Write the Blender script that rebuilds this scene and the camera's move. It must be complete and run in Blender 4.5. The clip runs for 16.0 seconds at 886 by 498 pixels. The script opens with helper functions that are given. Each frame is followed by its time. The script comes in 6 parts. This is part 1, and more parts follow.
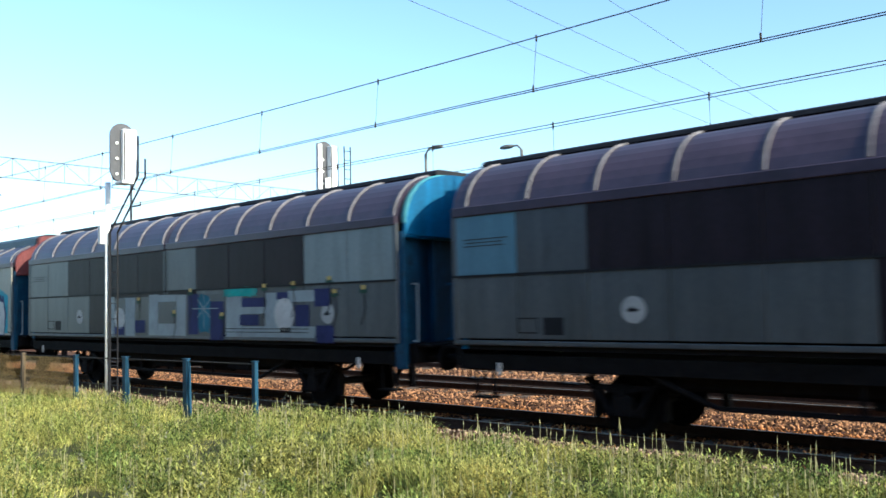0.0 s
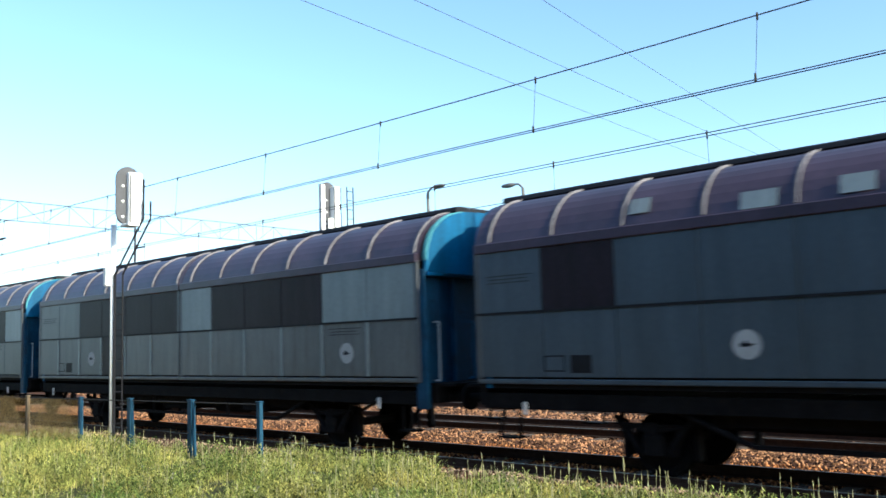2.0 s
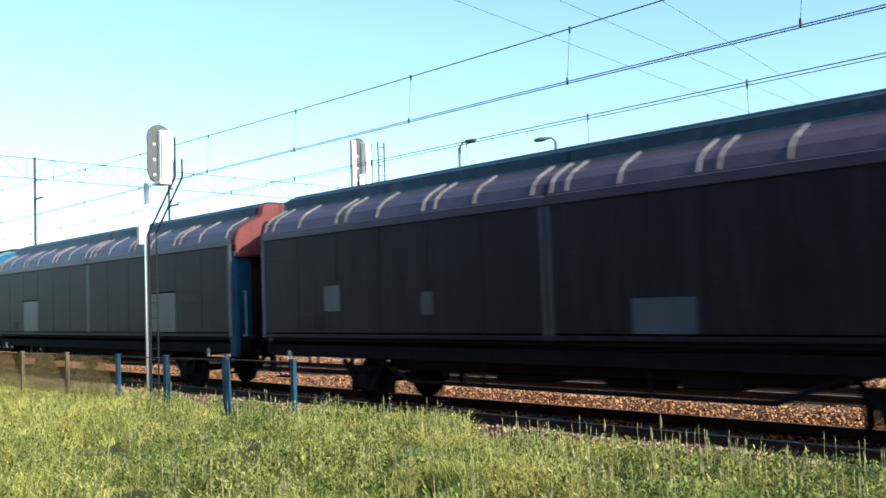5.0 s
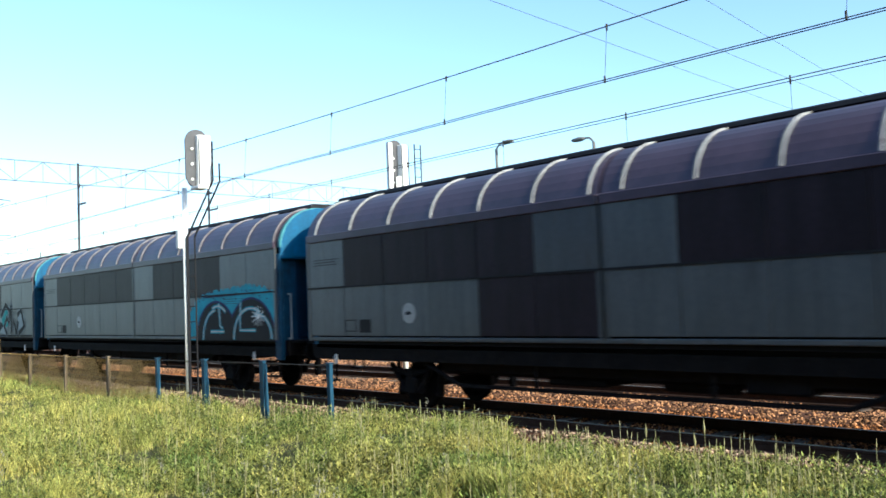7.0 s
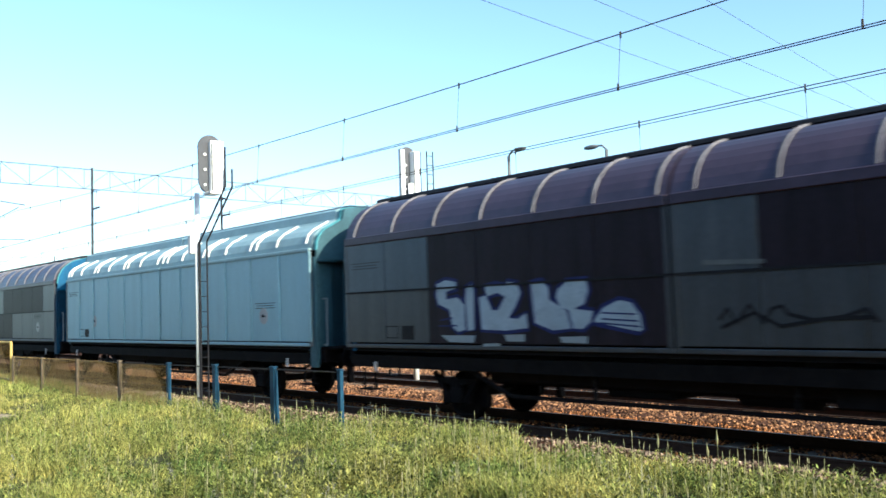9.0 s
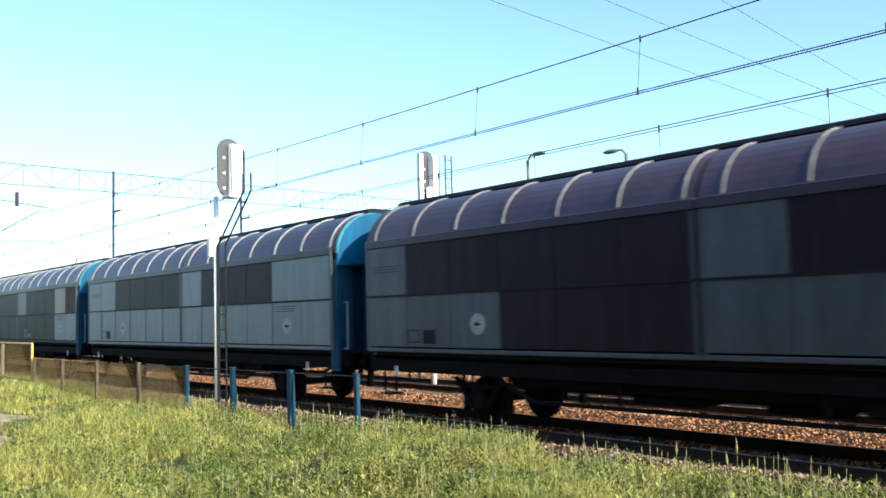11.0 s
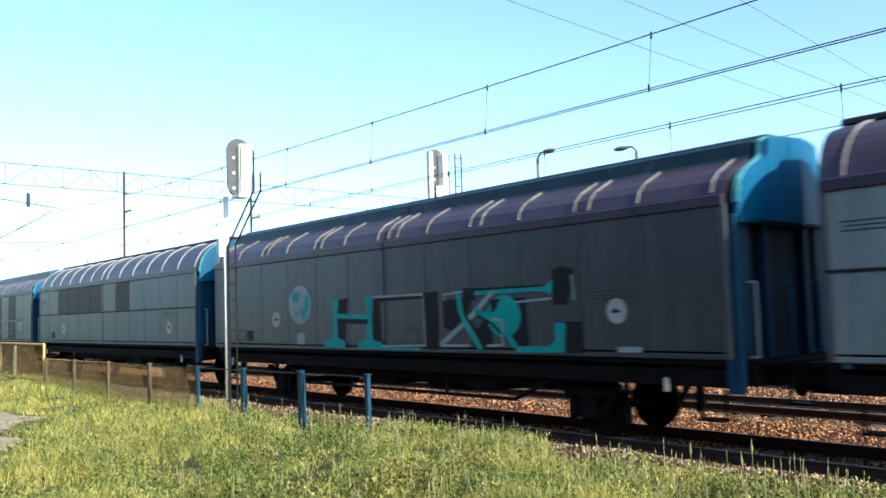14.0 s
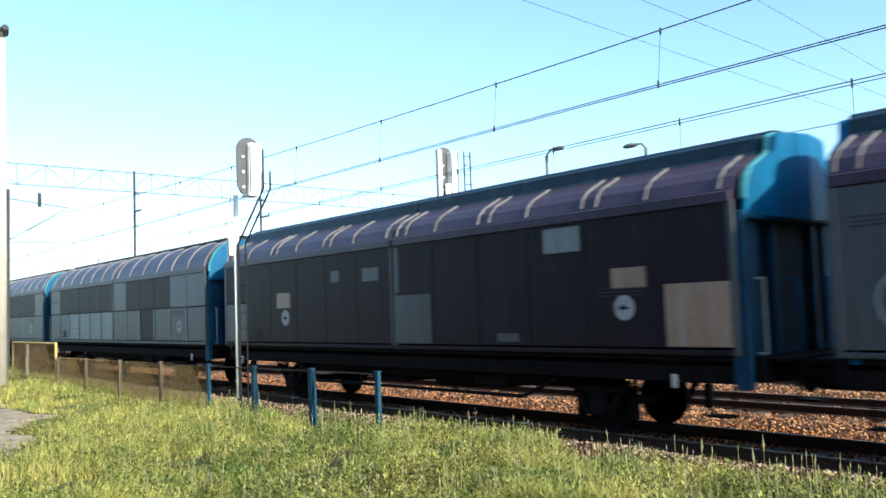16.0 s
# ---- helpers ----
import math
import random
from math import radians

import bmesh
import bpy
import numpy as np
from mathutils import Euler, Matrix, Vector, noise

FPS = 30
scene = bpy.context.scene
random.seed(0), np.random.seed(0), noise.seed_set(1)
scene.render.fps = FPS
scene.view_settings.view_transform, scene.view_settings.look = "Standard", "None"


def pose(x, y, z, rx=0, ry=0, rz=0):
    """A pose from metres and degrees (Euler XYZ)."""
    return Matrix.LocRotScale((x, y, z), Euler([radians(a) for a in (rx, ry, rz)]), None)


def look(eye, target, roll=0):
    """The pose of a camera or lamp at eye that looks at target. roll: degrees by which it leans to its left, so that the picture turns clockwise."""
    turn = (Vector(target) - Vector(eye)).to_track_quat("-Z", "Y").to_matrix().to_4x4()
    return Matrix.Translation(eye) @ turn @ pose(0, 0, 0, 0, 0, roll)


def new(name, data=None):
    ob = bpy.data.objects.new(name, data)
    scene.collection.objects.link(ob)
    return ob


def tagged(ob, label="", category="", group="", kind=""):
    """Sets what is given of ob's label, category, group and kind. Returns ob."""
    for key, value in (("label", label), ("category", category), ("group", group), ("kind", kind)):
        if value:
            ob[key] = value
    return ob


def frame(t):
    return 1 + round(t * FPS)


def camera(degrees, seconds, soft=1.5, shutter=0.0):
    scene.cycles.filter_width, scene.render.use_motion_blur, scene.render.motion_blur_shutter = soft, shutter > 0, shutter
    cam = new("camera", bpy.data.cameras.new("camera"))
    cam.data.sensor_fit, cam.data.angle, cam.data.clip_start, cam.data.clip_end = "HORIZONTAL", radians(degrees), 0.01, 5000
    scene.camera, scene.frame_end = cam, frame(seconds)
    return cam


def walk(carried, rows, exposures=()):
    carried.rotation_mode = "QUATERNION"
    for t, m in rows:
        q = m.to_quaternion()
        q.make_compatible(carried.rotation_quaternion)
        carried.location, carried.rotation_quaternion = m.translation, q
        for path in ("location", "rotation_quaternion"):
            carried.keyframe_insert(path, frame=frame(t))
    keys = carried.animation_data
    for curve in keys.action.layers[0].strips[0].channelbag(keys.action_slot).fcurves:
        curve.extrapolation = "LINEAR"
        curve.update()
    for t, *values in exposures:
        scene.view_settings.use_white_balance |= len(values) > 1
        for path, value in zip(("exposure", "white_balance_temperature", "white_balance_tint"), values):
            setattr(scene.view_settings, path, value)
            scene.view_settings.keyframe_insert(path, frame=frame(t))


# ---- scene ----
# ---- camera and its path ----
cam = camera(54.44, 16.0, soft=1.6, shutter=0.12)
PATH = [
    (0.0, 0.084, -0.401, 1.759, 42.54, 3.56, 1.34),
    (0.5, 0.120, -0.416, 1.765, 42.75, 4.65, 1.40),
    (1.0, 0.128, -0.433, 1.760, 43.08, 4.75, 2.18),
    (1.5, 0.103, -0.416, 1.771, 44.25, 5.95, 2.62),
    (2.0, 0.171, -0.498, 1.762, 42.75, 6.12, 1.84),
    (2.5, 0.162, -0.464, 1.757, 41.37, 4.07, 2.31),
    (3.0, 0.183, -0.490, 1.749, 40.96, 4.05, 2.43),
    (3.5, 0.121, -0.420, 1.782, 41.45, 3.01, 2.73),
    (4.0, 0.085, -0.378, 1.777, 42.31, 1.27, 2.92),
    (4.2, 0.077, -0.380, 1.779, 42.82, 2.45, 2.62),
    (4.5, 0.065, -0.384, 1.783, 43.72, 3.12, 2.33),
    (7.0, -0.032, -0.259, 1.803, 47.47, 3.44, 2.38),
    (7.5, -0.045, -0.256, 1.804, 47.74, 3.98, 2.45),
    (8.0, -0.028, -0.256, 1.801, 47.44, 4.41, 2.13),
    (8.5, -0.038, -0.265, 1.803, 47.39, 4.18, 2.24),
    (9.0, -0.059, -0.236, 1.810, 48.21, 3.92, 1.91),
    (11.5, -0.076, -0.196, 1.821, 49.48, 4.30, 1.53),
    (12.0, -0.055, -0.210, 1.833, 49.27, 4.55, 1.65),
    (12.5, -0.088, -0.177, 1.835, 50.47, 3.82, 2.07),
    (13.0, -0.124, -0.157, 1.826, 50.97, 4.25, 2.03),
    (13.5, -0.106, -0.182, 1.831, 50.13, 4.06, 1.93),
    (14.0, -0.131, -0.155, 1.846, 50.12, 4.10, 1.81),
    (14.5, -0.098, -0.174, 1.802, 50.35, 4.09, 1.92),
    (15.0, -0.116, -0.153, 1.835, 50.60, 3.95, 2.03),
    (15.5, -0.117, -0.149, 1.840, 50.90, 3.91, 2.08),
    (16.0, -0.132, -0.161, 1.829, 50.75, 4.02, 2.01),
]
EXPOSURE, KELVIN, TINT = 0.86, 5520, 0
walk(cam, [(t, pose(x, y, z, 90 + p, r, yaw)) for t, x, y, z, yaw, p, r in PATH], [(0.0, EXPOSURE, KELVIN, TINT), (16.0, EXPOSURE, KELVIN, TINT)])

# ---- world, sun ----
SUN_ELEVATION, SUN_OFF = radians(25), radians(1.4)
to_sun = Vector((math.cos(SUN_ELEVATION) * math.cos(SUN_OFF), math.cos(SUN_ELEVATION) * math.sin(SUN_OFF), math.sin(SUN_ELEVATION)))
world = bpy.data.worlds.new("sky")
scene.world = world
world.use_nodes = True
wn = world.node_tree
sky = wn.nodes.new("ShaderNodeTexSky")
sky.sky_type, sky.sun_disc = "NISHITA", False
sky.sun_elevation = SUN_ELEVATION
sky.sun_rotation = math.atan2(to_sun.x, to_sun.y)
sky.air_density, sky.dust_density, sky.ozone_density = 1.0, 1.3, 0.95
wn.links.new(sky.outputs[0], wn.nodes["Background"].inputs[0])
wn.nodes["Background"].inputs[1].default_value = 0.172
sun = new("sun", bpy.data.lights.new("sun", "SUN"))
sun.data.energy, sun.data.angle, sun.data.color = 5.0, radians(0.6), (1.0, 0.84, 0.62)
sun.matrix_world = look(to_sun * 50, (0, 0, 0))


# ---- materials ----
def material(name, colour, rough=0.7, metal=0.0, vary=0.25, scale=3.0, stain=None, stain_at=0.55, bump=0.0, bump_scale=40.0, streak=False, random_tint=0.0, transmit=0.0, gloss=0.15, sheen=(1, 1, 1)):
    m = bpy.data.materials.new(name)
    m.use_nodes = True
    nt = m.node_tree
    b = nt.nodes["Principled BSDF"]
    b.inputs["Roughness"].default_value, b.inputs["Metallic"].default_value = rough, metal
    b.inputs["Specular IOR Level"].default_value = gloss
    b.inputs["Specular Tint"].default_value = (*sheen, 1)
    co = nt.nodes.new("ShaderNodeTexCoord")
    mp = nt.nodes.new("ShaderNodeMapping")
    nt.links.new(co.outputs["Object"], mp.inputs[0])
    info = nt.nodes.new("ShaderNodeObjectInfo")
    shift = nt.nodes.new("ShaderNodeVectorMath")
    shift.operation = "MULTIPLY"
    shift.inputs[1].default_value = (37.0, 11.0, 5.0)
    nt.links.new(info.outputs["Random"], shift.inputs[0])
    nt.links.new(shift.outputs[0], mp.inputs["Location"])
    if streak:
        mp.inputs["Scale"].default_value = (2.2, 2.2, 0.25)
    n1 = nt.nodes.new("ShaderNodeTexNoise")
    n1.inputs["Scale"].default_value, n1.inputs["Detail"].default_value, n1.inputs["Roughness"].default_value = scale, 6, 0.65
    nt.links.new(mp.outputs[0], n1.inputs["Vector"])
    n2 = nt.nodes.new("ShaderNodeTexNoise")
    n2.inputs["Scale"].default_value, n2.inputs["Detail"].default_value = scale * 9, 4
    nt.links.new(co.outputs["Object"], n2.inputs["Vector"])
    ramp = nt.nodes.new("ShaderNodeMapRange")
    ramp.inputs["From Min"].default_value, ramp.inputs["From Max"].default_value = 0.3, 0.7
    ramp.inputs["To Min"].default_value, ramp.inputs["To Max"].default_value = 1 - vary, 1 + vary
    nt.links.new(n1.outputs["Fac"], ramp.inputs["Value"])
    fine = nt.nodes.new("ShaderNodeMapRange")
    fine.inputs["From Min"].default_value, fine.inputs["From Max"].default_value = 0.3, 0.7
    fine.inputs["To Min"].default_value, fine.inputs["To Max"].default_value = 1 - vary * 0.4, 1 + vary * 0.4
    nt.links.new(n2.outputs["Fac"], fine.inputs["Value"])
    mul = nt.nodes.new("ShaderNodeMath")
    mul.operation = "MULTIPLY"
    nt.links.new(ramp.outputs[0], mul.inputs[0])
    nt.links.new(fine.outputs[0], mul.inputs[1])
    last = mul
    if random_tint:
        rt = nt.nodes.new("ShaderNodeMapRange")
        rt.inputs["To Min"].default_value, rt.inputs["To Max"].default_value = 1 - random_tint, 1 + random_tint
        nt.links.new(info.outputs["Random"], rt.inputs["Value"])
        last = nt.nodes.new("ShaderNodeMath")
        last.operation = "MULTIPLY"
        nt.links.new(mul.outputs[0], last.inputs[0])
        nt.links.new(rt.outputs[0], last.inputs[1])
    vec = nt.nodes.new("ShaderNodeVectorMath")
    vec.operation = "SCALE"
    vec.inputs[0].default_value = colour
    nt.links.new(last.outputs[0], vec.inputs["Scale"])
    out = vec.outputs[0]
    if stain:
        n3 = nt.nodes.new("ShaderNodeTexNoise")
        n3.inputs["Scale"].default_value, n3.inputs["Detail"].default_value, n3.inputs["Roughness"].default_value = scale * 1.7, 8, 0.7
        nt.links.new(mp.outputs[0], n3.inputs["Vector"])
        mask = nt.nodes.new("ShaderNodeMapRange")
        mask.inputs["From Min"].default_value, mask.inputs["From Max"].default_value = stain_at, stain_at + 0.16
        nt.links.new(n3.outputs["Fac"], mask.inputs["Value"])
        mix = nt.nodes.new("ShaderNodeMix")
        mix.data_type = "RGBA"
        mix.inputs["B"].default_value = (*stain, 1)
        nt.links.new(mask.outputs[0], mix.inputs["Factor"])
        nt.links.new(out, mix.inputs["A"])
        out = mix.outputs["Result"]
    nt.links.new(out, b.inputs["Base Color"])
    if bump:
        nb = nt.nodes.new("ShaderNodeTexNoise")
        nb.inputs["Scale"].default_value, nb.inputs["Detail"].default_value = bump_scale, 5
        nt.links.new(co.outputs["Object"], nb.inputs["Vector"])
        bp = nt.nodes.new("ShaderNodeBump")
        bp.inputs["Strength"].default_value, bp.inputs["Distance"].default_value = bump, 0.02
        nt.links.new(nb.outputs["Fac"], bp.inputs["Height"])
        nt.links.new(bp.outputs[0], b.inputs["Normal"])
    if transmit:
        tr = nt.nodes.new("ShaderNodeBsdfTranslucent")
        ms = nt.nodes.new("ShaderNodeMixShader")
        ms.inputs[0].default_value = transmit
        nt.links.new(out, tr.inputs["Color"])
        nt.links.new(b.outputs[0], ms.inputs[1])
        nt.links.new(tr.outputs[0], ms.inputs[2])
        nt.links.new(ms.outputs[0], nt.nodes["Material Output"].inputs["Surface"])
    return m


def island_material(name, dark, light, rough=0.7, transmit=0.0, patchy=0.0, skew=1.0):
    """Each loose piece takes its own shade between two colours."""
    m = bpy.data.materials.new(name)
    m.use_nodes = True
    nt = m.node_tree
    b = nt.nodes["Principled BSDF"]
    b.inputs["Roughness"].default_value = rough
    b.inputs["Specular IOR Level"].default_value = 0.15
    geo = nt.nodes.new("ShaderNodeNewGeometry")
    mix = nt.nodes.new("ShaderNodeMix")
    mix.data_type = "RGBA"
    mix.inputs["A"].default_value, mix.inputs["B"].default_value = (*dark, 1), (*light, 1)
    power = nt.nodes.new("ShaderNodeMath")
    power.operation = "POWER"
    power.inputs[1].default_value = skew
    nt.links.new(geo.outputs["Random Per Island"], power.inputs[0])
    nt.links.new(power.outputs[0], mix.inputs["Factor"])
    colour = mix.outputs["Result"]
    if patchy:
        # stands of different plants: some deeper green, some paler
        co = nt.nodes.new("ShaderNodeTexCoord")
        noise = nt.nodes.new("ShaderNodeTexNoise")
        noise.inputs["Scale"].default_value, noise.inputs["Detail"].default_value = 1.3, 4
        ramp = nt.nodes.new("ShaderNodeMapRange")
        ramp.inputs["From Min"].default_value, ramp.inputs["From Max"].default_value = 0.35, 0.65
        tint = nt.nodes.new("ShaderNodeMix")
        tint.data_type = "RGBA"
        tint.inputs["A"].default_value, tint.inputs["B"].default_value = (1 - 1.1 * patchy, 1 - 0.65 * patchy, 1 - patchy, 1), (1 + 0.3 * patchy, 1 + 0.2 * patchy, 1, 1)
        both = nt.nodes.new("ShaderNodeVectorMath")
        both.operation = "MULTIPLY"
        nt.links.new(co.outputs["Object"], noise.inputs["Vector"])
        nt.links.new(noise.outputs["Fac"], ramp.inputs["Value"])
        nt.links.new(ramp.outputs[0], tint.inputs["Factor"])
        nt.links.new(colour, both.inputs[0])
        nt.links.new(tint.outputs["Result"], both.inputs[1])
        colour = both.outputs[0]
    nt.links.new(colour, b.inputs["Base Color"])
    if transmit:
        tr = nt.nodes.new("ShaderNodeBsdfTranslucent")
        ms = nt.nodes.new("ShaderNodeMixShader")
        ms.inputs[0].default_value = transmit
        nt.links.new(colour, tr.inputs["Color"])
        nt.links.new(b.outputs[0], ms.inputs[1])
        nt.links.new(tr.outputs[0], ms.inputs[2])
        nt.links.new(ms.outputs[0], nt.nodes["Material Output"].inputs["Surface"])
    return m


DIRT = (0.035, 0.03, 0.027)
COOL = (0.7, 0.8, 1.0)
PAINT = {
    "d": material("rusty_brown_primer", (0.0165, 0.012, 0.0175), 0.46, vary=0.35, scale=1.6, stain=(0.01, 0.009, 0.011), streak=True, bump=0.1, gloss=0.15),
    "g": material("grey_wagon_paint", (0.064, 0.069, 0.074), 0.4, vary=0.26, scale=1.4, stain=(0.037, 0.037, 0.038), stain_at=0.55, streak=True, bump=0.08, random_tint=0.1, gloss=0.62, sheen=COOL),
    "h": material("blue_grey_wagon_paint", (0.05, 0.066, 0.082), 0.4, vary=0.22, scale=1.4, stain=(0.045, 0.05, 0.055), stain_at=0.58, streak=True, bump=0.08, random_tint=0.08, gloss=0.62, sheen=COOL),
    "w": material("pale_grey_wagon_paint", (0.18, 0.21, 0.215), 0.42, vary=0.18, scale=1.5, stain=(0.1, 0.1, 0.09), stain_at=0.6, streak=True, bump=0.08, gloss=0.62, sheen=COOL),
    "b": material("light_blue_wagon_paint", (0.085, 0.175, 0.235), 0.42, vary=0.16, scale=1.4, stain=(0.055, 0.095, 0.115), stain_at=0.6, streak=True, bump=0.06, gloss=0.62, sheen=COOL),
    "s": material("new_sky_blue_paint", (0.24, 0.4, 0.46), 0.42, vary=0.08, scale=1.2, stain=(0.17, 0.28, 0.32), stain_at=0.64, streak=True, gloss=0.62, sheen=COOL),
    "k": material("dark_grey_wagon_paint", (0.043, 0.045, 0.048), 0.4, vary=0.3, scale=1.4, stain=DIRT, stain_at=0.55, streak=True, bump=0.08, gloss=0.62, sheen=COOL),
    "m": material("dusty_grey_wagon_paint", (0.095, 0.098, 0.096), 0.4, vary=0.24, scale=1.4, stain=(0.06, 0.056, 0.05), stain_at=0.55, streak=True, bump=0.08, gloss=0.62, sheen=COOL),
    "r": material("red_rust_patch", (0.11, 0.045, 0.035), 0.75, vary=0.3, scale=2.5, stain=(0.1, 0.06, 0.05), bump=0.15, gloss=0.62, sheen=COOL),
    "y": material("beige_wagon_paint", (0.24, 0.225, 0.185), 0.42, vary=0.15, scale=1.3, stain=(0.17, 0.145, 0.11), stain_at=0.58, streak=True, gloss=0.62, sheen=COOL),
    "o": material("orange_stained_panel", (0.3, 0.2, 0.135), 0.42, vary=0.25, scale=1.6, stain=(0.33, 0.3, 0.26), stain_at=0.5, streak=True, gloss=0.62, sheen=COOL),
}
ROOF = material("sooty_brown_roof", (0.047, 0.032, 0.047), 0.4, vary=0.3, scale=1.2, stain=(0.036, 0.028, 0.038), bump=0.06, gloss=0.5, sheen=COOL)
ROOF_NEW = material("blue_grey_roof", (0.27, 0.39, 0.42), 0.5, vary=0.15, scale=1.2, stain=(0.28, 0.36, 0.38))
RIB = material("worn_pale_roof_rib", (0.175, 0.165, 0.18), 0.6, vary=0.35, scale=4.0, stain=(0.085, 0.065, 0.06), stain_at=0.58)
RIB_PALE = material("chalky_roof_rib", (0.27, 0.275, 0.29), 0.6, vary=0.3, scale=4.0, stain=(0.14, 0.12, 0.12), stain_at=0.58)
RIB_SLIM = material("dull_roof_rib", (0.145, 0.14, 0.15), 0.6, vary=0.4, scale=4.0, stain=(0.06, 0.05, 0.05), stain_at=0.56)
FAINT = material("faint_grey_lettering", (0.045, 0.048, 0.052), 0.7, vary=0.3, scale=6.0)
RIDGE = material("black_roof_ridge", (0.015, 0.015, 0.018), 0.6, vary=0.3, scale=2.0)
RIDGE_BLUE = material("faded_blue_ridge", (0.016, 0.032, 0.048), 0.4, vary=0.25, scale=1.5, stain=(0.06, 0.08, 0.1))
END_BLUE = material("bright_blue_end_wall", (0.008, 0.085, 0.19), 0.5, vary=0.3, scale=1.5, stain=(0.012, 0.03, 0.045), stain_at=0.6, streak=True)
END_RED = material("faded_red_end_wall", (0.13, 0.035, 0.036), 0.55, vary=0.3, scale=1.5, stain=(0.1, 0.05, 0.05), stain_at=0.58, streak=True)
END_GREY = material("pale_teal_end_wall", (0.045, 0.1, 0.125), 0.55, vary=0.25, scale=1.5, stain=(0.1, 0.13, 0.14), stain_at=0.6)
END_NAVY = material("sooty_blue_end_frame", (0.008, 0.042, 0.088), 0.55, vary=0.35, scale=2.0, stain=(0.012, 0.02, 0.03), stain_at=0.55)
# brighter cyan than the end wall: sunlight on the lip, painted in
END_SUNLIT = material("sunlit_cyan_edge", (0.09, 0.27, 0.31), 0.6, vary=0.25, scale=4.0, stain=(0.04, 0.2, 0.27), stain_at=0.58)
BLACK = material("grimy_black_underframe", (0.007, 0.0065, 0.007), 0.8, vary=0.4, scale=3.0, stain=(0.014, 0.011, 0.009), bump=0.2, gloss=0.08)
RAIL_RUST = material("rusty_rail", (0.05, 0.03, 0.022), 0.8, vary=0.3, scale=10.0)
RAIL_TOP = material("polished_rail_head", (0.14, 0.12, 0.1), 0.6, metal=0.5, vary=0.1, scale=8.0)
EMBLEM_WHITE = material("dull_white_emblem_paint", (0.36, 0.36, 0.36), 0.6, vary=0.15, scale=5.0, stain=(0.2, 0.2, 0.2), stain_at=0.6)
WHITE = material("white_paint", (0.8, 0.8, 0.78), 0.6, vary=0.06, scale=2.0, stain=(0.5, 0.48, 0.45), stain_at=0.66)
DARK = material("dark_lettering", (0.012, 0.012, 0.015), 0.6, vary=0.2, scale=5.0)
CYAN = material("cyan_spray_paint", (0.05, 0.31, 0.41), 0.6, vary=0.2, scale=2.0, stain=(0.03, 0.35, 0.5))
BLUE_PAINT = material("blue_spray_paint", (0.02, 0.13, 0.2), 0.6, vary=0.3, scale=2.0, stain=(0.05, 0.2, 0.25))
OCHRE = material("dull_yellow_spray_paint", (0.2, 0.17, 0.06), 0.6, vary=0.3, scale=2.0, stain=(0.12, 0.11, 0.06))
TEAL = material("teal_spray_paint", (0.03, 0.3, 0.28), 0.6, vary=0.25, scale=2.0, stain=(0.12, 0.32, 0.28))
GREEN = material("green_spray_paint", (0.03, 0.066, 0.05), 0.6, vary=0.3, scale=2.0, stain=(0.02, 0.05, 0.04))
RED = material("red_spray_paint", (0.24, 0.02, 0.025), 0.6, vary=0.25, scale=2.0)
NAVY = material("navy_spray_paint", (0.02, 0.025, 0.1), 0.6, vary=0.25, scale=2.0)
YELLOW = material("yellow_paint", (0.5, 0.36, 0.12), 0.6, vary=0.2, scale=2.0)
SILVER = material("silver_spray_paint", (0.27, 0.31, 0.33), 0.5, vary=0.15, scale=2.5, stain=(0.22, 0.24, 0.26))
SAGE_PAINT = material("pale_green_spray_paint", (0.1, 0.16, 0.115), 0.6, vary=0.25, scale=2.0, stain=(0.05, 0.1, 0.07))
CHALK_BLUE = material("cool_white_spray_paint", (0.34, 0.4, 0.45), 0.6, vary=0.15, scale=2.5, stain=(0.24, 0.28, 0.32))
CHALK = material("chalk_white_spray_paint", (0.5, 0.5, 0.49), 0.6, vary=0.15, scale=2.5, stain=(0.33, 0.33, 0.33))
SAGE_DEEP = material("mid_green_spray_paint", (0.05, 0.12, 0.07), 0.6, vary=0.3, scale=2.0, stain=(0.08, 0.14, 0.06))
TEAL_DEEP = material("deep_teal_spray_paint", (0.015, 0.08, 0.06), 0.6, vary=0.25, scale=2.0)
SILVER_GREEN = material("grey_green_spray_paint", (0.12, 0.16, 0.15), 0.6, vary=0.25, scale=2.0)
MAROON = material("maroon_spray_paint", (0.045, 0.02, 0.024), 0.6, vary=0.3, scale=2.0)
FENCE_BLUE = material("fence_blue_paint", (0.017, 0.056, 0.1), 0.5, vary=0.25, scale=4.0, stain=(0.12, 0.22, 0.32), stain_at=0.62)
FENCE_BROWN = material("weathered_fence_post", (0.16, 0.12, 0.08), 0.7, vary=0.3, scale=4.0)
MESH_WIRE = material("rusty_fence_wire", (0.5, 0.33, 0.13), 0.6, metal=0.0, vary=0.2, scale=10.0)
WIRE = material("copper_wire", (0.045, 0.04, 0.036), 0.7, metal=0.0, vary=0.1, scale=5.0)
MAST = material("galvanised_mast", (0.05, 0.052, 0.058), 0.7, metal=0.0, vary=0.2, scale=3.0)
SIGNAL_GREY = material("grey_signal_board", (0.085, 0.086, 0.096), 0.6, vary=0.12, scale=3.0)
LAMP_GREY = material("grey_lamp_paint", (0.16, 0.165, 0.17), 0.6, vary=0.15, scale=3.0)
CONCRETE = material("pale_concrete", (0.42, 0.385, 0.34), 0.85, vary=0.15, scale=3.0, stain=(0.42, 0.38, 0.33), bump=0.2)
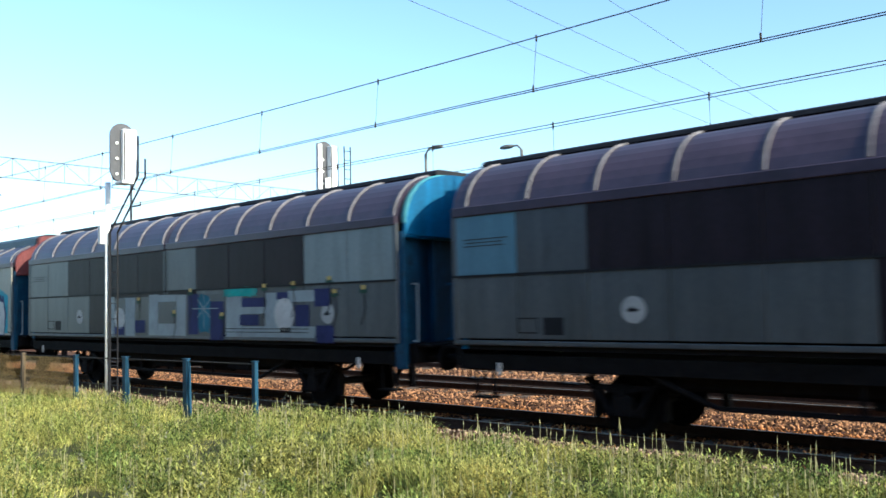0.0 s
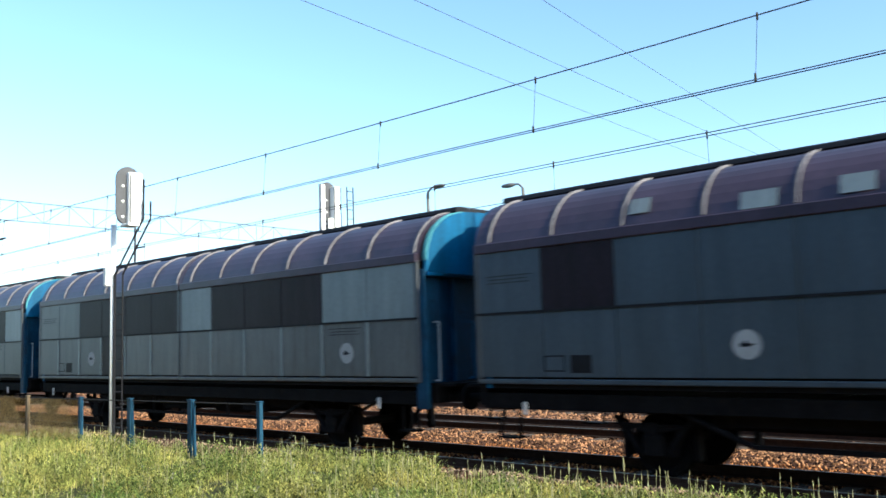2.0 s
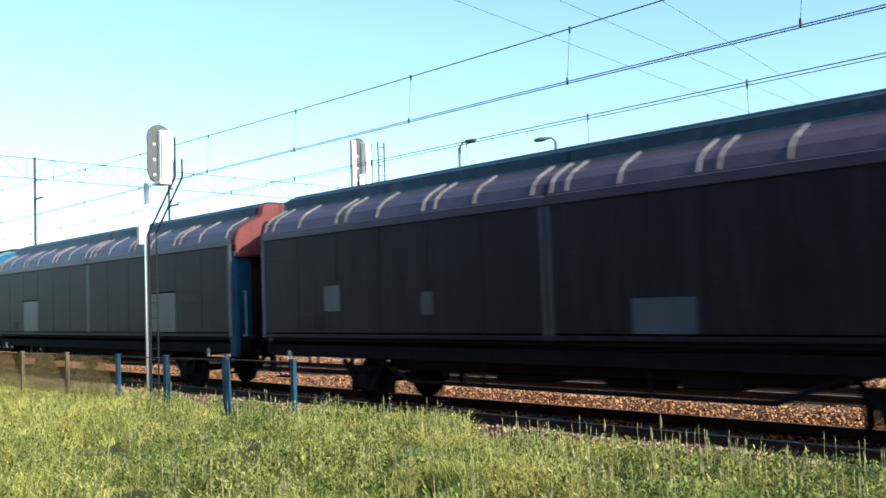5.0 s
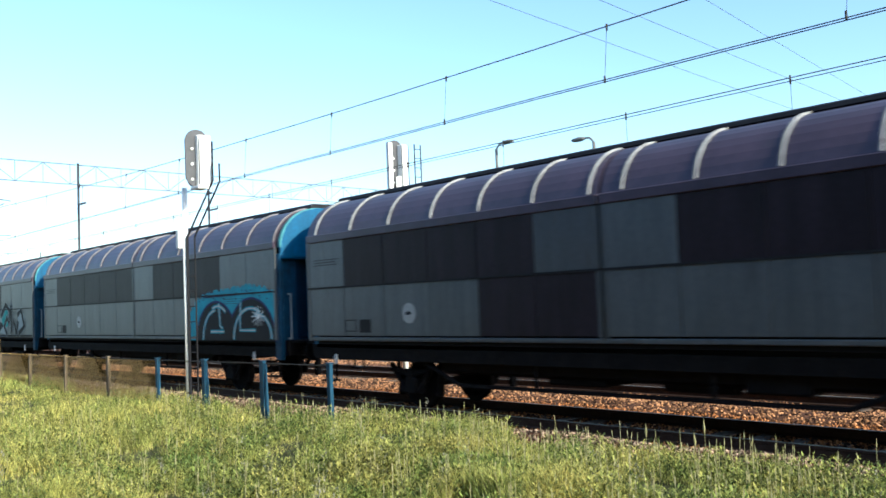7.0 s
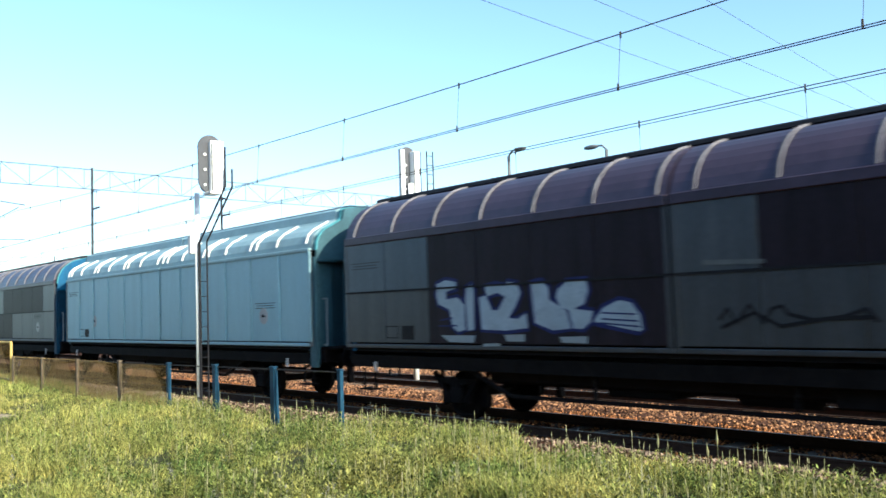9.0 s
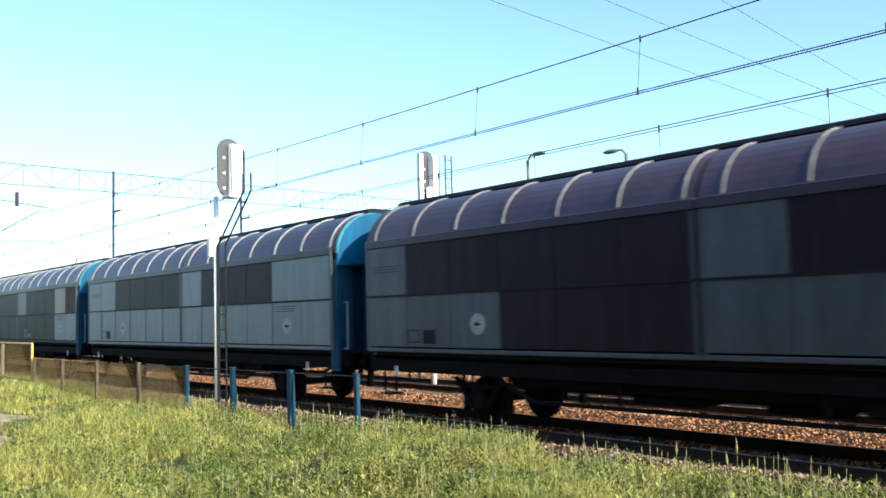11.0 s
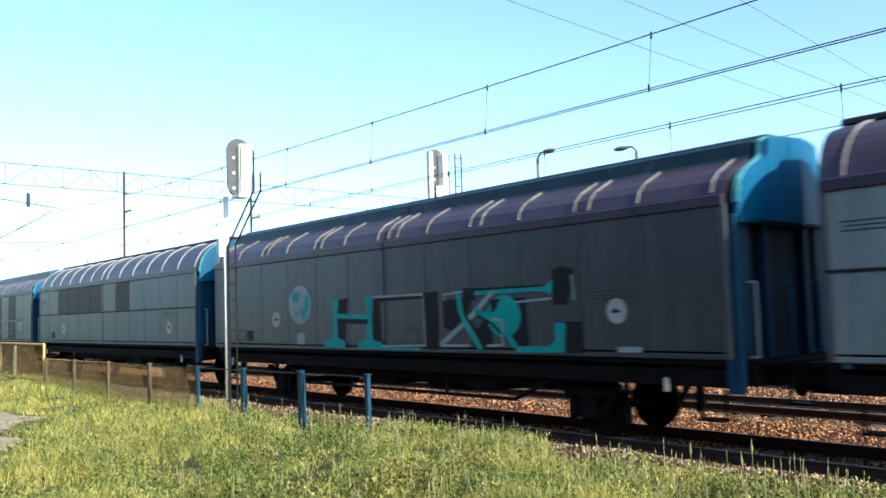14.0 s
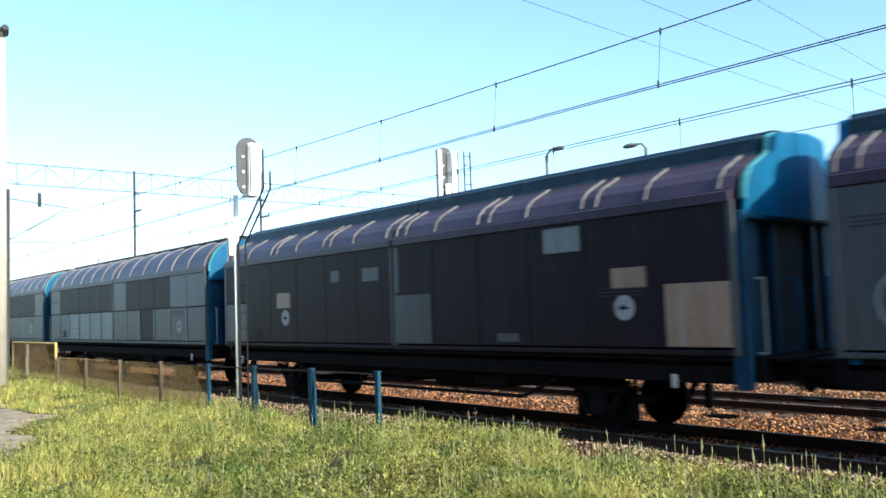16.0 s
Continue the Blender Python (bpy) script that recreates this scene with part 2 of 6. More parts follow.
SLEEPER = material("dirty_concrete_sleeper", (0.1, 0.075, 0.06), 0.9, vary=0.25, scale=6.0, stain=(0.1, 0.07, 0.05), bump=0.3)
BALLAST = material("rusty_ballast_bed", (0.085, 0.038, 0.02), 0.95, vary=0.5, scale=14.0, stain=(0.1, 0.045, 0.024), stain_at=0.5, bump=1.0, bump_scale=30.0)
STONE = island_material("ballast_stones", (0.018, 0.008, 0.005), (0.72, 0.3, 0.11), 0.95, skew=1.9)
STONE_PALE = island_material("pale_shoulder_stones", (0.03, 0.018, 0.012), (0.6, 0.42, 0.3), 0.95, skew=2.2)
STONE_GREY = island_material("grey_ballast_stones", (0.016, 0.008, 0.006), (0.7, 0.36, 0.18), 0.95, skew=2.2)
SOIL = material("grassy_soil", (0.055, 0.055, 0.022), 0.95, vary=0.5, scale=2.0, stain=(0.07, 0.06, 0.03), stain_at=0.56, bump=0.8, bump_scale=14.0)
SAND = material("trodden_sandy_soil", (0.34, 0.27, 0.19), 0.95, vary=0.3, scale=2.5, stain=(0.16, 0.14, 0.07), stain_at=0.52, bump=0.6, bump_scale=20.0)
BLADE = island_material("grass_blades", (0.07, 0.086, 0.015), (0.98, 0.86, 0.28), 0.6, 0.25, 0.35, 1.2)
BLADE_DRY = island_material("dry_grass", (0.22, 0.19, 0.07), (0.44, 0.38, 0.17), 0.6, 0.25)
LEAF = island_material("weed_leaves", (0.034, 0.048, 0.011), (0.5, 0.48, 0.15), 0.65, 0.2, 0.45, 1.3)
SEED = island_material("seed_heads", (0.36, 0.34, 0.17), (0.6, 0.55, 0.33), 0.7, 0.25)
SAGE = island_material("grey_sage_leaves", (0.17, 0.17, 0.13), (0.34, 0.32, 0.26), 0.7, 0.2)


# ---- building helpers ----
def part(name, bm, mat, parent=None, label="", smooth=False):
    me = bpy.data.meshes.new(name)
    bmesh.ops.recalc_face_normals(bm, faces=bm.faces)
    bm.to_mesh(me)
    bm.free()
    return place(name, me, mat, parent, label, smooth)


def place(name, me, mat, parent=None, label="", smooth=False, at=(0, 0, 0)):
    if mat and not me.materials:
        me.materials.append(mat)
    if smooth:
        me.polygons.foreach_set("use_smooth", [True] * len(me.polygons))
    ob = new(name, me)
    ob.parent = parent
    ob.location = at
    if label:
        tagged(ob, label)
    return ob


def mesh_of(name, bm, mat, smooth=False):
    me = bpy.data.meshes.new(name)
    bmesh.ops.recalc_face_normals(bm, faces=bm.faces)
    bm.to_mesh(me)
    bm.free()
    me.materials.append(mat)
    if smooth:
        me.polygons.foreach_set("use_smooth", [True] * len(me.polygons))
    return me


def box(bm, x0, x1, y0, y1, z0, z1, bevel=0.0):
    m = Matrix.Translation(((x0 + x1) / 2, (y0 + y1) / 2, (z0 + z1) / 2)) @ Matrix.Diagonal((abs(x1 - x0), abs(y1 - y0), abs(z1 - z0), 1))
    vs = bmesh.ops.create_cube(bm, size=1, matrix=m)["verts"]
    if bevel:
        es = list({e for v in vs for e in v.link_edges})
        bmesh.ops.bevel(bm, geom=es, offset=bevel, segments=1, affect="EDGES")
    return bm


def boxes(*specs, bevel=0.0):
    bm = bmesh.new()
    for s in specs:
        box(bm, *s, bevel=bevel)
    return bm


def rod(bm, a, b, r0, r1=None, seg=8):
    a, b = Vector(a), Vector(b)
    d = b - a
    m = Matrix.Translation((a + b) / 2) @ d.to_track_quat("Z", "Y").to_matrix().to_4x4()
    bmesh.ops.create_cone(bm, cap_ends=True, segments=seg, radius1=r0, radius2=r0 if r1 is None else r1, depth=d.length, matrix=m)
    return bm


def rods(*specs, seg=8):
    bm = bmesh.new()
    for a, b, r in specs:
        rod(bm, a, b, r, seg=seg)
    return bm


def extrude_profile(bm, pts, x0, x1, close=True):
    """A profile of (y, z) points swept along x."""
    va = [bm.verts.new((x0, y, z)) for y, z in pts]
    vb = [bm.verts.new((x1, y, z)) for y, z in pts]
    n = len(pts)
    for i in range(n if close else n - 1):
        j = (i + 1) % n
        bm.faces.new((va[i], va[j], vb[j], vb[i]))
    if close:
        bm.faces.new(va)
        bm.faces.new(vb[::-1])
    return bm


def thing(name, label, category, group="", kind="", at=(0, 0, 0)):
    ob = new(name)
    ob.empty_display_size = 0.2
    ob.location = at
    return tagged(ob, label, category, group, kind)


def raw_mesh(name, verts, loops, sizes, mat, smooth=False):
    me = bpy.data.meshes.new(name)
    me.vertices.add(len(verts))
    me.vertices.foreach_set("co", np.asarray(verts, np.float32).ravel())
    me.loops.add(len(loops))
    me.loops.foreach_set("vertex_index", np.asarray(loops, np.int32))
    starts = np.concatenate(([0], np.cumsum(sizes)[:-1]))
    me.polygons.add(len(sizes))
    me.polygons.foreach_set("loop_start", starts.astype(np.int32))
    me.materials.append(mat)
    me.update(calc_edges=True)
    me.validate()
    return me


# ---- ground, tracks ----
TRACK_Y, TRACK2_Y, TRACK3_Y, RAIL_Z = 11.55, 16.55, 21.6, -0.25
rng = np.random.default_rng(7)


def ground_z(x, y):
    """Height of the turf: a level verge that drops to the ballast ditch beside the track."""
    x, y = np.asarray(x, float), np.asarray(y, float)
    z = 0.10 + 0.05 * np.sin(x * 0.31 + 1.0) * np.cos(y * 0.5) + 0.03 * np.sin(x * 0.9 + y * 1.3) + 0.12 * np.clip((-x - 18) / 14, 0, 1)
    s = np.clip((y - 7.0) / 1.9, 0, 1)
    s = s * s * (3 - 2 * s)
    z = z * (1 - s) - 0.62 * s
    f = np.clip((y - 27) / 8, 0, 1)
    return z + f * 0.35


def sheet(name, xs, ys, height, mat, label, category):
    X, Y = np.meshgrid(xs, ys, indexing="ij")
    V = np.stack([X, Y, height(X, Y)], -1).reshape(-1, 3)
    ny = len(ys)
    i, j = np.meshgrid(np.arange(len(xs) - 1), np.arange(ny - 1), indexing="ij")
    a = (i * ny + j).ravel()
    L = np.stack([a, a + ny, a + ny + 1, a + 1], -1).ravel()
    ob = new(name, raw_mesh(name, V, L, np.full(len(a), 4), mat))
    ob.data.polygons.foreach_set("use_smooth", [True] * len(ob.data.polygons))
    return tagged(ob, label, category, kind="structure")


xs = np.concatenate([[-2500, -1200, -600, -300, -150, -90], np.arange(-60, 12, 0.5), [20, 50, 150, 600, 1500]])
ys = np.concatenate([[-600, -150, -50, -20, -10], np.arange(-5, 34, 0.4), [40, 60, 120, 300, 900, 2500]])
sheet("ground", xs, ys, ground_z, SOIL, "rough green grass verge beside the railway", "ground")


def bed_z(x, y):
    d = np.minimum(np.minimum(np.abs(y - TRACK_Y), np.abs(y - TRACK2_Y)), np.abs(y - TRACK3_Y))
    z = np.where(d < 1.5, -0.44, -0.44 - (d - 1.5) * 0.1)
    z = np.where((y > TRACK_Y) & (y < TRACK3_Y), np.maximum(z, -0.46 + 0.12 * np.exp(-((y - 14.1) / 0.8) ** 2) + 0.12 * np.exp(-((y - 19.1) / 0.8) ** 2)), z)
    z = z + 0.22 * np.exp(-((y - 9.7) / 0.42) ** 2)
    return z + 0.025 * np.sin(x * 2.1) * np.sin(y * 3.3)


bed_y = np.concatenate([np.arange(8.4, 26.5, 0.18)])
sheet("ballast_bed", np.concatenate([[-900, -400, -200, -100], np.arange(-60, 12, 0.6), [40, 120, 400]]), bed_y, bed_z, BALLAST, "rust-stained stone ballast under three tracks", "ballast")

# loose stones over the bed
def stones(name, count, x0, x1, y0, y1, size, mat=None):
    u = rng.random(count)
    px = x1 - (x1 - x0) * u ** 1.5
    py = rng.uniform(y0, y1, count)
    pz = np.maximum(bed_z(px, py), ground_z(px, py) + 0.01)
    s = size * rng.uniform(0.6, 1.4, count)
    base = np.array([(1, 0, 0), (0, 1, 0), (-1, 0, 0), (0, -1, 0), (0, 0, 0.8), (0, 0, -0.8)], float)
    ang = rng.uniform(0, 6.28, count)
    jit = rng.uniform(0.6, 1.35, (count, 6, 3))
    B = base[None] * jit
    c, sn = np.cos(ang)[:, None], np.sin(ang)[:, None]
    V = np.stack([B[..., 0] * c - B[..., 1] * sn, B[..., 0] * sn + B[..., 1] * c, B[..., 2]], -1) * s[:, None, None]
    V += np.stack([px, py, pz], -1)[:, None]
    tri = np.array([(0, 1, 4), (1, 2, 4), (2, 3, 4), (3, 0, 4), (1, 0, 5), (2, 1, 5), (3, 2, 5), (0, 3, 5)])
    L = (tri[None] + 6 * np.arange(count)[:, None, None]).ravel()
    ob = new(name, raw_mesh(name, V.reshape(-1, 3), L, np.full(count * 8, 3), mat or STONE))
    return tagged(ob, "rust-brown crushed ballast stones round the rails", "ballast", kind="stuff")


stones("ballast_stones", 32000, -42, 1, 12.0, 13.5, 0.026)
stones("ballast_stones", 60000, -42, 1, 13.5, 19.6, 0.03, STONE_GREY)
stones("ballast_stones", 14000, -48, -4, 19.6, 26.0, 0.05, STONE_GREY)
stones("ballast_stones", 12000, -34, 1, 10.2, 12.0, 0.035)
stones("ballast_stones", 20000, -34, 1, 9.1, 10.2, 0.03, STONE_PALE)
stones("ballast_stones", 9000, -30, -1, 7.45, 8.9, 0.026)


def track(yc, sleepers):
    for side in (-0.7535, 0.7535):
        y = yc + side
        rail = thing("rail", "rusty steel rail with a polished head", "rail", "rails", "structure")
        foot = bmesh.new()
        extrude_profile(foot, [(y - 0.075, RAIL_Z - 0.17), (y + 0.075, RAIL_Z - 0.17), (y + 0.075, RAIL_Z - 0.155), (y + 0.012, RAIL_Z - 0.135), (y + 0.012, RAIL_Z - 0.045), (y + 0.036, RAIL_Z - 0.035), (y + 0.036, RAIL_Z - 0.006), (y - 0.036, RAIL_Z - 0.006), (y - 0.036, RAIL_Z - 0.035), (y - 0.012, RAIL_Z - 0.045), (y - 0.012, RAIL_Z - 0.135), (y - 0.075, RAIL_Z - 0.155)], -700, 300)
        part("rail_body", foot, RAIL_RUST, rail)
        part("rail_head", boxes((-700, 300, y - 0.034, y + 0.034, RAIL_Z - 0.006, RAIL_Z)), RAIL_TOP, rail, "polished running surface")
    bm = bmesh.new()
    extrude_profile(bm, [(-1.3, -0.03), (1.3, -0.03), (1.3, 0.0), (1.27, 0.03), (-1.27, 0.03), (-1.3, 0.0)], -0.12, 0.12)
    me = mesh_of("sleeper", bm, SLEEPER)
    for i in range(sleepers):
        ob = place("sleeper", me, None, None, "", at=(1.0 - 0.62 * i, yc, RAIL_Z - 0.2))
        tagged(ob, "dirty grey concrete sleeper in ballast", "sleeper", "track sleepers", "structure")


track(TRACK_Y, 70)
track(TRACK2_Y, 70)
track(TRACK3_Y, 60)


# unseen wall added behind the camera; keeps low skylight off the wagon sides
wall = part("wall_south", boxes((-38, 45, -9.4, -9.0, -0.3, 9.0)), material("unseen_sky_blocking_wall", (0.1, 0.07, 0.06), 0.9, vary=0.3, scale=1.5, stain=(0.06, 0.05, 0.045), bump=0.3))
tagged(wall, "unseen plain dark wall added behind the verge to block skylight", "wall", kind="structure")


# ---- fence, signals, posts ----
FENCE = [(-10.08, 6.75), (-11.88, 6.75), (-13.7, 6.7), (-15.5, 6.68), (-17.8, 6.66), (-20.1, 6.6), (-22.4, 6.55), (-24.6, 6.5)]
fence = thing("fence", "low blue post fence with top wire and rusty mesh", "fence", at=(0, 0, 0))
for i, (x, y) in enumerate(FENCE):
    z0 = float(ground_z(x, y)) - 0.05
    top = 0.99 - 0.012 * i
    lean = 0.012 * math.sin(i * 2.3)
    bm = bmesh.new()
    w = (0.042, 0.06, 0.06, 0.05, 0.05, 0.045, 0.045, 0.045)[i]
    box(bm, x - w, x + w, y - 0.03, y + 0.03, z0, top, 0.008)
    if i in (1, 2):
        rod(bm, (x + 0.09, y + 0.02, z0), (x + 0.07 + lean, y, top - 0.02), 0.025)
    part("post", bm, FENCE_BLUE if i < 4 else FENCE_BROWN, fence, "blue painted post" if i < 4 else "bare weathered post")
    bm = bmesh.new()
    box(bm, x - w - 0.01, x + w + 0.01, y - 0.04, y + 0.04, top, top + 0.015, 0.004)
    part("cap", bm, FENCE_BLUE if i < 4 else FENCE_BROWN, fence)
for (xa, ya), (xb, yb) in zip(FENCE, FENCE[1:]):
    k = FENCE.index((xa, ya))
    za, zb = 0.96 - 0.012 * k, 0.95 - 0.012 * k
    part("top_wire", rods(((xa, ya, za), (xb, yb, zb), 0.009)), WIRE, fence)
    if k < 3:
        continue
    bm = bmesh.new()
    n = int(math.dist((xa, ya), (xb, yb)) / 0.055)
    for j in range(n):
        u = j / n
        du = 0.75 / math.dist((xa, ya), (xb, yb))
        for s in (1, -1):
            u2 = u + s * du
            ua, ub = max(min(u, 1), 0), max(min(u2, 1), 0)
            frac = abs(ub - ua) / du
            pa = (xa + (xb - xa) * ua, ya + (yb - ya) * ua, 0.14)
            pb = (xa + (xb - xa) * ub, ya + (yb - ya) * ub, 0.14 + 0.78 * frac)
            if frac > 0.05:
                rod(bm, pa, pb, 0.0055, seg=3)
    part("wire_mesh", bm, MESH_WIRE, fence, "thin rusty diamond mesh")

gate = thing("mesh_panel", "yellow-framed mesh barrier panel by the path", "fence panel")
gx0, gx1, gy = -29.5, -24.8, 6.5
bm = bmesh.new()
for a, b in (((gx0, gy, 1.28), (gx1, gy, 1.28)), ((gx0, gy, 0.3), (gx1, gy, 0.3)), ((gx1, gy, 0.1), (gx1, gy, 1.28)), ((gx0, gy, 0.1), (gx0, gy, 1.28))):
    rod(bm, a, b, 0.035)
part("frame", bm, YELLOW, gate, "yellow tube frame")
part("support_post", rods(((-28.0, gy + 0.05, 0.1), (-28.0, gy + 0.05, 1.25), 0.05)), CONCRETE, gate)
bm = bmesh.new()
for j in range(60):
    u = gx0 + (gx1 - gx0) * j / 60
    for s in (1, -1):
        e = min(max(u + s * 0.98, gx0), gx1)
        if abs(e - u) > 0.05:
            rod(bm, (u, gy, 0.3), (e, gy, 0.3 + abs(e - u)), 0.005, seg=3)
part("wire_mesh", bm, MESH_WIRE, gate, "rusty woven mesh")


def signal(x, y, ground, mast_x, mast_y, z_top, ladder_side):
    s = thing("railway_signal", "railway signal with white housing on a grey oval board", "signal", "track signals")
    bm = bmesh.new()
    z_head = z_top - 1.22
    rod(bm, (mast_x, mast_y, ground), (mast_x, mast_y, z_head + 0.05), 0.062, 0.055, 12)
    part("mast", bm, WHITE, s, "white tubular mast", True)
    part("foot", boxes((mast_x - 0.18, mast_x + 0.18, mast_y - 0.18, mast_y + 0.18, ground - 0.1, ground + 0.12), bevel=0.02), CONCRETE, s)
    part("conduit", rods(((mast_x + 0.1, mast_y - 0.02, ground), (mast_x + 0.1, mast_y - 0.02, z_head - 1.0), 0.022), ((mast_x + 0.1, mast_y - 0.05, ground + 0.4), (mast_x + 0.02, mast_y - 0.05, ground + 0.4), 0.015)), DARK, s)
    part("junction_box", boxes((mast_x - 0.05, mast_x + 0.08, mast_y - 0.2, mast_y - 0.09, z_head - 1.25, z_head - 0.85), bevel=0.015), WHITE, s)
    # oval board across the track, with the housing on its near side
    bm = bmesh.new()
    ring = []
    for k in range(32):
        a = 2 * math.pi * k / 32
        cy, cz = math.cos(a) * 0.27, math.sin(a) * 0.27
        ring.append((y + cy, (z_top - 0.27 if cz > 0 else z_top - 0.95) + cz))
    extrude_profile(bm, ring, x - 0.03, x)
    part("board", bm, SIGNAL_GREY, s, "grey oval background board")
    part("housing", boxes((x + 0.002, x + 0.14, y - 0.05, y + 0.25, z_top - 1.22, z_top - 0.13), bevel=0.02), WHITE, s, "white lamp housing")
    part("housing_edge", rods(((x + 0.15, y - 0.03, z_top - 1.2), (x + 0.15, y - 0.03, z_top - 0.2), 0.01), ((x + 0.15, y + 0.26, z_top - 1.1), (x + 0.15, y + 0.26, z_top - 0.25), 0.02)), DARK, s)
    for k in range(3):
        zc = z_top - 0.42 - 0.32 * k
        bm = bmesh.new()
        rod(bm, (x - 0.2, y - 0.02, zc), (x - 0.03, y - 0.02, zc), 0.12, seg=16)
        part("lamp_hood", bm, DARK, s)
        part("bolt", rods(((x, y - 0.13, zc), (x + 0.03, y - 0.13, zc), 0.03)), WHITE, s)
    part("bracket", boxes((x - 0.05, x + 0.3, min(y, mast_y) - 0.1, max(y, mast_y) + 0.1, z_head - 0.06, z_head), bevel=0.01), WHITE, s)
    bm = bmesh.new()
    lx, ly = x + 0.22, y + ladder_side
    for o in (0.0, 0.16):
        rod(bm, (mast_x + 0.1, mast_y + o, z_head - 1.0), (lx, ly + o, z_head + 0.12), 0.02)
        rod(bm, (lx, ly + o, z_head + 0.12), (lx, ly + o, z_head + 0.5), 0.02)
        rod(bm, (mast_x + 0.1, mast_y + o, ground + 0.3), (mast_x + 0.1, mast_y + o, z_head - 1.0), 0.018)
    for k in range(8):
        zz = ground + 0.6 + 0.32 * k
        rod(bm, (mast_x + 0.1, mast_y, zz), (mast_x + 0.1, mast_y + 0.16, zz), 0.01, seg=5)
    part("ladder", bm, DARK, s, "thin dark access ladder")
    return s


signal(-16.61, 8.14, -0.3, -17.14, 8.09, 5.6, 0.22)


def signal_far():
    x, y, zt = -21.05, 16.9, 6.98
    s = thing("railway_signal", "colour-light railway signal behind the train, white housing with ladder", "signal", "track signals")
    part("mast", rods(((x + 0.2, y + 0.25, -0.4), (x + 0.2, y + 0.25, zt - 1.2), 0.09), seg=12), WHITE, s, "", True)
    bm = bmesh.new()
    ring = []
    for k in range(32):
        a = 2 * math.pi * k / 32
        cy, cz = math.cos(a) * 0.32, math.sin(a) * 0.3
        ring.append((y + 0.3 + cy, (zt - 0.3 if cz > 0 else zt - 1.9) + cz))
    extrude_profile(bm, ring, x - 0.02, x + 0.02)
    part("board", bm, SIGNAL_GREY, s, "grey oval background board")
    part("plate_edge", rods(((x + 0.11, y - 0.06, zt - 2.1), (x + 0.11, y - 0.06, zt - 0.1), 0.012), ((x + 0.27, y + 0.37, zt - 2.1), (x + 0.27, y + 0.37, zt - 0.18), 0.012), ((x + 0.27, y + 0.63, zt - 2.1), (x + 0.27, y + 0.63, zt - 0.18), 0.014), ((x + 0.11, y - 0.06, zt - 0.1), (x + 0.11, y + 0.12, zt - 0.1), 0.01), seg=6), MAST, s)
    part("side_plate", boxes((x + 0.0, x + 0.1, y - 0.06, y + 0.12, zt - 2.1, zt - 0.1)), WHITE, s)
    part("housing", boxes((x + 0.03, x + 0.26, y + 0.36, y + 0.62, zt - 2.1, zt - 0.16), bevel=0.02), WHITE, s, "white lamp housing")
    for k in range(4):
        part("bolt", rods(((x + 0.02, y + 0.2, zt - 0.6 - 0.38 * k), (x + 0.06, y + 0.2, zt - 0.6 - 0.38 * k), 0.035)), WHITE, s)
    bm = bmesh.new()
    for o in (0.0, 0.26):
        rod(bm, (x + 0.42, y + 0.76 + o, zt - 4.0), (x + 0.42, y + 0.76 + o, zt - 0.15), 0.02)
    for k in range(12):
        rod(bm, (x + 0.42, y + 0.76, zt - 0.3 - 0.3 * k), (x + 0.42, y + 1.02, zt - 0.3 - 0.3 * k), 0.012, seg=5)
    part("ladder", bm, DARK, s, "thin dark access ladder")


signal_far()


def street_lamp(x, y, z_top, arm, gap):
    s = thing("street_lamp", "grey street lamp beyond the railway", "street lamp", "street lamps")
    part("pole", rods(((x, y, 0.3), (x, y, z_top - 0.3), 0.1), seg=10), LAMP_GREY, s)
    bm = bmesh.new()
    rod(bm, (x, y, z_top - 0.3), (x + arm * 0.3, y, z_top), 0.06)
    rod(bm, (x + arm * 0.3, y, z_top), (x + arm * gap, y, z_top + 0.05), 0.06)
    part("arm", bm, LAMP_GREY, s)
    bm = bmesh.new()
    bmesh.ops.create_uvsphere(bm, u_segments=12, v_segments=8, radius=1, matrix=Matrix.Translation((x + arm * (gap + 0.3), y, z_top + 0.02)) @ Matrix.Diagonal((0.55, 0.2, 0.14, 1)))
    part("lamp_head", bm, LAMP_GREY, s, "flat lamp head", True)


street_lamp(-38.2, 40.0, 11.75, 1, 0.7)
street_lamp(-30.4, 40.0, 10.95, -1, 0.8)

pole = thing("lamp_post", "tall pale concrete lamp post at the path", "lamp post")
part("pole", rod(bmesh.new(), (-25.85, 5.38, 0.2), (-25.85, 5.38, 9.75), 0.165, 0.11, 14), CONCRETE, pole, "tapered concrete pole", True)
part("bracket", rods(((-25.85, 5.38, 9.75), (-25.85, 5.38, 9.95), 0.06), ((-25.85, 5.0, 9.9), (-25.85, 5.5, 9.9), 0.04)), MAST, pole)
for o in (-0.4, -0.05):
    part("floodlight", rod(bmesh.new(), (-25.95, 5.5 + o, 9.95), (-25.7, 5.5 + o, 10.05), 0.14, 0.09, 12), MAST, pole, "grey floodlight")


# ---- overhead line ----
def sagging(bm, a, b, sag, r, n=14, seg=4):
    a, b = Vector(a), Vector(b)
    pts = [a.lerp(b, i / n) - Vector((0, 0, sag * 4 * (i / n) * (1 - i / n))) for i in range(n + 1)]
    for p, q in zip(pts, pts[1:]):
        rod(bm, p, q, r, seg=seg)


def wire(name, specs, label, group=""):
    bm = bmesh.new()
    for a, b, sag, r in specs:
        sagging(bm, a, b, sag, r)
    ob = part(name, bm, WIRE)
    return tagged(ob, label, "wire", group, "structure")


SPAN, LOW_X = 64.0, -10.0


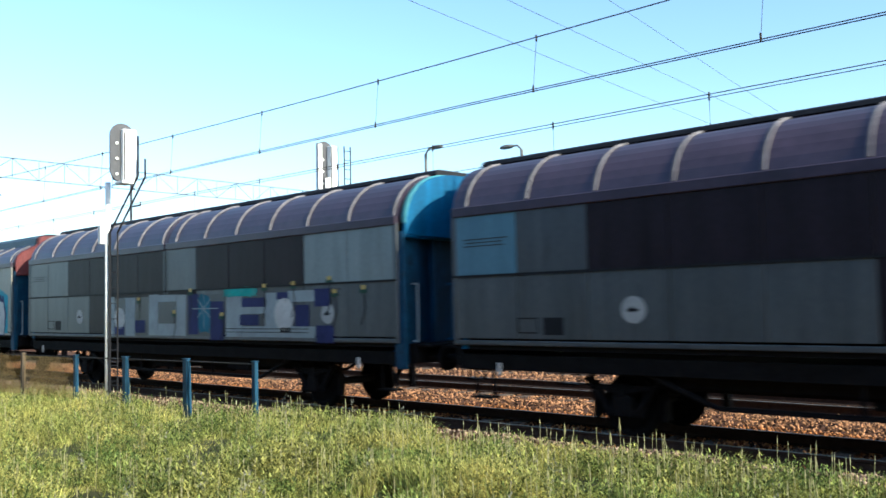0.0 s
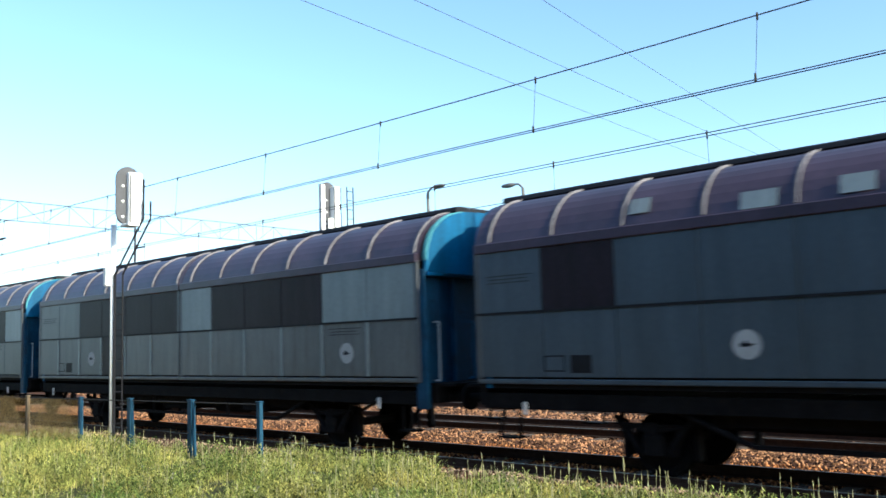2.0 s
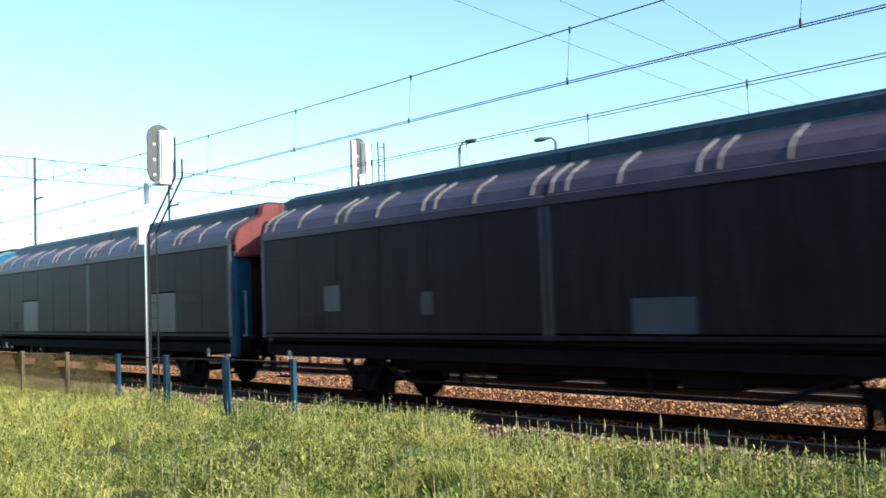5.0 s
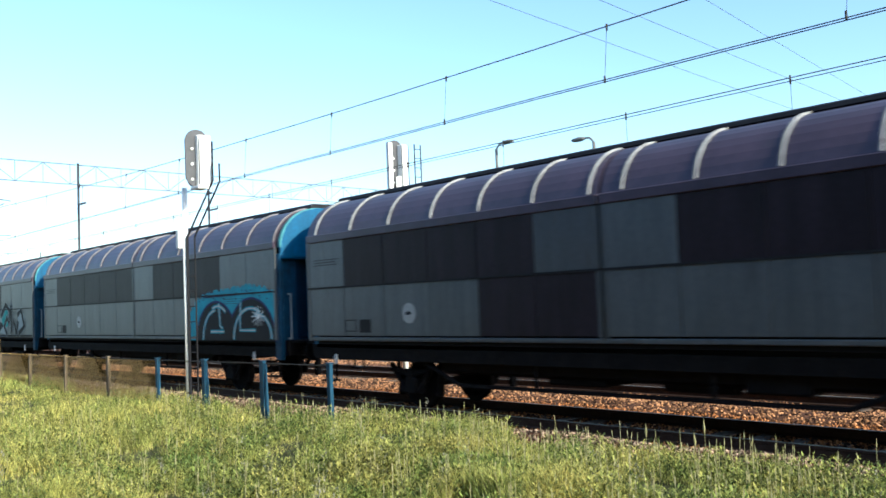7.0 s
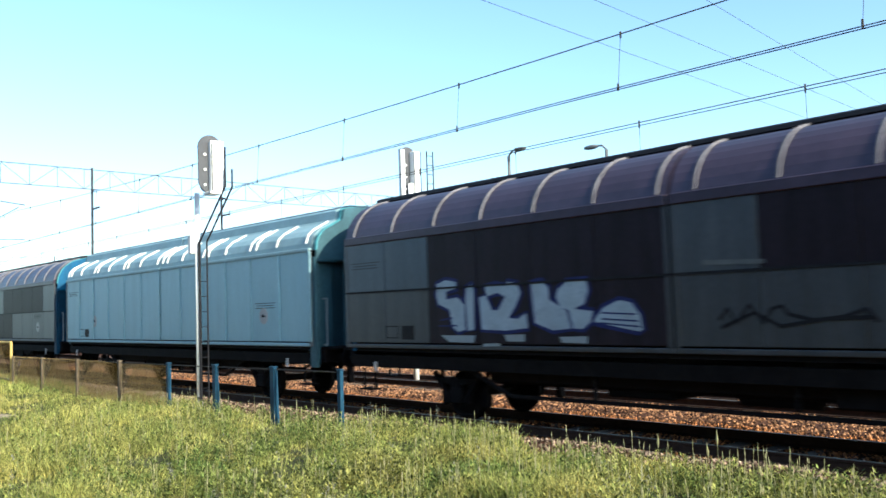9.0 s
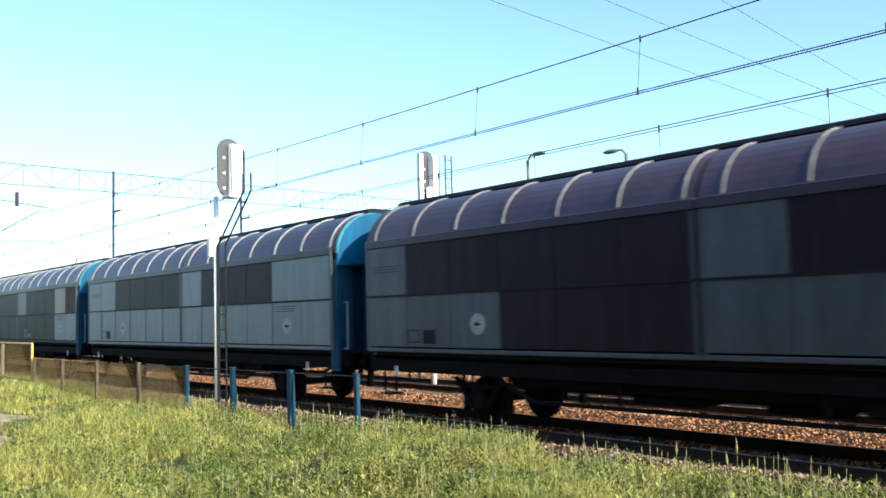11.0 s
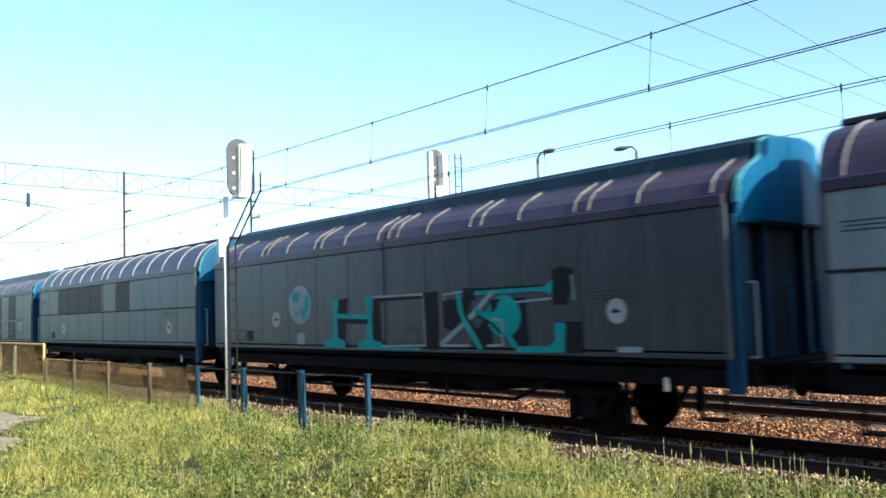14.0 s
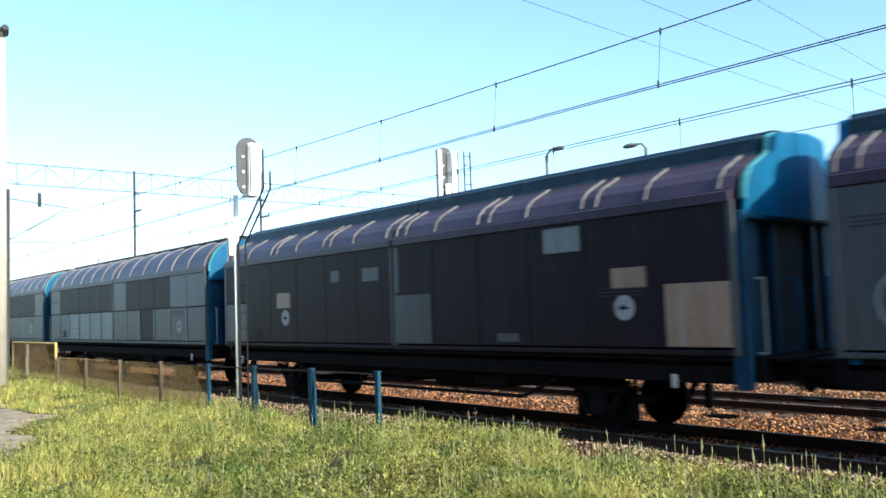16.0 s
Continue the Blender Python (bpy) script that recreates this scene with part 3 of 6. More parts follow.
def messenger_z(x):
    """Height of the catenary wire: it hangs lowest midway between its supports."""
    d = (x - LOW_X + SPAN / 2) % SPAN - SPAN / 2
    return 6.24 + 0.00062 * d * d


def hung_wire(name, y, height, r, label):
    bm = bmesh.new()
    xs = [-298 + 4 * k for k in range(90)]
    for xa, xb in zip(xs, xs[1:]):
        rod(bm, (xa, y, height(xa)), (xb, y, height(xb)), r, seg=4)
    tagged(part(name, bm, WIRE), label, "wire", "", "structure")


hung_wire("messenger_wire", 11.4, messenger_z, 0.011, "dark catenary wire above the near track")
for lift in (0.0, 0.035):
    hung_wire("contact_wire", 11.38, lambda x, lift=lift: 5.33 + lift - 0.007 * max(0.0, x + 10), 0.009, "contact wire above the near track")
wire("messenger_wire", [((-300, 16.5, 5.97), (60, 16.5, 5.97), 0.0, 0.011), ((-300, 16.5, 5.9), (60, 16.5, 5.9), 0.0, 0.009)], "twin catenary wires above the far track")
wire("contact_wire", [((-300, 16.5, 5.2), (60, 16.5, 5.2), 0.0, 0.009)], "contact wire above the far track")
for i in range(22):
    x = -4.5 - 3.94 * i
    ob = part("dropper", rods(((x, 11.4, messenger_z(x)), (x - 0.08, 11.38, 5.34), 0.0042), ((x, 11.4, messenger_z(x) - 0.07), (x, 11.4, messenger_z(x) + 0.04), 0.018), ((x - 0.08, 11.38, 5.3), (x - 0.08, 11.38, 5.42), 0.018), seg=5), WIRE)
    tagged(ob, "thin dropper wire with clamps", "wire", "droppers", "structure")
    x = -7.75 - 3.96 * i
    ob = part("dropper", rods(((x, 16.5, 5.9), (x, 16.5, 5.2), 0.005), ((x, 16.5, 5.84), (x, 16.5, 6.02), 0.02), seg=5), WIRE)
    tagged(ob, "thin dropper wire with clamps", "wire", "droppers", "structure")
for (xa, ya), (xb, yb) in (((-23.79, 23.81), (-26.54, 55.9)), ((-21.09, 27.85), (-23.21, 54.74)), ((-18.38, 31.89), (-20.63, 48.81))):
    k = (xb - xa) / (yb - ya)
    wire("power_line", [((xa - k * 40, ya - 40, 14), (xa + k * 130, ya + 130, 14), 0.0, 0.012)], "thin high power line against the sky", "power lines")


def lattice(bm, a, b, depth, bays, r):
    a, b = Vector(a), Vector(b)
    for z in (0, -depth):
        rod(bm, a + Vector((0, 0, z)), b + Vector((0, 0, z)), r, seg=5)
    for i in range(bays):
        p, q = a.lerp(b, i / bays), a.lerp(b, (i + 1) / bays)
        lo = Vector((0, 0, -depth))
        rod(bm, p, p + lo, r * 0.6, seg=4)
        rod(bm, p + lo if i % 2 else p, q if i % 2 else q + lo, r * 0.6, seg=4)


def portal(x, y0, y1, z_top, posts, depth=0.95):
    s = thing("catenary_portal", "lattice steel portal carrying the overhead line", "portal", "catenary portals")
    bm = bmesh.new()
    lattice(bm, (x, y0, z_top), (x, y1, z_top - 0.35), depth, int((y1 - y0) / 1.2), 0.02)
    part("beam", bm, MAST, s, "thin lattice beam")
    for y in posts:
        bm = bmesh.new()
        rod(bm, (x, y, -0.4), (x, y, z_top), 0.06)
        part("post", bm, MAST, s)
        for drop, out in ((2.0, 0.9), (1.1, 0.3)):
            part("insulator", rods(((x, y, z_top - drop), (x + out, y, z_top - drop), 0.05), seg=6), MAST, s)
    return s


portal(-42, 5.8, 44, 9.12, (14.8, 21.6, 36.0))
portal(-105, 4.0, 48, 9.4, (7.6, 19.0, 33.0, 46.0))


def cantilever(x, y, arm):
    s = thing("catenary_mast", "distant overhead line mast with a cantilever arm", "mast", "catenary masts")
    part("post", rods(((x, y, -0.4), (x, y, 7.6), 0.07)), MAST, s)
    part("arm", rods(((x, y, 7.2), (x, y + arm, 6.9), 0.022), ((x, y, 5.4), (x, y + arm * 0.9, 6.8), 0.02), ((x, y, 5.3), (x, y + arm, 5.4), 0.018), ((x, y + arm * 0.5, 6.9), (x, y + arm * 0.5, 7.5), 0.08)), MAST, s)


for x, y, arm in ((-40, 8.7, 2.5), (-75, 31.5, -3.0), (-95, 19.3, -3.0), (-130, 8.6, 2.6)):
    cantilever(x, y, arm)


# ---- beyond the railway, seen past the end of a wagon ----
BARK = material("grey_brown_bark", (0.09, 0.07, 0.05), 0.9, vary=0.3, scale=6.0, bump=0.4)
FOLIAGE = island_material("tree_leaves", (0.025, 0.04, 0.012), (0.12, 0.16, 0.04), 0.6, 0.25)
TILES = material("clay_roof_tiles", (0.35, 0.14, 0.07), 0.85, vary=0.25, scale=3.0, stain=(0.25, 0.12, 0.08))
RENDERING = material("cream_house_wall", (0.62, 0.57, 0.48), 0.9, vary=0.08, scale=2.0, stain=(0.5, 0.45, 0.38))


def tree(x, y, height, spread, seed):
    g = np.random.default_rng(seed)
    s = thing("tree", "leafy green broad tree beyond the tracks", "tree", "trees beyond the railway", at=(x, y, 0.3))
    bm = bmesh.new()
    rod(bm, (0, 0, -0.2), (0.1, 0, height * 0.45), 0.2, 0.12, 9)
    for k in range(7):
        a = k * 2.4
        rod(bm, (0.08, 0, height * (0.25 + 0.03 * k)), (spread * 0.6 * math.cos(a), spread * 0.6 * math.sin(a), height * (0.5 + 0.06 * k)), 0.07, 0.02, 6)
    part("trunk", bm, BARK, s)
    # leaves gathered in clumps round the limb ends
    clumps = 34
    c = g.normal(size=(clumps, 3))
    c /= np.linalg.norm(c, axis=1)[:, None]
    c *= g.uniform(0.45, 1.0, (clumps, 1))
    c = c * np.array([spread, spread, height * 0.36]) + np.array([0, 0, height * 0.62])
    n = 3600
    pos = c[g.integers(0, clumps, n)] + g.normal(size=(n, 3)) * spread * 0.17
    u, v = g.normal(size=(n, 3)), g.normal(size=(n, 3))
    u *= 0.13 / np.linalg.norm(u, axis=1)[:, None]
    v *= 0.09 / np.linalg.norm(v, axis=1)[:, None]
    V = np.stack([pos - u, pos + v, pos + u, pos - v], 1).reshape(-1, 3)
    place("crown", raw_mesh("crown", V, np.arange(4 * n), np.full(n, 4), FOLIAGE), None, s)


tree(-14.2, 56.0, 5.6, 2.3, 1)
tree(-11.6, 60.0, 5.0, 2.6, 2)
tree(-18.0, 66.0, 5.2, 2.4, 3)

house = thing("house", "low cream house with a clay tile roof behind trees", "house", at=(-13.6, 78.0, 0.3))
part("wall", boxes((-4.5, 4.5, -3.5, 3.5, -0.2, 2.5)), RENDERING, house)
bm = bmesh.new()
extrude_profile(bm, [(-3.9, 2.35), (-3.8, 2.5), (0, 4.1), (3.8, 2.5), (3.9, 2.35), (0, 3.95)], -4.8, 4.8)
part("roof", bm, TILES, house, "red clay tile roof")
for x in (-2.6, 0.2, 2.8):
    pane = part("window", boxes((x - 0.5, x + 0.5, -3.53, -3.45, 0.9, 2.0)), DARK, house, "dark window")
    part("window_frame", boxes((x - 0.56, x - 0.5, -3.56, -3.48, 0.84, 2.06), (x + 0.5, x + 0.56, -3.56, -3.48, 0.84, 2.06), (x - 0.5, x + 0.5, -3.56, -3.48, 2.0, 2.06), (x - 0.5, x + 0.5, -3.56, -3.48, 0.84, 0.9)), WHITE, pane)

mast = thing("lattice_mast", "grey lattice steel mast with cross-arms", "mast", at=(-12.9, 45.0, 0.2))
bm = bmesh.new()
for sx, sy in ((-1, -1), (-1, 1), (1, -1), (1, 1)):
    part("leg", rods(((sx * 0.38, sy * 0.38, -0.1), (sx * 0.16, sy * 0.16, 9.4), 0.035), seg=5), MAST, mast)
for k in range(12):
    za, zb = 0.78 * k, 0.78 * (k + 1)
    wa, wb = 0.38 - 0.22 * za / 9.4, 0.38 - 0.22 * zb / 9.4
    e = 1 if k % 2 else -1
    rod(bm, (-e * wa, -wa, za), (e * wb, -wb, zb), 0.018, seg=4)
    rod(bm, (-e * wa, wa, za), (e * wb, wb, zb), 0.018, seg=4)
    rod(bm, (-wa, -e * wa, za), (-wb, e * wb, zb), 0.018, seg=4)
    rod(bm, (wa, -e * wa, za), (wb, e * wb, zb), 0.018, seg=4)
part("bracing", bm, MAST, mast)
for z in (8.9, 7.6):
    part("cross_arm", rods(((-1.3, 0, z), (1.3, 0, z), 0.05), ((-1.1, 0, z), (-1.1, 0, z + 0.3), 0.06), ((1.1, 0, z), (1.1, 0, z + 0.3), 0.06), seg=6), MAST, mast)


# ---- the goods train ----
HALF, SIDE, SILL_Z, MID_Z, EAVE_Z = 7.78, 1.40, 1.07, 2.17, 3.17
BAY = (HALF - 0.06) / 6


def roof_profile(kind):
    if kind == "round":
        return [(0.33 + 1.06 * math.cos(a), EAVE_Z + 0.92 * math.sin(a)) for a in (radians(9 * k) for k in range(11))]
    return [(1.39, EAVE_Z), (1.37, EAVE_Z + 0.16), (1.31, EAVE_Z + 0.33), (1.17, EAVE_Z + 0.46), (0.78, EAVE_Z + 0.66), (0.73, EAVE_Z + 0.71), (0.70, EAVE_Z + 0.90), (0.62, EAVE_Z + 0.955), (0.33, EAVE_Z + 0.98)]


def roof_half_mesh(kind, mat, upper=False):
    """One sliding half of the roof, both flanks; a stepped roof has a raised box on top."""
    bm = bmesh.new()
    p = roof_profile(kind)
    if kind == "hip":
        p = p[4:] if upper else p[:5]
    full = [(-y, z) for y, z in p] + [(y, z) for y, z in reversed(p)]
    extrude_profile(bm, full, 0.03, HALF - 0.0)
    return mesh_of("roof", bm, mat)


def rib_mesh(kind, mat):
    """An arched rib: right over a round roof, or up one flank of a stepped one."""
    bm = bmesh.new()
    p = roof_profile(kind)
    if kind == "round":
        q = [(-y, z) for y, z in p[1:]] + [(y, z) for y, z in reversed(p[1:])]
    else:
        q = [(-y, z) for y, z in p[1:5]]
    n = len(q)
    outer = []
    for i, (y, z) in enumerate(q):
        a, b = q[min(i + 1, n - 1)], q[max(i - 1, 0)]
        ny, nz = -(a[1] - b[1]), a[0] - b[0]
        l = math.hypot(ny, nz)
        outer.append((y + 0.032 * ny / l, z + 0.032 * nz / l))
    extrude_profile(bm, [(y * 0.985, z - 0.01) for y, z in q] + outer[::-1], -0.014, 0.014)
    return mesh_of("rib", bm, mat)


def panel_mesh(mat_key, z0, z1, wide=1):
    bm = bmesh.new()
    box(bm, 0.006, BAY * wide - 0.006, -0.018, 0.018, z0, z1, 0.006)
    return mesh_of("panel", bm, PAINT[mat_key])


ROOFS = {("round", 0): roof_half_mesh("round", ROOF), ("hip", 0): roof_half_mesh("hip", ROOF), ("hip", 1): roof_half_mesh("hip", ROOF_NEW)}
RIBS = {("round", 0): rib_mesh("round", RIB), ("round", 2): rib_mesh("round", RIB_PALE), ("hip", 0): rib_mesh("hip", RIB_SLIM), ("hip", 1): rib_mesh("hip", WHITE)}
UPPER = {0: roof_half_mesh("hip", RIDGE_BLUE, True), 1: roof_half_mesh("hip", ROOF_NEW, True)}
PANELS = {}
for key in PAINT:
    PANELS[key, 1] = panel_mesh(key, MID_Z + 0.015, EAVE_Z - 0.03)
    PANELS[key, 2] = panel_mesh(key, SILL_Z + 0.105, EAVE_Z - 0.03)
    PANELS[key, 0] = panel_mesh(key, SILL_Z + 0.105, MID_Z - 0.015)
SILLS = {k: mesh_of("sill", boxes((0.01, HALF - 0.01, -0.03, 0.03, SILL_Z, SILL_Z + 0.075), bevel=0.012), PAINT[k]) for k in PAINT}
bm = boxes((-HALF + 0.02, HALF - 0.02, -1.36, 1.36, 1.0, EAVE_Z))
CORE = mesh_of("body", bm, BLACK)
SEAM_WHITE = mesh_of("seam_rib", boxes((-0.03, 0.03, -0.04, 0.0, SILL_Z + 0.1, EAVE_Z - 0.03), bevel=0.008), PAINT["s"])
SEAM_LOW = mesh_of("seam_rib", boxes((-0.035, 0.035, -0.03, 0.0, SILL_Z + 0.1, MID_Z - 0.02), bevel=0.008), PAINT["w"])
SEAM_BEIGE = mesh_of("seam_rib", boxes((-0.05, 0.05, -0.035, 0.0, 2.62, EAVE_Z - 0.03), (-0.05, 0.05, -0.012, 0.0, SILL_Z + 0.1, 2.62), bevel=0.004), PAINT["y"])
# rubbing strip in black: the shadow line beneath it is put into its colour
LEDGE = mesh_of("rubbing_strip", boxes((0.02, HALF - 0.02, -0.022, 0.0, MID_Z - 0.018, MID_Z + 0.018)), RIDGE)
CANT = mesh_of("cant_rail", boxes((0.02, HALF - 0.02, -0.05, 0.02, EAVE_Z - 0.03, EAVE_Z + 0.13), bevel=0.014), ROOF)
CANT_NEW = mesh_of("cant_rail", boxes((0.02, HALF - 0.02, -0.05, 0.02, EAVE_Z - 0.035, EAVE_Z + 0.05), bevel=0.012), ROOF_NEW)
bm = bmesh.new()
extrude_profile(bm, [(-0.40, 4.07), (-0.48, 4.11), (-0.46, 4.17), (-0.40, 4.2), (0.40, 4.2), (0.46, 4.17), (0.48, 4.11), (0.40, 4.07)], -HALF - 0.1, HALF + 0.1)
RIDGE_ME = mesh_of("ridge", bm, RIDGE)
RIDGE_HIP = RIDGE_ME.copy()
RIDGE_HIP.materials.clear()
RIDGE_HIP.materials.append(RIDGE_BLUE)


def frame_mesh():
    bm = bmesh.new()
    for s in (-1, 1):
        box(bm, -HALF, HALF, s * 1.22 - 0.06, s * 1.22 + 0.06, 0.78, 1.02, 0.01)
        # trussing below the sole bar
        box(bm, -3.4, 3.4, s * 1.18 - 0.03, s * 1.18 + 0.03, 0.36, 0.42)
        for e in (-1, 1):
            rod(bm, (e * 3.4, s * 1.18, 0.39), (e * 4.4, s * 1.18, 0.8), 0.04, seg=6)
            rod(bm, (e * 1.6, s * 1.18, 0.39), (e * 1.6, s * 1.18, 0.8), 0.035, seg=6)
    box(bm, -HALF + 0.1, HALF - 0.1, -1.1, 1.1, 0.86, 1.0)
    # deep trussed trough with the brake gear between the axles
    extrude_profile(bm, [(-1.12, 0.88), (-1.05, 0.62), (-0.9, 0.56), (0.9, 0.56), (1.05, 0.62), (1.12, 0.88)], -4.0, 4.0)
    box(bm, -1.6, -0.4, -0.9, 0.1, 0.45, 0.86, 0.03)
    rod(bm, (0.6, -0.7, 0.62), (1.7, -0.7, 0.62), 0.2, seg=12)
    box(bm, 2.0, 2.9, -1.1, -0.5, 0.5, 0.86, 0.03)
    return mesh_of("underframe", bm, BLACK)


def guard_mesh():
    """Axle guard with its leaf spring and box."""
    bm = bmesh.new()
    box(bm, -0.16, 0.16, -0.08, 0.08, 0.30, 0.62, 0.03)
    for s in (-1, 1):
        rod(bm, (s * 0.3, 0, 0.34), (s * 0.42, 0, 0.82), 0.035, seg=6)
        rod(bm, (s * 0.3, 0, 0.34), (s * 0.12, 0, 0.34), 0.03, seg=6)
    for k in range(5):
        w = 0.62 - 0.11 * k
        box(bm, -w, w, -0.06, 0.06, 0.74 - 0.024 * k, 0.76 - 0.024 * k)
    box(bm, -0.09, 0.09, -0.07, 0.07, 0.60, 0.78)
    for s in (-1, 1):
        # brake shoe with its hanger, and the guard's raking leg
        box(bm, s * 0.55 - 0.06, s * 0.55 + 0.06, 0.12, 0.3, 0.24, 0.66, 0.03)
        box(bm, s * 0.6 - 0.03, s * 0.6 + 0.03, 0.14, 0.2, 0.6, 0.9)
        rod(bm, (s * 0.2, 0, 0.36), (s * 0.62, 0, 0.86), 0.055, seg=6)
    return mesh_of("axle_guard", bm, BLACK)


def wheel_mesh():
    bm = bmesh.new()
    prof = [(0.0, 0.09), (0.09, 0.09), (0.09, 0.03), (0.36, 0.02), (0.38, 0.065), (0.45, 0.065), (0.455, -0.045), (0.485, -0.06), (0.48, -0.075), (0.40, -0.075), (0.37, -0.02), (0.10, -0.03), (0.10, -0.1), (0.0, -0.1)]
    n = 32
    rings = []
    for r, y in prof:
        if r == 0:
            rings.append([bm.verts.new((0, -y, 0))])
        else:
            rings.append([bm.verts.new((r * math.cos(2 * math.pi * k / n), -y, r * math.sin(2 * math.pi * k / n))) for k in range(n)])
    for a, b in zip(rings, rings[1:]):
        for k in range(n):
            j = (k + 1) % n
            if len(a) == 1:
                bm.faces.new((a[0], b[j], b[k]))
            elif len(b) == 1:
                bm.faces.new((a[k], a[j], b[0]))
            else:
                bm.faces.new((a[k], a[j], b[j], b[k]))
    return mesh_of("wheel", bm, BLACK)


FRAME_ME, GUARD_ME, WHEEL_ME = frame_mesh(), guard_mesh(), wheel_mesh()
AXLE_ME = mesh_of("axle", rods(((0, -1.05, 0), (0, 1.05, 0), 0.08), seg=10), BLACK)


def buffer_mesh():
    bm = bmesh.new()
    rod(bm, (0, 0, 0), (0.36, 0, 0), 0.11, 0.09, 14)
    rod(bm, (0.36, 0, 0), (0.58, 0, 0), 0.07, seg=12)
    rod(bm, (0.58, 0, 0), (0.62, 0, 0), 0.22, 0.22, 18)
    return mesh_of("buffer", bm, BLACK)


BUFFER_ME = buffer_mesh()
COUPLING_ME = mesh_of("coupling", boxes((0, 0.35, -0.06, 0.06, 0.92, 1.06), (0.3, 0.62, -0.04, 0.04, 0.74, 1.0), bevel=0.02), BLACK)
STEP_ME = mesh_of("step", boxes((-0.2, 0.2, -0.12, 0.12, 0.42, 0.45), (-0.2, -0.17, -0.02, 0.02, 0.42, 0.85), (0.17, 0.2, -0.02, 0.02, 0.42, 0.85)), BLACK)
TAG_ME = mesh_of("brake_plate", boxes((-0.04, 0.04, -0.02, 0.02, -0.12, 0.08), bevel=0.015), CHALK)
RAILS_ME = mesh_of("handrail", rods(((0, 0, 1.1), (0, 0, 2.1), 0.018), ((0, 0, 1.1), (-0.12, 0, 1.1), 0.018), ((0, 0, 2.1), (-0.12, 0, 2.1), 0.016), seg=6), END_BLUE)


RAILS_PALE = RAILS_ME.copy()
RAILS_PALE.materials.clear()
RAILS_PALE.materials.append(SILVER)


def end_meshes(kind, mat):
    """End wall set back under the roof: flat lower wall, gable, posts and ledge."""
    p = [(y * 0.975, z - 0.02) for y, z in roof_profile(kind)]
    arch = [(-y, z) for y, z in p] + [(y, z) for y, z in reversed(p)]
    # the hood bows out to a fold in the middle
    bm = bmesh.new()
    line = arch[:len(p)] + [(0, p[-1][1])] + arch[len(p):]
    rows = []
    for y, z in line:
        out = HALF + 0.02 + 0.24 * (1 - abs(y) / SIDE)
        low = 2.9 + 0.07 * abs(y) / SIDE
        rows.append([bm.verts.new(c) for c in ((HALF - 0.04, y, low), (out, y, low), (out, y, z), (HALF - 0.04, y, z))])
    for r0, r1 in zip(rows, rows[1:]):
        for i in range(4):
            j = (i + 1) % 4
            bm.faces.new((r0[i], r0[j], r1[j], r1[i]))
    bm.faces.new(rows[0])
    bm.faces.new(rows[-1][::-1])
    gable = mesh_of("gable", bm, mat)
    bm = bmesh.new()
    box(bm, HALF - 0.25, HALF - 0.14, -SIDE + 0.03, SIDE - 0.03, 1.0, 3.0)
    wall = mesh_of("end_wall", bm, mat)
    frame_mat = END_NAVY if mat != END_GREY else mat
    posts = []
    for s in (-1, 1):
        posts.append(("corner_post", mesh_of("corner_post", boxes((HALF - 0.25, HALF + 0.0, s * (SIDE - 0.06) - 0.05, s * (SIDE - 0.06) + 0.05, 0.62, 3.02), bevel=0.015), frame_mat)))
        posts.append(("end_stanchion", mesh_of("end_stanchion", boxes((HALF - 0.135, HALF - 0.04, s * 0.55 - 0.05, s * 0.55 + 0.05, 1.0, 3.0), bevel=0.015), frame_mat)))
        posts.append(("side_plate", mesh_of("side_plate", boxes((HALF - 0.135, HALF - 0.08, s * (SIDE - 0.31) - 0.19, s * (SIDE - 0.31) + 0.19, 0.72, 2.94), bevel=0.015), frame_mat)))
    ledge = mesh_of("ledge", boxes((HALF - 0.22, HALF + 0.06, -SIDE + 0.04, SIDE - 0.04, 2.9, 2.96), bevel=0.01), mat)
    platform = mesh_of("platform", boxes((HALF - 0.2, HALF + 0.45, -1.2, 1.2, 1.0, 1.05), (HALF - 0.05, HALF + 0.12, -1.25, 1.25, 0.72, 1.06), bevel=0.01), BLACK)
    # lip round the gable; pale cyan paints sunlight into all but red ones
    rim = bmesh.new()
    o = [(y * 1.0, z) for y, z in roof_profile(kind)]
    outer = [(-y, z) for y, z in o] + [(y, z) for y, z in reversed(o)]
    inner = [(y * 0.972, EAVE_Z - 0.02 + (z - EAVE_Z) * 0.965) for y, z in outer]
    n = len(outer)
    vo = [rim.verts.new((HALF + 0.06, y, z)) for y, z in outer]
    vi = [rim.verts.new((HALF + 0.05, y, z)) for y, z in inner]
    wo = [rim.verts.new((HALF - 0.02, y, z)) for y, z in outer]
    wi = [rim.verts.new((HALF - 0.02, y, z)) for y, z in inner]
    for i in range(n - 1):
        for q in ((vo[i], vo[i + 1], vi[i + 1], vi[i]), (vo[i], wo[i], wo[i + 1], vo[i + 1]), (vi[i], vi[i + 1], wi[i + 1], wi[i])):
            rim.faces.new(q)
    lip = mesh_of("gable_rim", rim, END_SUNLIT if mat != END_RED else END_RED)
    return [("gable", gable), ("end_wall", wall), *posts, ("ledge", ledge), ("platform", platform), ("gable_rim", lip)]


ENDS = {(k, m): end_meshes(k, {"blue": END_BLUE, "red": END_RED, "teal": END_GREY}[m]) for k in ("round", "hip") for m in ("blue", "red", "teal")}


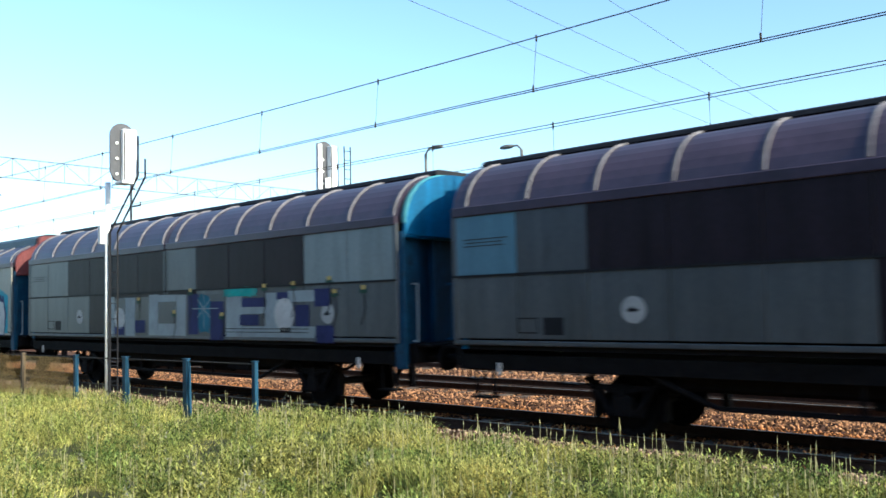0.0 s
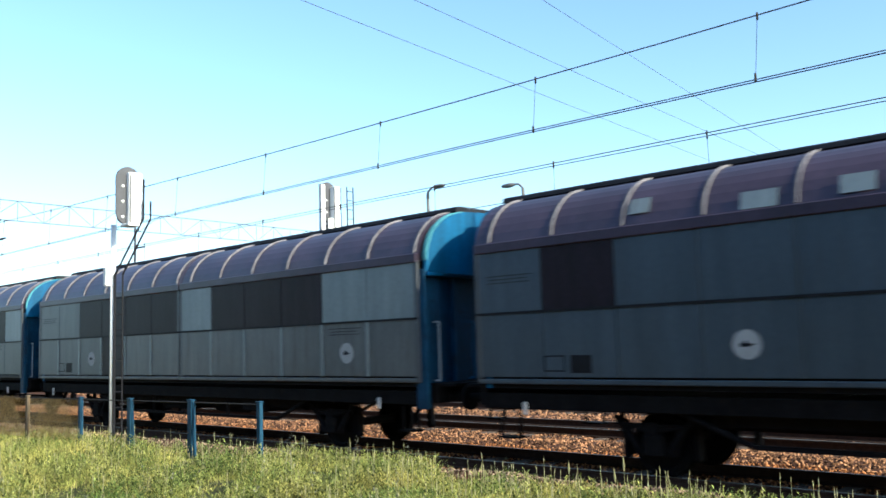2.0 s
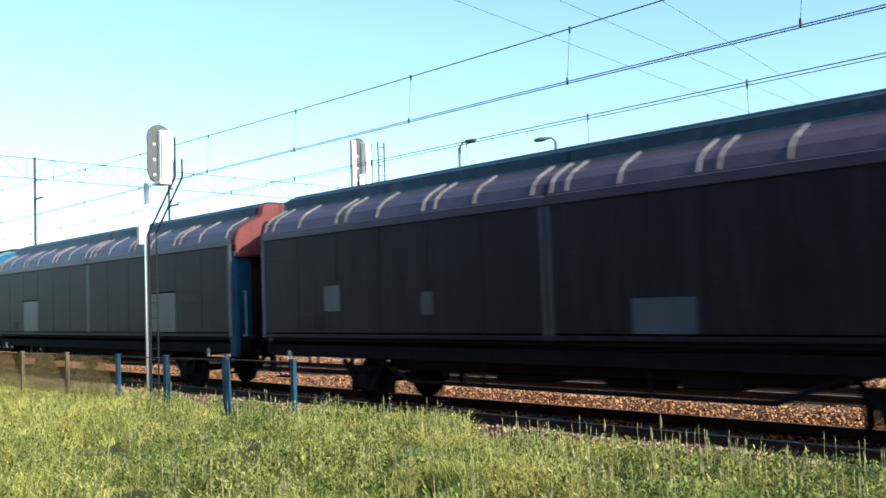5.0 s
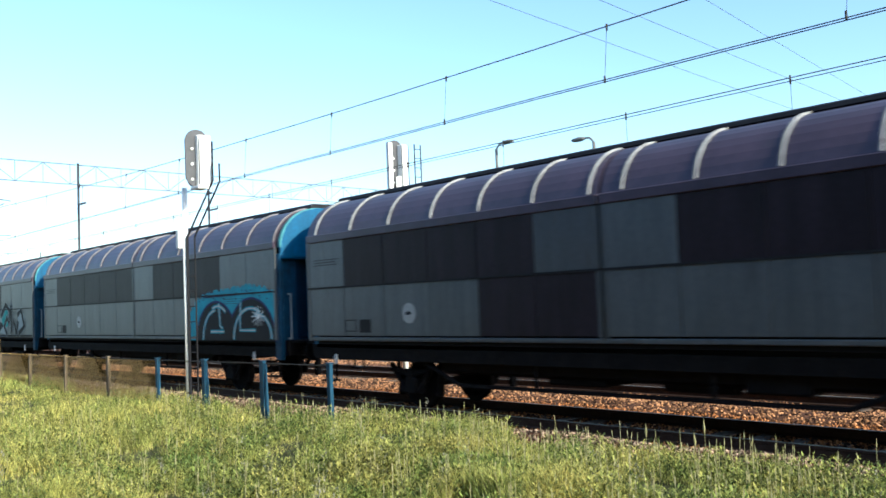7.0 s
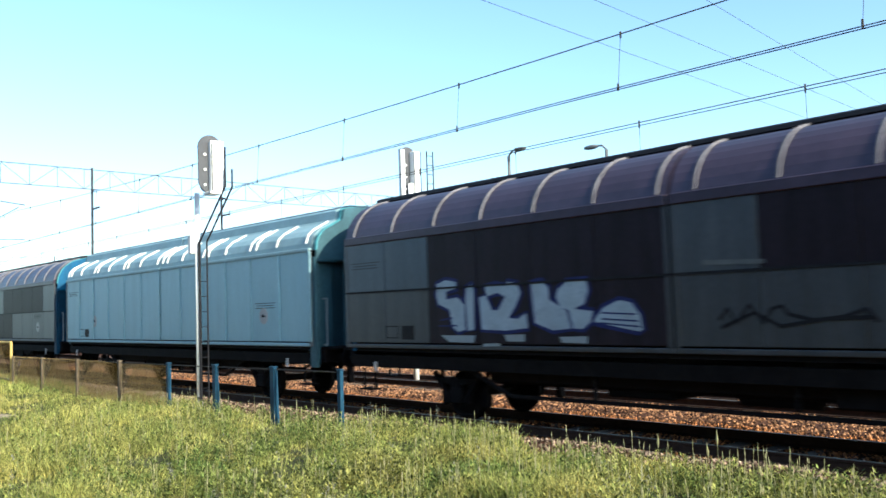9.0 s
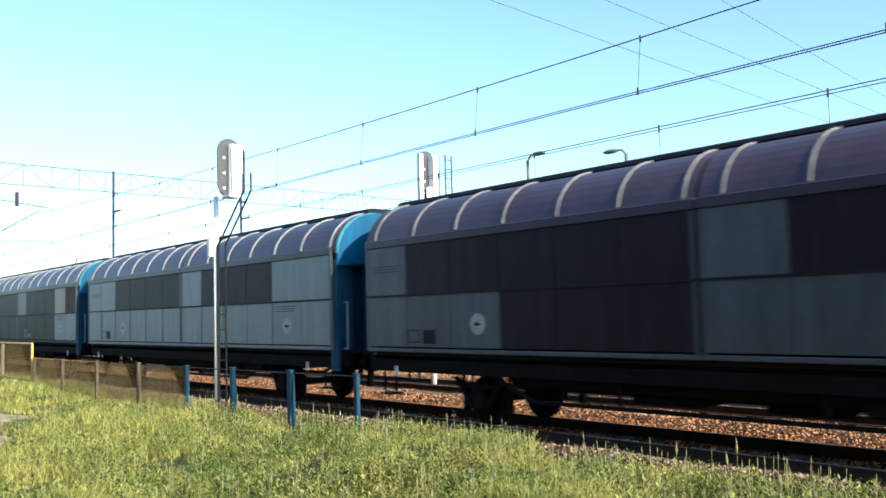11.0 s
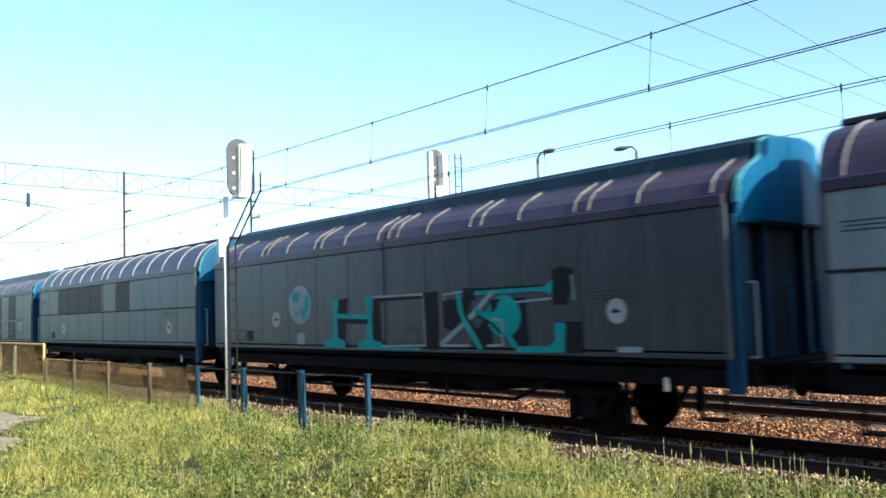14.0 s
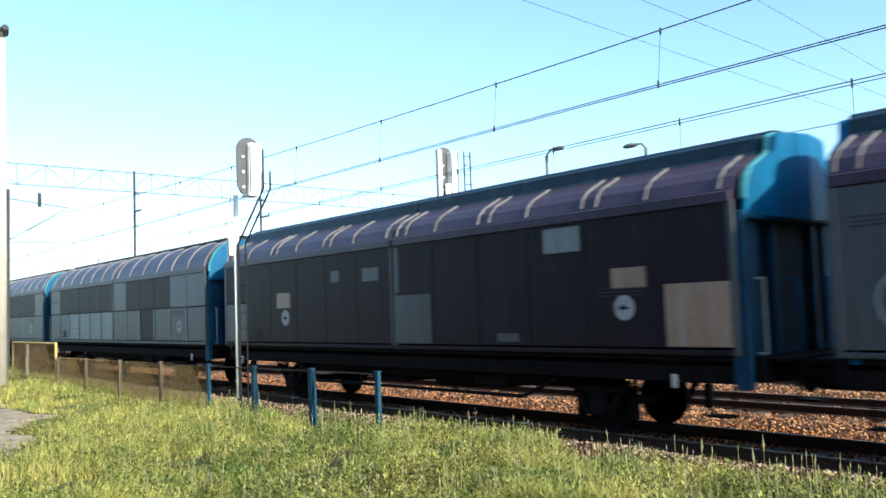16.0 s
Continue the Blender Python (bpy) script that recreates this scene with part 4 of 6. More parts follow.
def emblem_mesh(which):
    bm = bmesh.new()
    if which == "disc":
        rod(bm, (0, 0, 0), (0, -0.006, 0), 0.19, seg=28)
        return mesh_of("emblem", bm, EMBLEM_WHITE)
    box(bm, -0.09, 0.04, -0.010, -0.006, -0.03, 0.02)
    box(bm, 0.0, 0.09, -0.010, -0.006, -0.015, 0.01)
    box(bm, -0.04, 0.0, -0.010, -0.006, 0.02, 0.05)
    return mesh_of("emblem_mark", bm, DARK)


DISC_ME, MARK_ME = emblem_mesh("disc"), emblem_mesh("mark")
bm = bmesh.new()
for k, (w, dx) in enumerate(((0.9, 0), (0.75, 0.05), (0.85, 0.0))):
    box(bm, dx, dx + w, -0.005, 0, -0.055 * k, -0.055 * k + 0.016)
BARS_ME = mesh_of("lettering", bm, FAINT)
bm = boxes((0.5, 0.86, -0.004, 0, -0.06, 0.2))
for x0, x1, z0, z1 in ((0.02, 0.4, 0.18, 0.2), (0.02, 0.4, -0.04, -0.02), (0.02, 0.04, -0.04, 0.2), (0.38, 0.4, -0.04, 0.2)):
    box(bm, x0, x1, -0.004, 0, z0, z1)
GRID_ME = mesh_of("load_table", bm, DARK)

# rear to front: upper row and lower row of twelve bays, shape, end colour
WAGONS = {
    -2: ("ggddddgddddg", "ggggggggdddd", "round", "blue"),
    -1: ("bgddddgddddg", "gggggddddggg", "round", "blue"),
    0: ("ggddddgdddww", "gggddddgkkgg", "round", "blue"),
    1: ("yyyyyyyyyyyy", "yyyyyyyyyyyy", "hip", "red"),
    2: ("hdhhhhhdddhh", "hhhhhhhhhhhh", "round", "blue"),
    3: ("ggddddwdddww", "gggdmmmmmmmm", "round", "blue"),
    4: ("ggddddwddddw", "ggggddddddgg", "round", "blue"),
    5: ("ggddddwddddw", "ggbbbbbbbbgg", "round", "blue"),
    6: ("ggddddgddkkg", "gggdddgddkgg", "round", "blue"),
    7: ("dddddddddddd", "dddddddddddd", "hip", "teal"),
    8: ("dddddddddddd", "ddkddddddkdd", "hip", "red"),
    9: ("ggddddgddddg", "gggddddddggg", "round", "blue"),
    10: ("gddddkgddddk", "ggggddgggggg", "round", "blue"),
    11: ("gdddddgdddgg", "gggggggggggg", "round", "blue"),
    12: ("gdddddgddggg", "gkddddddgggg", "round", "blue"),
    13: ("hhddddgdddgg", "kkddddkkkggg", "round", "blue"),
    14: ("ssssssssssss", "ssssssssssss", "hip", "teal"),
    15: ("ggddddgddddg", "ggggggddgggg", "round", "blue"),
    16: ("gdddddgdddgg", "gggdddgggggg", "round", "blue"),
    17: ("wwddddwdddww", "wwwwwwwwwwww", "round", "blue"),
    18: ("goddddgdddor", "ggwdddddddww", "round", "blue"),
    19: ("hhhhhhhhhhhh", "rkkkkkkkkkkr", "round", "blue"),
    20: ("wwddddbddddd", "wwwwwwwwwwww", "round", "teal"),
    21: ("kkkkkkkkkkkk", "kkkkkkkkkkkk", "hip", "blue"),
    22: ("ggddddgdhhhh", "gggggghhhhgg", "round", "blue"),
    23: ("ggggddgdgdgg", "ggggddgdgdgg", "hip", "blue"),
    24: ("dddddddddddd", "gddddddddddd", "hip", "blue"),
    25: ("gdddddgdddhh", "ggwwwwggdggg", "round", "blue"),
    26: ("ggddddgddddg", "gggkkkkkkggg", "round", "blue"),
    27: ("ggddddgddddg", "gggggggggggg", "round", "blue"),
    28: ("ggddddgddddg", "gggddddddggg", "round", "blue"),
}
PALE_RIBS = (10, 17, 18, 19, 22)
EMBLEM = {1: (), 7: (), 2: (4.53, -3.3), 8: (), 11: (-4.4,), 12: (), 13: (5.88,), 19: (), 20: (7.2, -6.7), 14: (5.75, -5.1)}
LOOK = {"d": "dark brown", "g": "dirty grey", "h": "blue-grey", "w": "pale grey", "b": "light blue", "s": "sky-blue", "k": "dark grey", "y": "beige", "m": "dusty grey"}


def wagon(n):
    upper, lower, kind, end = WAGONS[n]
    fresh = 1 if upper[0] == "s" else 0
    tones = sorted(set(upper + lower), key=lambda c: -(upper + lower).count(c))
    words = [LOOK[c] for c in tones if c in LOOK][:2]
    w = thing("covered_wagon", "%s covered goods wagon, %s roof, %s end" % (" and ".join(words), "arched" if kind == "round" else "stepped", end), "wagon", "goods train wagons")
    place("body", CORE, None, w)
    place("underframe", FRAME_ME, None, w, "grimy black underframe", at=(0, 0, -0.1))
    place("ridge", RIDGE_HIP if kind == "hip" else RIDGE_ME, None, w)
    for half in (0, 1):
        x0 = -HALF if half == 0 else 0.0
        roof = place("roof", ROOFS[kind, fresh], None, w, at=(x0 if half else x0 - 0.03, 0, 0))
        if kind == "round":
            spots = [0.33 + 1.23 * k for k in range(6)] + [7.62] if half == 0 else [0.42 + 1.21 * k for k in range(7)]
        else:
            spots = [0.12 + 1.24 * k for k in range(7)] + [0.42 + 2.48 * k for k in range(3)]
        for x in spots:
            place("rib", RIBS[kind, 2 if kind == "round" and n in PALE_RIBS else fresh], None, roof, at=(x, 0, 0))
        if kind == "hip":
            place("raised_roof", UPPER[fresh], None, w, at=(x0 if half else x0 - 0.03, 0, 0))
        place("cant_rail", CANT_NEW if fresh else CANT, None, w, at=(x0, -SIDE, 0))
        place("sill", SILLS[max(set(lower[half * 6:half * 6 + 6]), key=lower.count)], None, w, at=(x0, -SIDE + 0.005, 0))
        if kind == "round":
            place("rubbing_strip", LEDGE, None, w, at=(x0, -SIDE - 0.015, 0))
        for k in range(6):
            x = x0 + (0.03 if half == 0 else 0.03) + BAY * k
            hi, lo = upper[half * 6 + k], lower[half * 6 + k]
            if kind == "hip" and hi == lo:
                place("panel", PANELS[hi, 2], None, w, at=(x, -SIDE, 0))
            else:
                place("panel", PANELS[hi, 1], None, w, at=(x, -SIDE, 0))
                place("panel", PANELS[lo, 0], None, w, at=(x, -SIDE, 0))
            if n in (3, 17, 20, 25) and k:
                place("seam_rib", SEAM_LOW, None, w, at=(x, -SIDE - 0.012, 0))
            if fresh or upper[0] == "y":
                place("seam_rib", SEAM_WHITE if fresh else SEAM_BEIGE, None, w, at=(x + BAY, -SIDE - 0.012, 0))
        place("end_post", mesh_end, None, w, at=(x0 + HALF / 2 + (-1 if half == 0 else 1) * (HALF / 2 - 0.05), -SIDE - 0.012, 0))
    if n != 14:
        place("centre_post", CENTRE_DARK if upper[5] in "dk" and lower[5] in "dk" else CENTRE_ME, None, w, at=(0, -SIDE - 0.012, 0))
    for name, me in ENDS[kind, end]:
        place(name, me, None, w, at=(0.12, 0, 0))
        if name in ("gable", "end_wall", "platform"):
            ob = place(name, me, None, w)
            ob.rotation_euler = (0, 0, math.pi)
    for x in (HALF - 2.84, -HALF + 2.87):
        ws = place("wheelset", AXLE_ME, None, w, at=(x, 0, RAIL_Z + 0.46))
        near = place("wheel", WHEEL_ME, None, ws, at=(0, -0.74, 0))
        far = place("wheel", WHEEL_ME, None, ws, at=(0, 0.74, 0))
        far.rotation_euler = (0, 0, math.pi)
        for y in (-1.0, 1.0):
            place("axle_guard", GUARD_ME, None, w, at=(x, y, RAIL_Z))
    for x, turn in ((HALF + 0.03, 0), (-HALF - 0.03, math.pi)):
        for y in (-0.875, 0.875):
            place("buffer", BUFFER_ME, None, w, at=(x, y, 0.81)).rotation_euler = (0, 0, turn)
        place("coupling", COUPLING_ME, None, w, at=(x, 0, -0.2)).rotation_euler = (0, 0, turn)
        for y in (-1.2, 1.2):
            place("step", STEP_ME, None, w, at=(x - 0.5 * (1 if turn == 0 else -1), y, -0.2))
    for y, me in ((-1.2, RAILS_PALE), (-0.3, RAILS_ME), (0.55, RAILS_ME)):
        place("handrail", me, None, w, at=(HALF + 0.26, y, 0))
    for x in (HALF - 1.1, -HALF + 0.9):
        place("brake_plate", TAG_ME, None, w, at=(x, -SIDE + 0.02, 0.72))
    for x in EMBLEM.get(n, (5.88, -4.45)):
        em = place("emblem", DISC_ME, None, w, "white round emblem", at=(x, -SIDE - 0.02, 1.6 if kind == "round" else 1.76))
        place("emblem_mark", MARK_ME, None, em)
    place("lettering", BARS_ME, None, w, at=(HALF - 2.4, -SIDE - 0.019, 2.05))
    place("lettering", BARS_ME, None, w, at=(-HALF + 0.25, -SIDE - 0.019, 2.75))
    place("load_table", GRID_ME, None, w, at=(-HALF + 1.3, -SIDE - 0.019, 1.3))
    return w


mesh_end = mesh_of("end_post", boxes((-0.05, 0.05, -0.02, 0.03, SILL_Z, EAVE_Z), bevel=0.012), PAINT["g"])
CENTRE_ME = mesh_of("centre_post", boxes((-0.1, -0.025, -0.012, 0.02, SILL_Z, EAVE_Z), (0.025, 0.1, -0.012, 0.02, SILL_Z, EAVE_Z), bevel=0.005), PAINT["g"])
CENTRE_DARK = mesh_of("centre_post", boxes((-0.1, -0.025, -0.012, 0.02, SILL_Z, EAVE_Z), (0.025, 0.1, -0.012, 0.02, SILL_Z, EAVE_Z), bevel=0.005), PAINT["k"])
TRAIN = {n: wagon(n) for n in WAGONS}

# small shifts of the train against an even pace, seconds to metres
SHIFT = [(0.0, 0.1), (0.5, 0.33), (1.0, 0.47), (1.5, -0.28), (2.0, -0.25), (2.5, -0.1), (3.0, 0.0), (3.5, 0.0), (4.0, 0.1), (4.5, 0.28), (5.2, 0.0), (6.3, 0.0), (7.0, -0.2), (7.5, -0.2), (8.0, 0.0), (8.5, 0.06), (9.0, 0.25), (9.8, 0.0), (10.8, 0.0), (11.5, -0.27), (12.0, -0.04), (12.5, 0.06), (13.0, 0.1), (13.5, 0.15), (14.0, 0.27), (14.5, -0.32), (15.0, 0.6), (15.5, -0.25), (16.0, -0.05)]


def wagon_x(n, t, shift):
    front = -10.738 + 25.681 * t - 0.00912 * t * t - 16.846 * n + shift
    return front - HALF


def motions():
    for n, w in TRAIN.items():
        walk(w, [(t, pose(wagon_x(n, t, s), TRACK_Y, 0)) for t, s in SHIFT])




# ---- paint on the wagons ----
SURF = -SIDE - 0.021
GLYPHS = {}


def glyph(ch, fat):
    """Outline of one letter as a flat mesh in a unit box."""
    if (ch, fat) not in GLYPHS:
        cu = bpy.data.curves.new("letter", "FONT")
        cu.body, cu.offset, cu.resolution_u, cu.fill_mode = ch, fat, 4, "FRONT"
        ob = bpy.data.objects.new("letter", cu)
        scene.collection.objects.link(ob)
        bpy.context.view_layer.update()
        me = bpy.data.meshes.new_from_object(ob.evaluated_get(bpy.context.evaluated_depsgraph_get()))
        bpy.data.objects.remove(ob)
        co = np.empty(len(me.vertices) * 3, np.float32)
        me.vertices.foreach_get("co", co)
        co = co.reshape(-1, 3)
        lo, hi = co.min(0), co.max(0)
        f = 2 * fat
        base_w, base_h = max(hi[0] - lo[0] - f, 0.3), hi[1] - lo[1] - f
        co[:, 0] = (co[:, 0] - lo[0] - fat) / base_w
        co[:, 1] = (co[:, 1] - lo[1] - fat) / base_h
        GLYPHS[ch, fat] = [tuple(v) for v in co], [tuple(p.vertices) for p in me.polygons]
    return GLYPHS[ch, fat]


def letter(w, ch, x0, x1, z0, z1, mat, fat, layer, lean=0.0, label=""):
    vs, fs = glyph(ch, fat)
    me = bpy.data.meshes.new("graffiti_letter")
    me.from_pydata([(x0 + (x1 - x0) * u + lean * (z1 - z0) * v, SURF - 0.003 * layer, z0 + (z1 - z0) * v) for u, v, _ in vs], [], fs)
    return place("graffiti_letter", me, mat, w, label)


def word(w, text, x0, x1, z0, z1, fill, outline, fat=0.04, rim=0.05, lean=0.0):
    step = (x1 - x0) / len(text)
    for i, ch in enumerate(text):
        if ch == " ":
            continue
        a, b = x0 + step * i + 0.1 * step, x0 + step * (i + 1) - 0.06 * step
        lift = 0.04 * math.sin(i * 2.1)
        letter(w, ch, a, b, z0 + lift, z1 + lift, outline, fat + rim, 2, lean)
        letter(w, ch, a, b, z0 + lift, z1 + lift, fill, fat, 3, lean)


def cloud(w, x0, x1, z0, z1, mat, layer=1, seed=1, rough=0.12, name="graffiti_patch"):
    """A sprayed patch with a lobed edge."""
    r = random.Random(seed)
    n = 56
    pts = []
    for k in range(n):
        a = 2 * math.pi * k / n
        c, s = math.cos(a), math.sin(a)
        p = 0.35
        u, v = math.copysign(abs(c) ** p, c), math.copysign(abs(s) ** p, s)
        g = 1 - rough * abs(math.sin(a * 4.5 + seed)) - rough * 0.6 * r.random()
        pts.append(((x0 + x1) / 2 + (x1 - x0) / 2 * u * g, SURF - 0.003 * layer, (z0 + z1) / 2 + (z1 - z0) / 2 * v * g))
    mid = ((x0 + x1) / 2, SURF - 0.003 * layer, (z0 + z1) / 2)
    me = bpy.data.meshes.new(name)
    me.from_pydata(pts + [mid], [], [(k, (k + 1) % n, n) for k in range(n)])
    return place(name, me, mat, w)


def patch(w, x0, x1, z0, z1, mat, layer=1, skew=0.0, name="paint_patch"):
    y = SURF - 0.003 * layer
    me = bpy.data.meshes.new(name)
    me.from_pydata([(x0, y, z0), (x1, y, z0), (x1 + skew, y, z1), (x0 + skew, y, z1)], [], [(0, 1, 2, 3)])
    return place(name, me, mat, w)


def stroke(w, pts, width, mat, layer=2):
    """One sprayed line through the points, mitred at the joints."""
    y = SURF - 0.003 * layer
    vs, e = [], width / 2
    n = len(pts)
    for i, (x, z) in enumerate(pts):
        xa, za = pts[max(i - 1, 0)]
        xb, zb = pts[min(i + 1, n - 1)]
        ux, uz = xb - xa, zb - za
        l = math.hypot(ux, uz)
        if l < 1e-4:
            ux, uz, l = 0.0, 1.0, 1.0
        ux, uz = ux / l, uz / l
        ends = -e if i == 0 else e if i == n - 1 else 0.0
        for b in (-1, 1):
            vs.append((x + ux * ends * 0.5 - uz * e * b, y, max(1.06, z + uz * ends * 0.5 + ux * e * b)))
    me = bpy.data.meshes.new("graffiti_line")
    me.from_pydata(vs, [], [(2 * k, 2 * k + 2, 2 * k + 3, 2 * k + 1) for k in range(n - 1)])
    return place("graffiti_line", me, mat, w)


def arc(cx, cz, rx, rz, a0, a1, n=12):
    return [(cx + rx * math.cos(radians(a0 + (a1 - a0) * k / n)), cz + rz * math.sin(radians(a0 + (a1 - a0) * k / n))) for k in range(n + 1)]


def poly(w, pts, mat, layer=3):
    me = bpy.data.meshes.new("graffiti_shape")
    me.from_pydata([(x, SURF - 0.003 * layer, z) for x, z in pts], [], [tuple(range(len(pts)))])
    return place("graffiti_shape", me, mat, w)


def piece(w, pts, fill, rim, width=0.16):
    """A filled letter shape with a sprayed rim."""
    stroke(w, pts + pts[:1], width, rim, 2)
    poly(w, pts, fill, 3)


def bubble(w, paths, width, fill, rim, edge=0.1):
    """Fat rounded letters drawn as thick lines over a wider rim."""
    for pts in paths:
        stroke(w, pts, width + edge, rim, 2)
        for x, z in (pts[0], pts[-1]):
            poly(w, arc(x, z, (width + edge) / 2, (width + edge) / 2, 0, 345, 14), rim, 2.2)
    for k, pts in enumerate(paths):
        stroke(w, pts, width, fill, 3 + 0.05 * k)
        for x, z in (pts[0], pts[-1]):
            poly(w, arc(x, z, width / 2, width / 2, 0, 345, 14), fill, 3.5)


def puffs(w, line, r, mat, layer, step, seed):
    """Round sprayed blobs strung along a line: a scalloped edge."""
    g = random.Random(seed)
    for (xa, za), (xb, zb) in zip(line, line[1:]):
        n = max(1, int(math.hypot(xb - xa, zb - za) / step))
        for k in range(n):
            u = (k + g.uniform(0.2, 0.8)) / n
            q = r * g.uniform(0.7, 1.2)
            poly(w, arc(xa + (xb - xa) * u, za + (zb - za) * u, q, q, 0, 330, 11), mat, layer + 0.02 * (k % 9) + 0.1 * g.random())


def paint_train():
    w = TRAIN[0]
    patch(w, -3.05, 2.42, 1.1, 2.06, PAINT["k"], 1)
    for x0, x1, z0, z1 in ((-3.0, -2.5, 1.12, 2.1), (-1.95, -1.45, 1.12, 2.06), (-0.78, -0.34, 1.14, 2.11), (0.47, 0.89, 1.14, 2.08), (-0.34, 0.47, 1.14, 1.42), (-0.34, 0.47, 1.93, 2.09), (2.5, 3.1, 1.14, 2.0), (3.1, 3.95, 1.14, 1.36), (3.1, 3.95, 1.62, 1.76), (3.85, 5.5, 1.14, 1.36), (3.9, 4.65, 1.36, 2.04), (4.65, 5.5, 1.84, 2.06)):
        patch(w, x0, x1, z0, z1, SILVER, 2, 0.02)
    for x, z, r in ((-2.22, 1.55, 0.27), (4.55, 1.6, 0.33)):
        poly(w, arc(x, z, r, r, 0, 345, 20), CHALK, 3)
    for x0, x1, z0, z1, m in ((-1.44, -0.95, 1.2, 1.5, NAVY), (-2.48, -1.98, 1.14, 1.34, NAVY), (1.0, 1.42, 1.18, 2.08, NAVY), (1.9, 2.42, 1.06, 1.9, NAVY), (3.1, 3.88, 1.76, 1.95, NAVY), (3.02, 3.7, 1.38, 1.6, NAVY), (4.3, 4.68, 1.9, 2.04, NAVY), (4.9, 5.34, 1.36, 1.78, NAVY), (5.5, 5.95, 1.74, 2.08, NAVY), (5.55, 6.06, 1.05, 1.38, NAVY), (4.42, 4.75, 1.24, 1.34, DARK)):
        patch(w, x0, x1, z0, z1, m, 3)
    cloud(w, 1.36, 1.92, 1.18, 2.1, BLUE_PAINT, 2, 5, 0.12)
    cloud(w, 2.3, 3.75, 1.96, 2.2, TEAL, 4, 6, 0.2)
    for pts in ([(1.2, 1.75), (2.2, 1.75)], [(1.65, 1.3), (1.65, 2.15)], [(1.4, 1.55), (1.9, 1.95)], [(1.4, 1.95), (1.9, 1.55)]):
        stroke(w, pts, 0.02, SILVER, 5)
    for z in (1.24, 1.31):
        stroke(w, [(2.5, z), (5.3, z)], 0.014, DARK, 4)
    for x, z in ((-1.25, 1.95), (0.4, 1.62), (1.1, 2.1), (2.35, 1.55), (3.9, 2.12), (4.85, 2.14), (6.1, 1.95), (6.9, 2.0), (5.95, 2.2)):
        stroke(w, [(x - 0.06, z - 0.6), (x + 0.05, z - 0.3), (x, z)], 0.03, DARK, 4)
        cloud(w, x - 0.12, x + 0.12, z - 0.05, z + 0.07, GREEN, 5, 1, 0.2)
        cloud(w, x - 0.07, x + 0.08, z + 0.02, z + 0.12, YELLOW, 5.5, 2, 0.2)
    # beige wagon with two pieces
    w = TRAIN[1]
    sky_top = [(0.13, 2.4), (0.59, 2.6), (1.38, 2.41), (2.08, 2.2), (2.6, 2.0), (3.17, 2.24), (3.98, 2.22), (4.42, 2.4), (5.17, 2.37), (5.68, 2.42), (6.39, 2.46), (7.0, 2.4), (7.5, 2.2)]
    for (xa, za), (xb, zb) in zip(sky_top, sky_top[1:]):
        poly(w, [(xa, 1.08), (xb, 1.08), (xb, zb), (xa, za)], CYAN, 1)
    puffs(w, sky_top, 0.09, CYAN, 1.2, 0.16, 3)
    R = [(0.66, 2.49), (0.8, 2.5), (2.06, 1.92), (2.04, 1.61), (1.69, 1.47), (2.3, 1.22), (1.6, 1.08), (1.36, 1.3), (1.38, 1.08), (0.38, 1.08), (0.44, 1.28), (0.88, 1.42)]
    U = [(3.25, 1.09), (3.07, 1.53), (3.18, 1.9), (3.56, 1.75), (3.5, 1.29), (3.67, 1.29), (3.66, 1.67), (3.95, 1.81), (4.48, 1.28), (4.36, 1.09)]
    D = [(4.4, 1.09), (4.47, 1.26), (4.64, 2.13), (4.77, 1.95), (5.37, 1.95), (5.6, 1.72), (5.68, 1.48), (5.58, 1.09)]
    E = [(5.68, 1.09), (5.75, 1.38), (6.05, 1.74), (5.86, 1.76), (5.66, 1.93), (5.85, 2.15), (6.4, 2.2), (7.15, 2.08), (7.3, 1.7), (7.2, 1.09)]
    for shape in (R, [(2.34, 1.09), (2.3, 1.49), (2.9, 1.72), (3.2, 1.09)], U, D, E):
        piece(w, shape, CHALK, NAVY, 0.2)
    puffs(w, [(0.9, 2.5), (2.15, 1.95), (2.16, 1.6)], 0.09, NAVY, 2, 0.2, 4)
    puffs(w, [(2.25, 1.6), (2.9, 1.82), (3.05, 1.7), (3.15, 2.0), (3.6, 1.85), (3.95, 1.92), (4.4, 1.5), (4.55, 2.2)], 0.1, NAVY, 2, 0.22, 5)
    puffs(w, [(4.75, 2.05), (5.4, 2.06), (5.65, 2.1), (5.8, 2.28), (6.4, 2.32), (7.2, 2.2)], 0.1, NAVY, 2, 0.2, 6)
    puffs(w, [(0.62, 2.4), (0.8, 1.5), (0.4, 1.35)], 0.07, NAVY, 2, 0.2, 7)
    poly(w, [(1.1, 1.96), (1.28, 1.95), (1.2, 1.57)], NAVY, 4)
    poly(w, [(6.05, 1.86), (6.4, 2.0), (6.9, 1.8), (6.85, 1.62), (6.45, 1.75)], NAVY, 4)
    stroke(w, [(5.05, 1.45), (5.08, 1.53), (5.16, 1.45), (5.2, 1.53)], 0.025, NAVY, 5)
    stroke(w, arc(5.3, 1.49, 0.05, 0.05, 60, 300), 0.025, NAVY, 5)
    poly(w, arc(4.62, 1.5, 0.3, 0.27, 0, 345, 18), NAVY, 4)
    poly(w, arc(4.62, 1.5, 0.25, 0.22, 0, 345, 18), CHALK, 4.5)
    for r in (0.12, 0.05):
        stroke(w, arc(4.62, 1.5, r, r * 0.9, 0, 345), 0.03, DARK, 5)
    cloud(w, -3.5, -0.75, 1.08, 2.04, RED, 1, 6, 0.06)
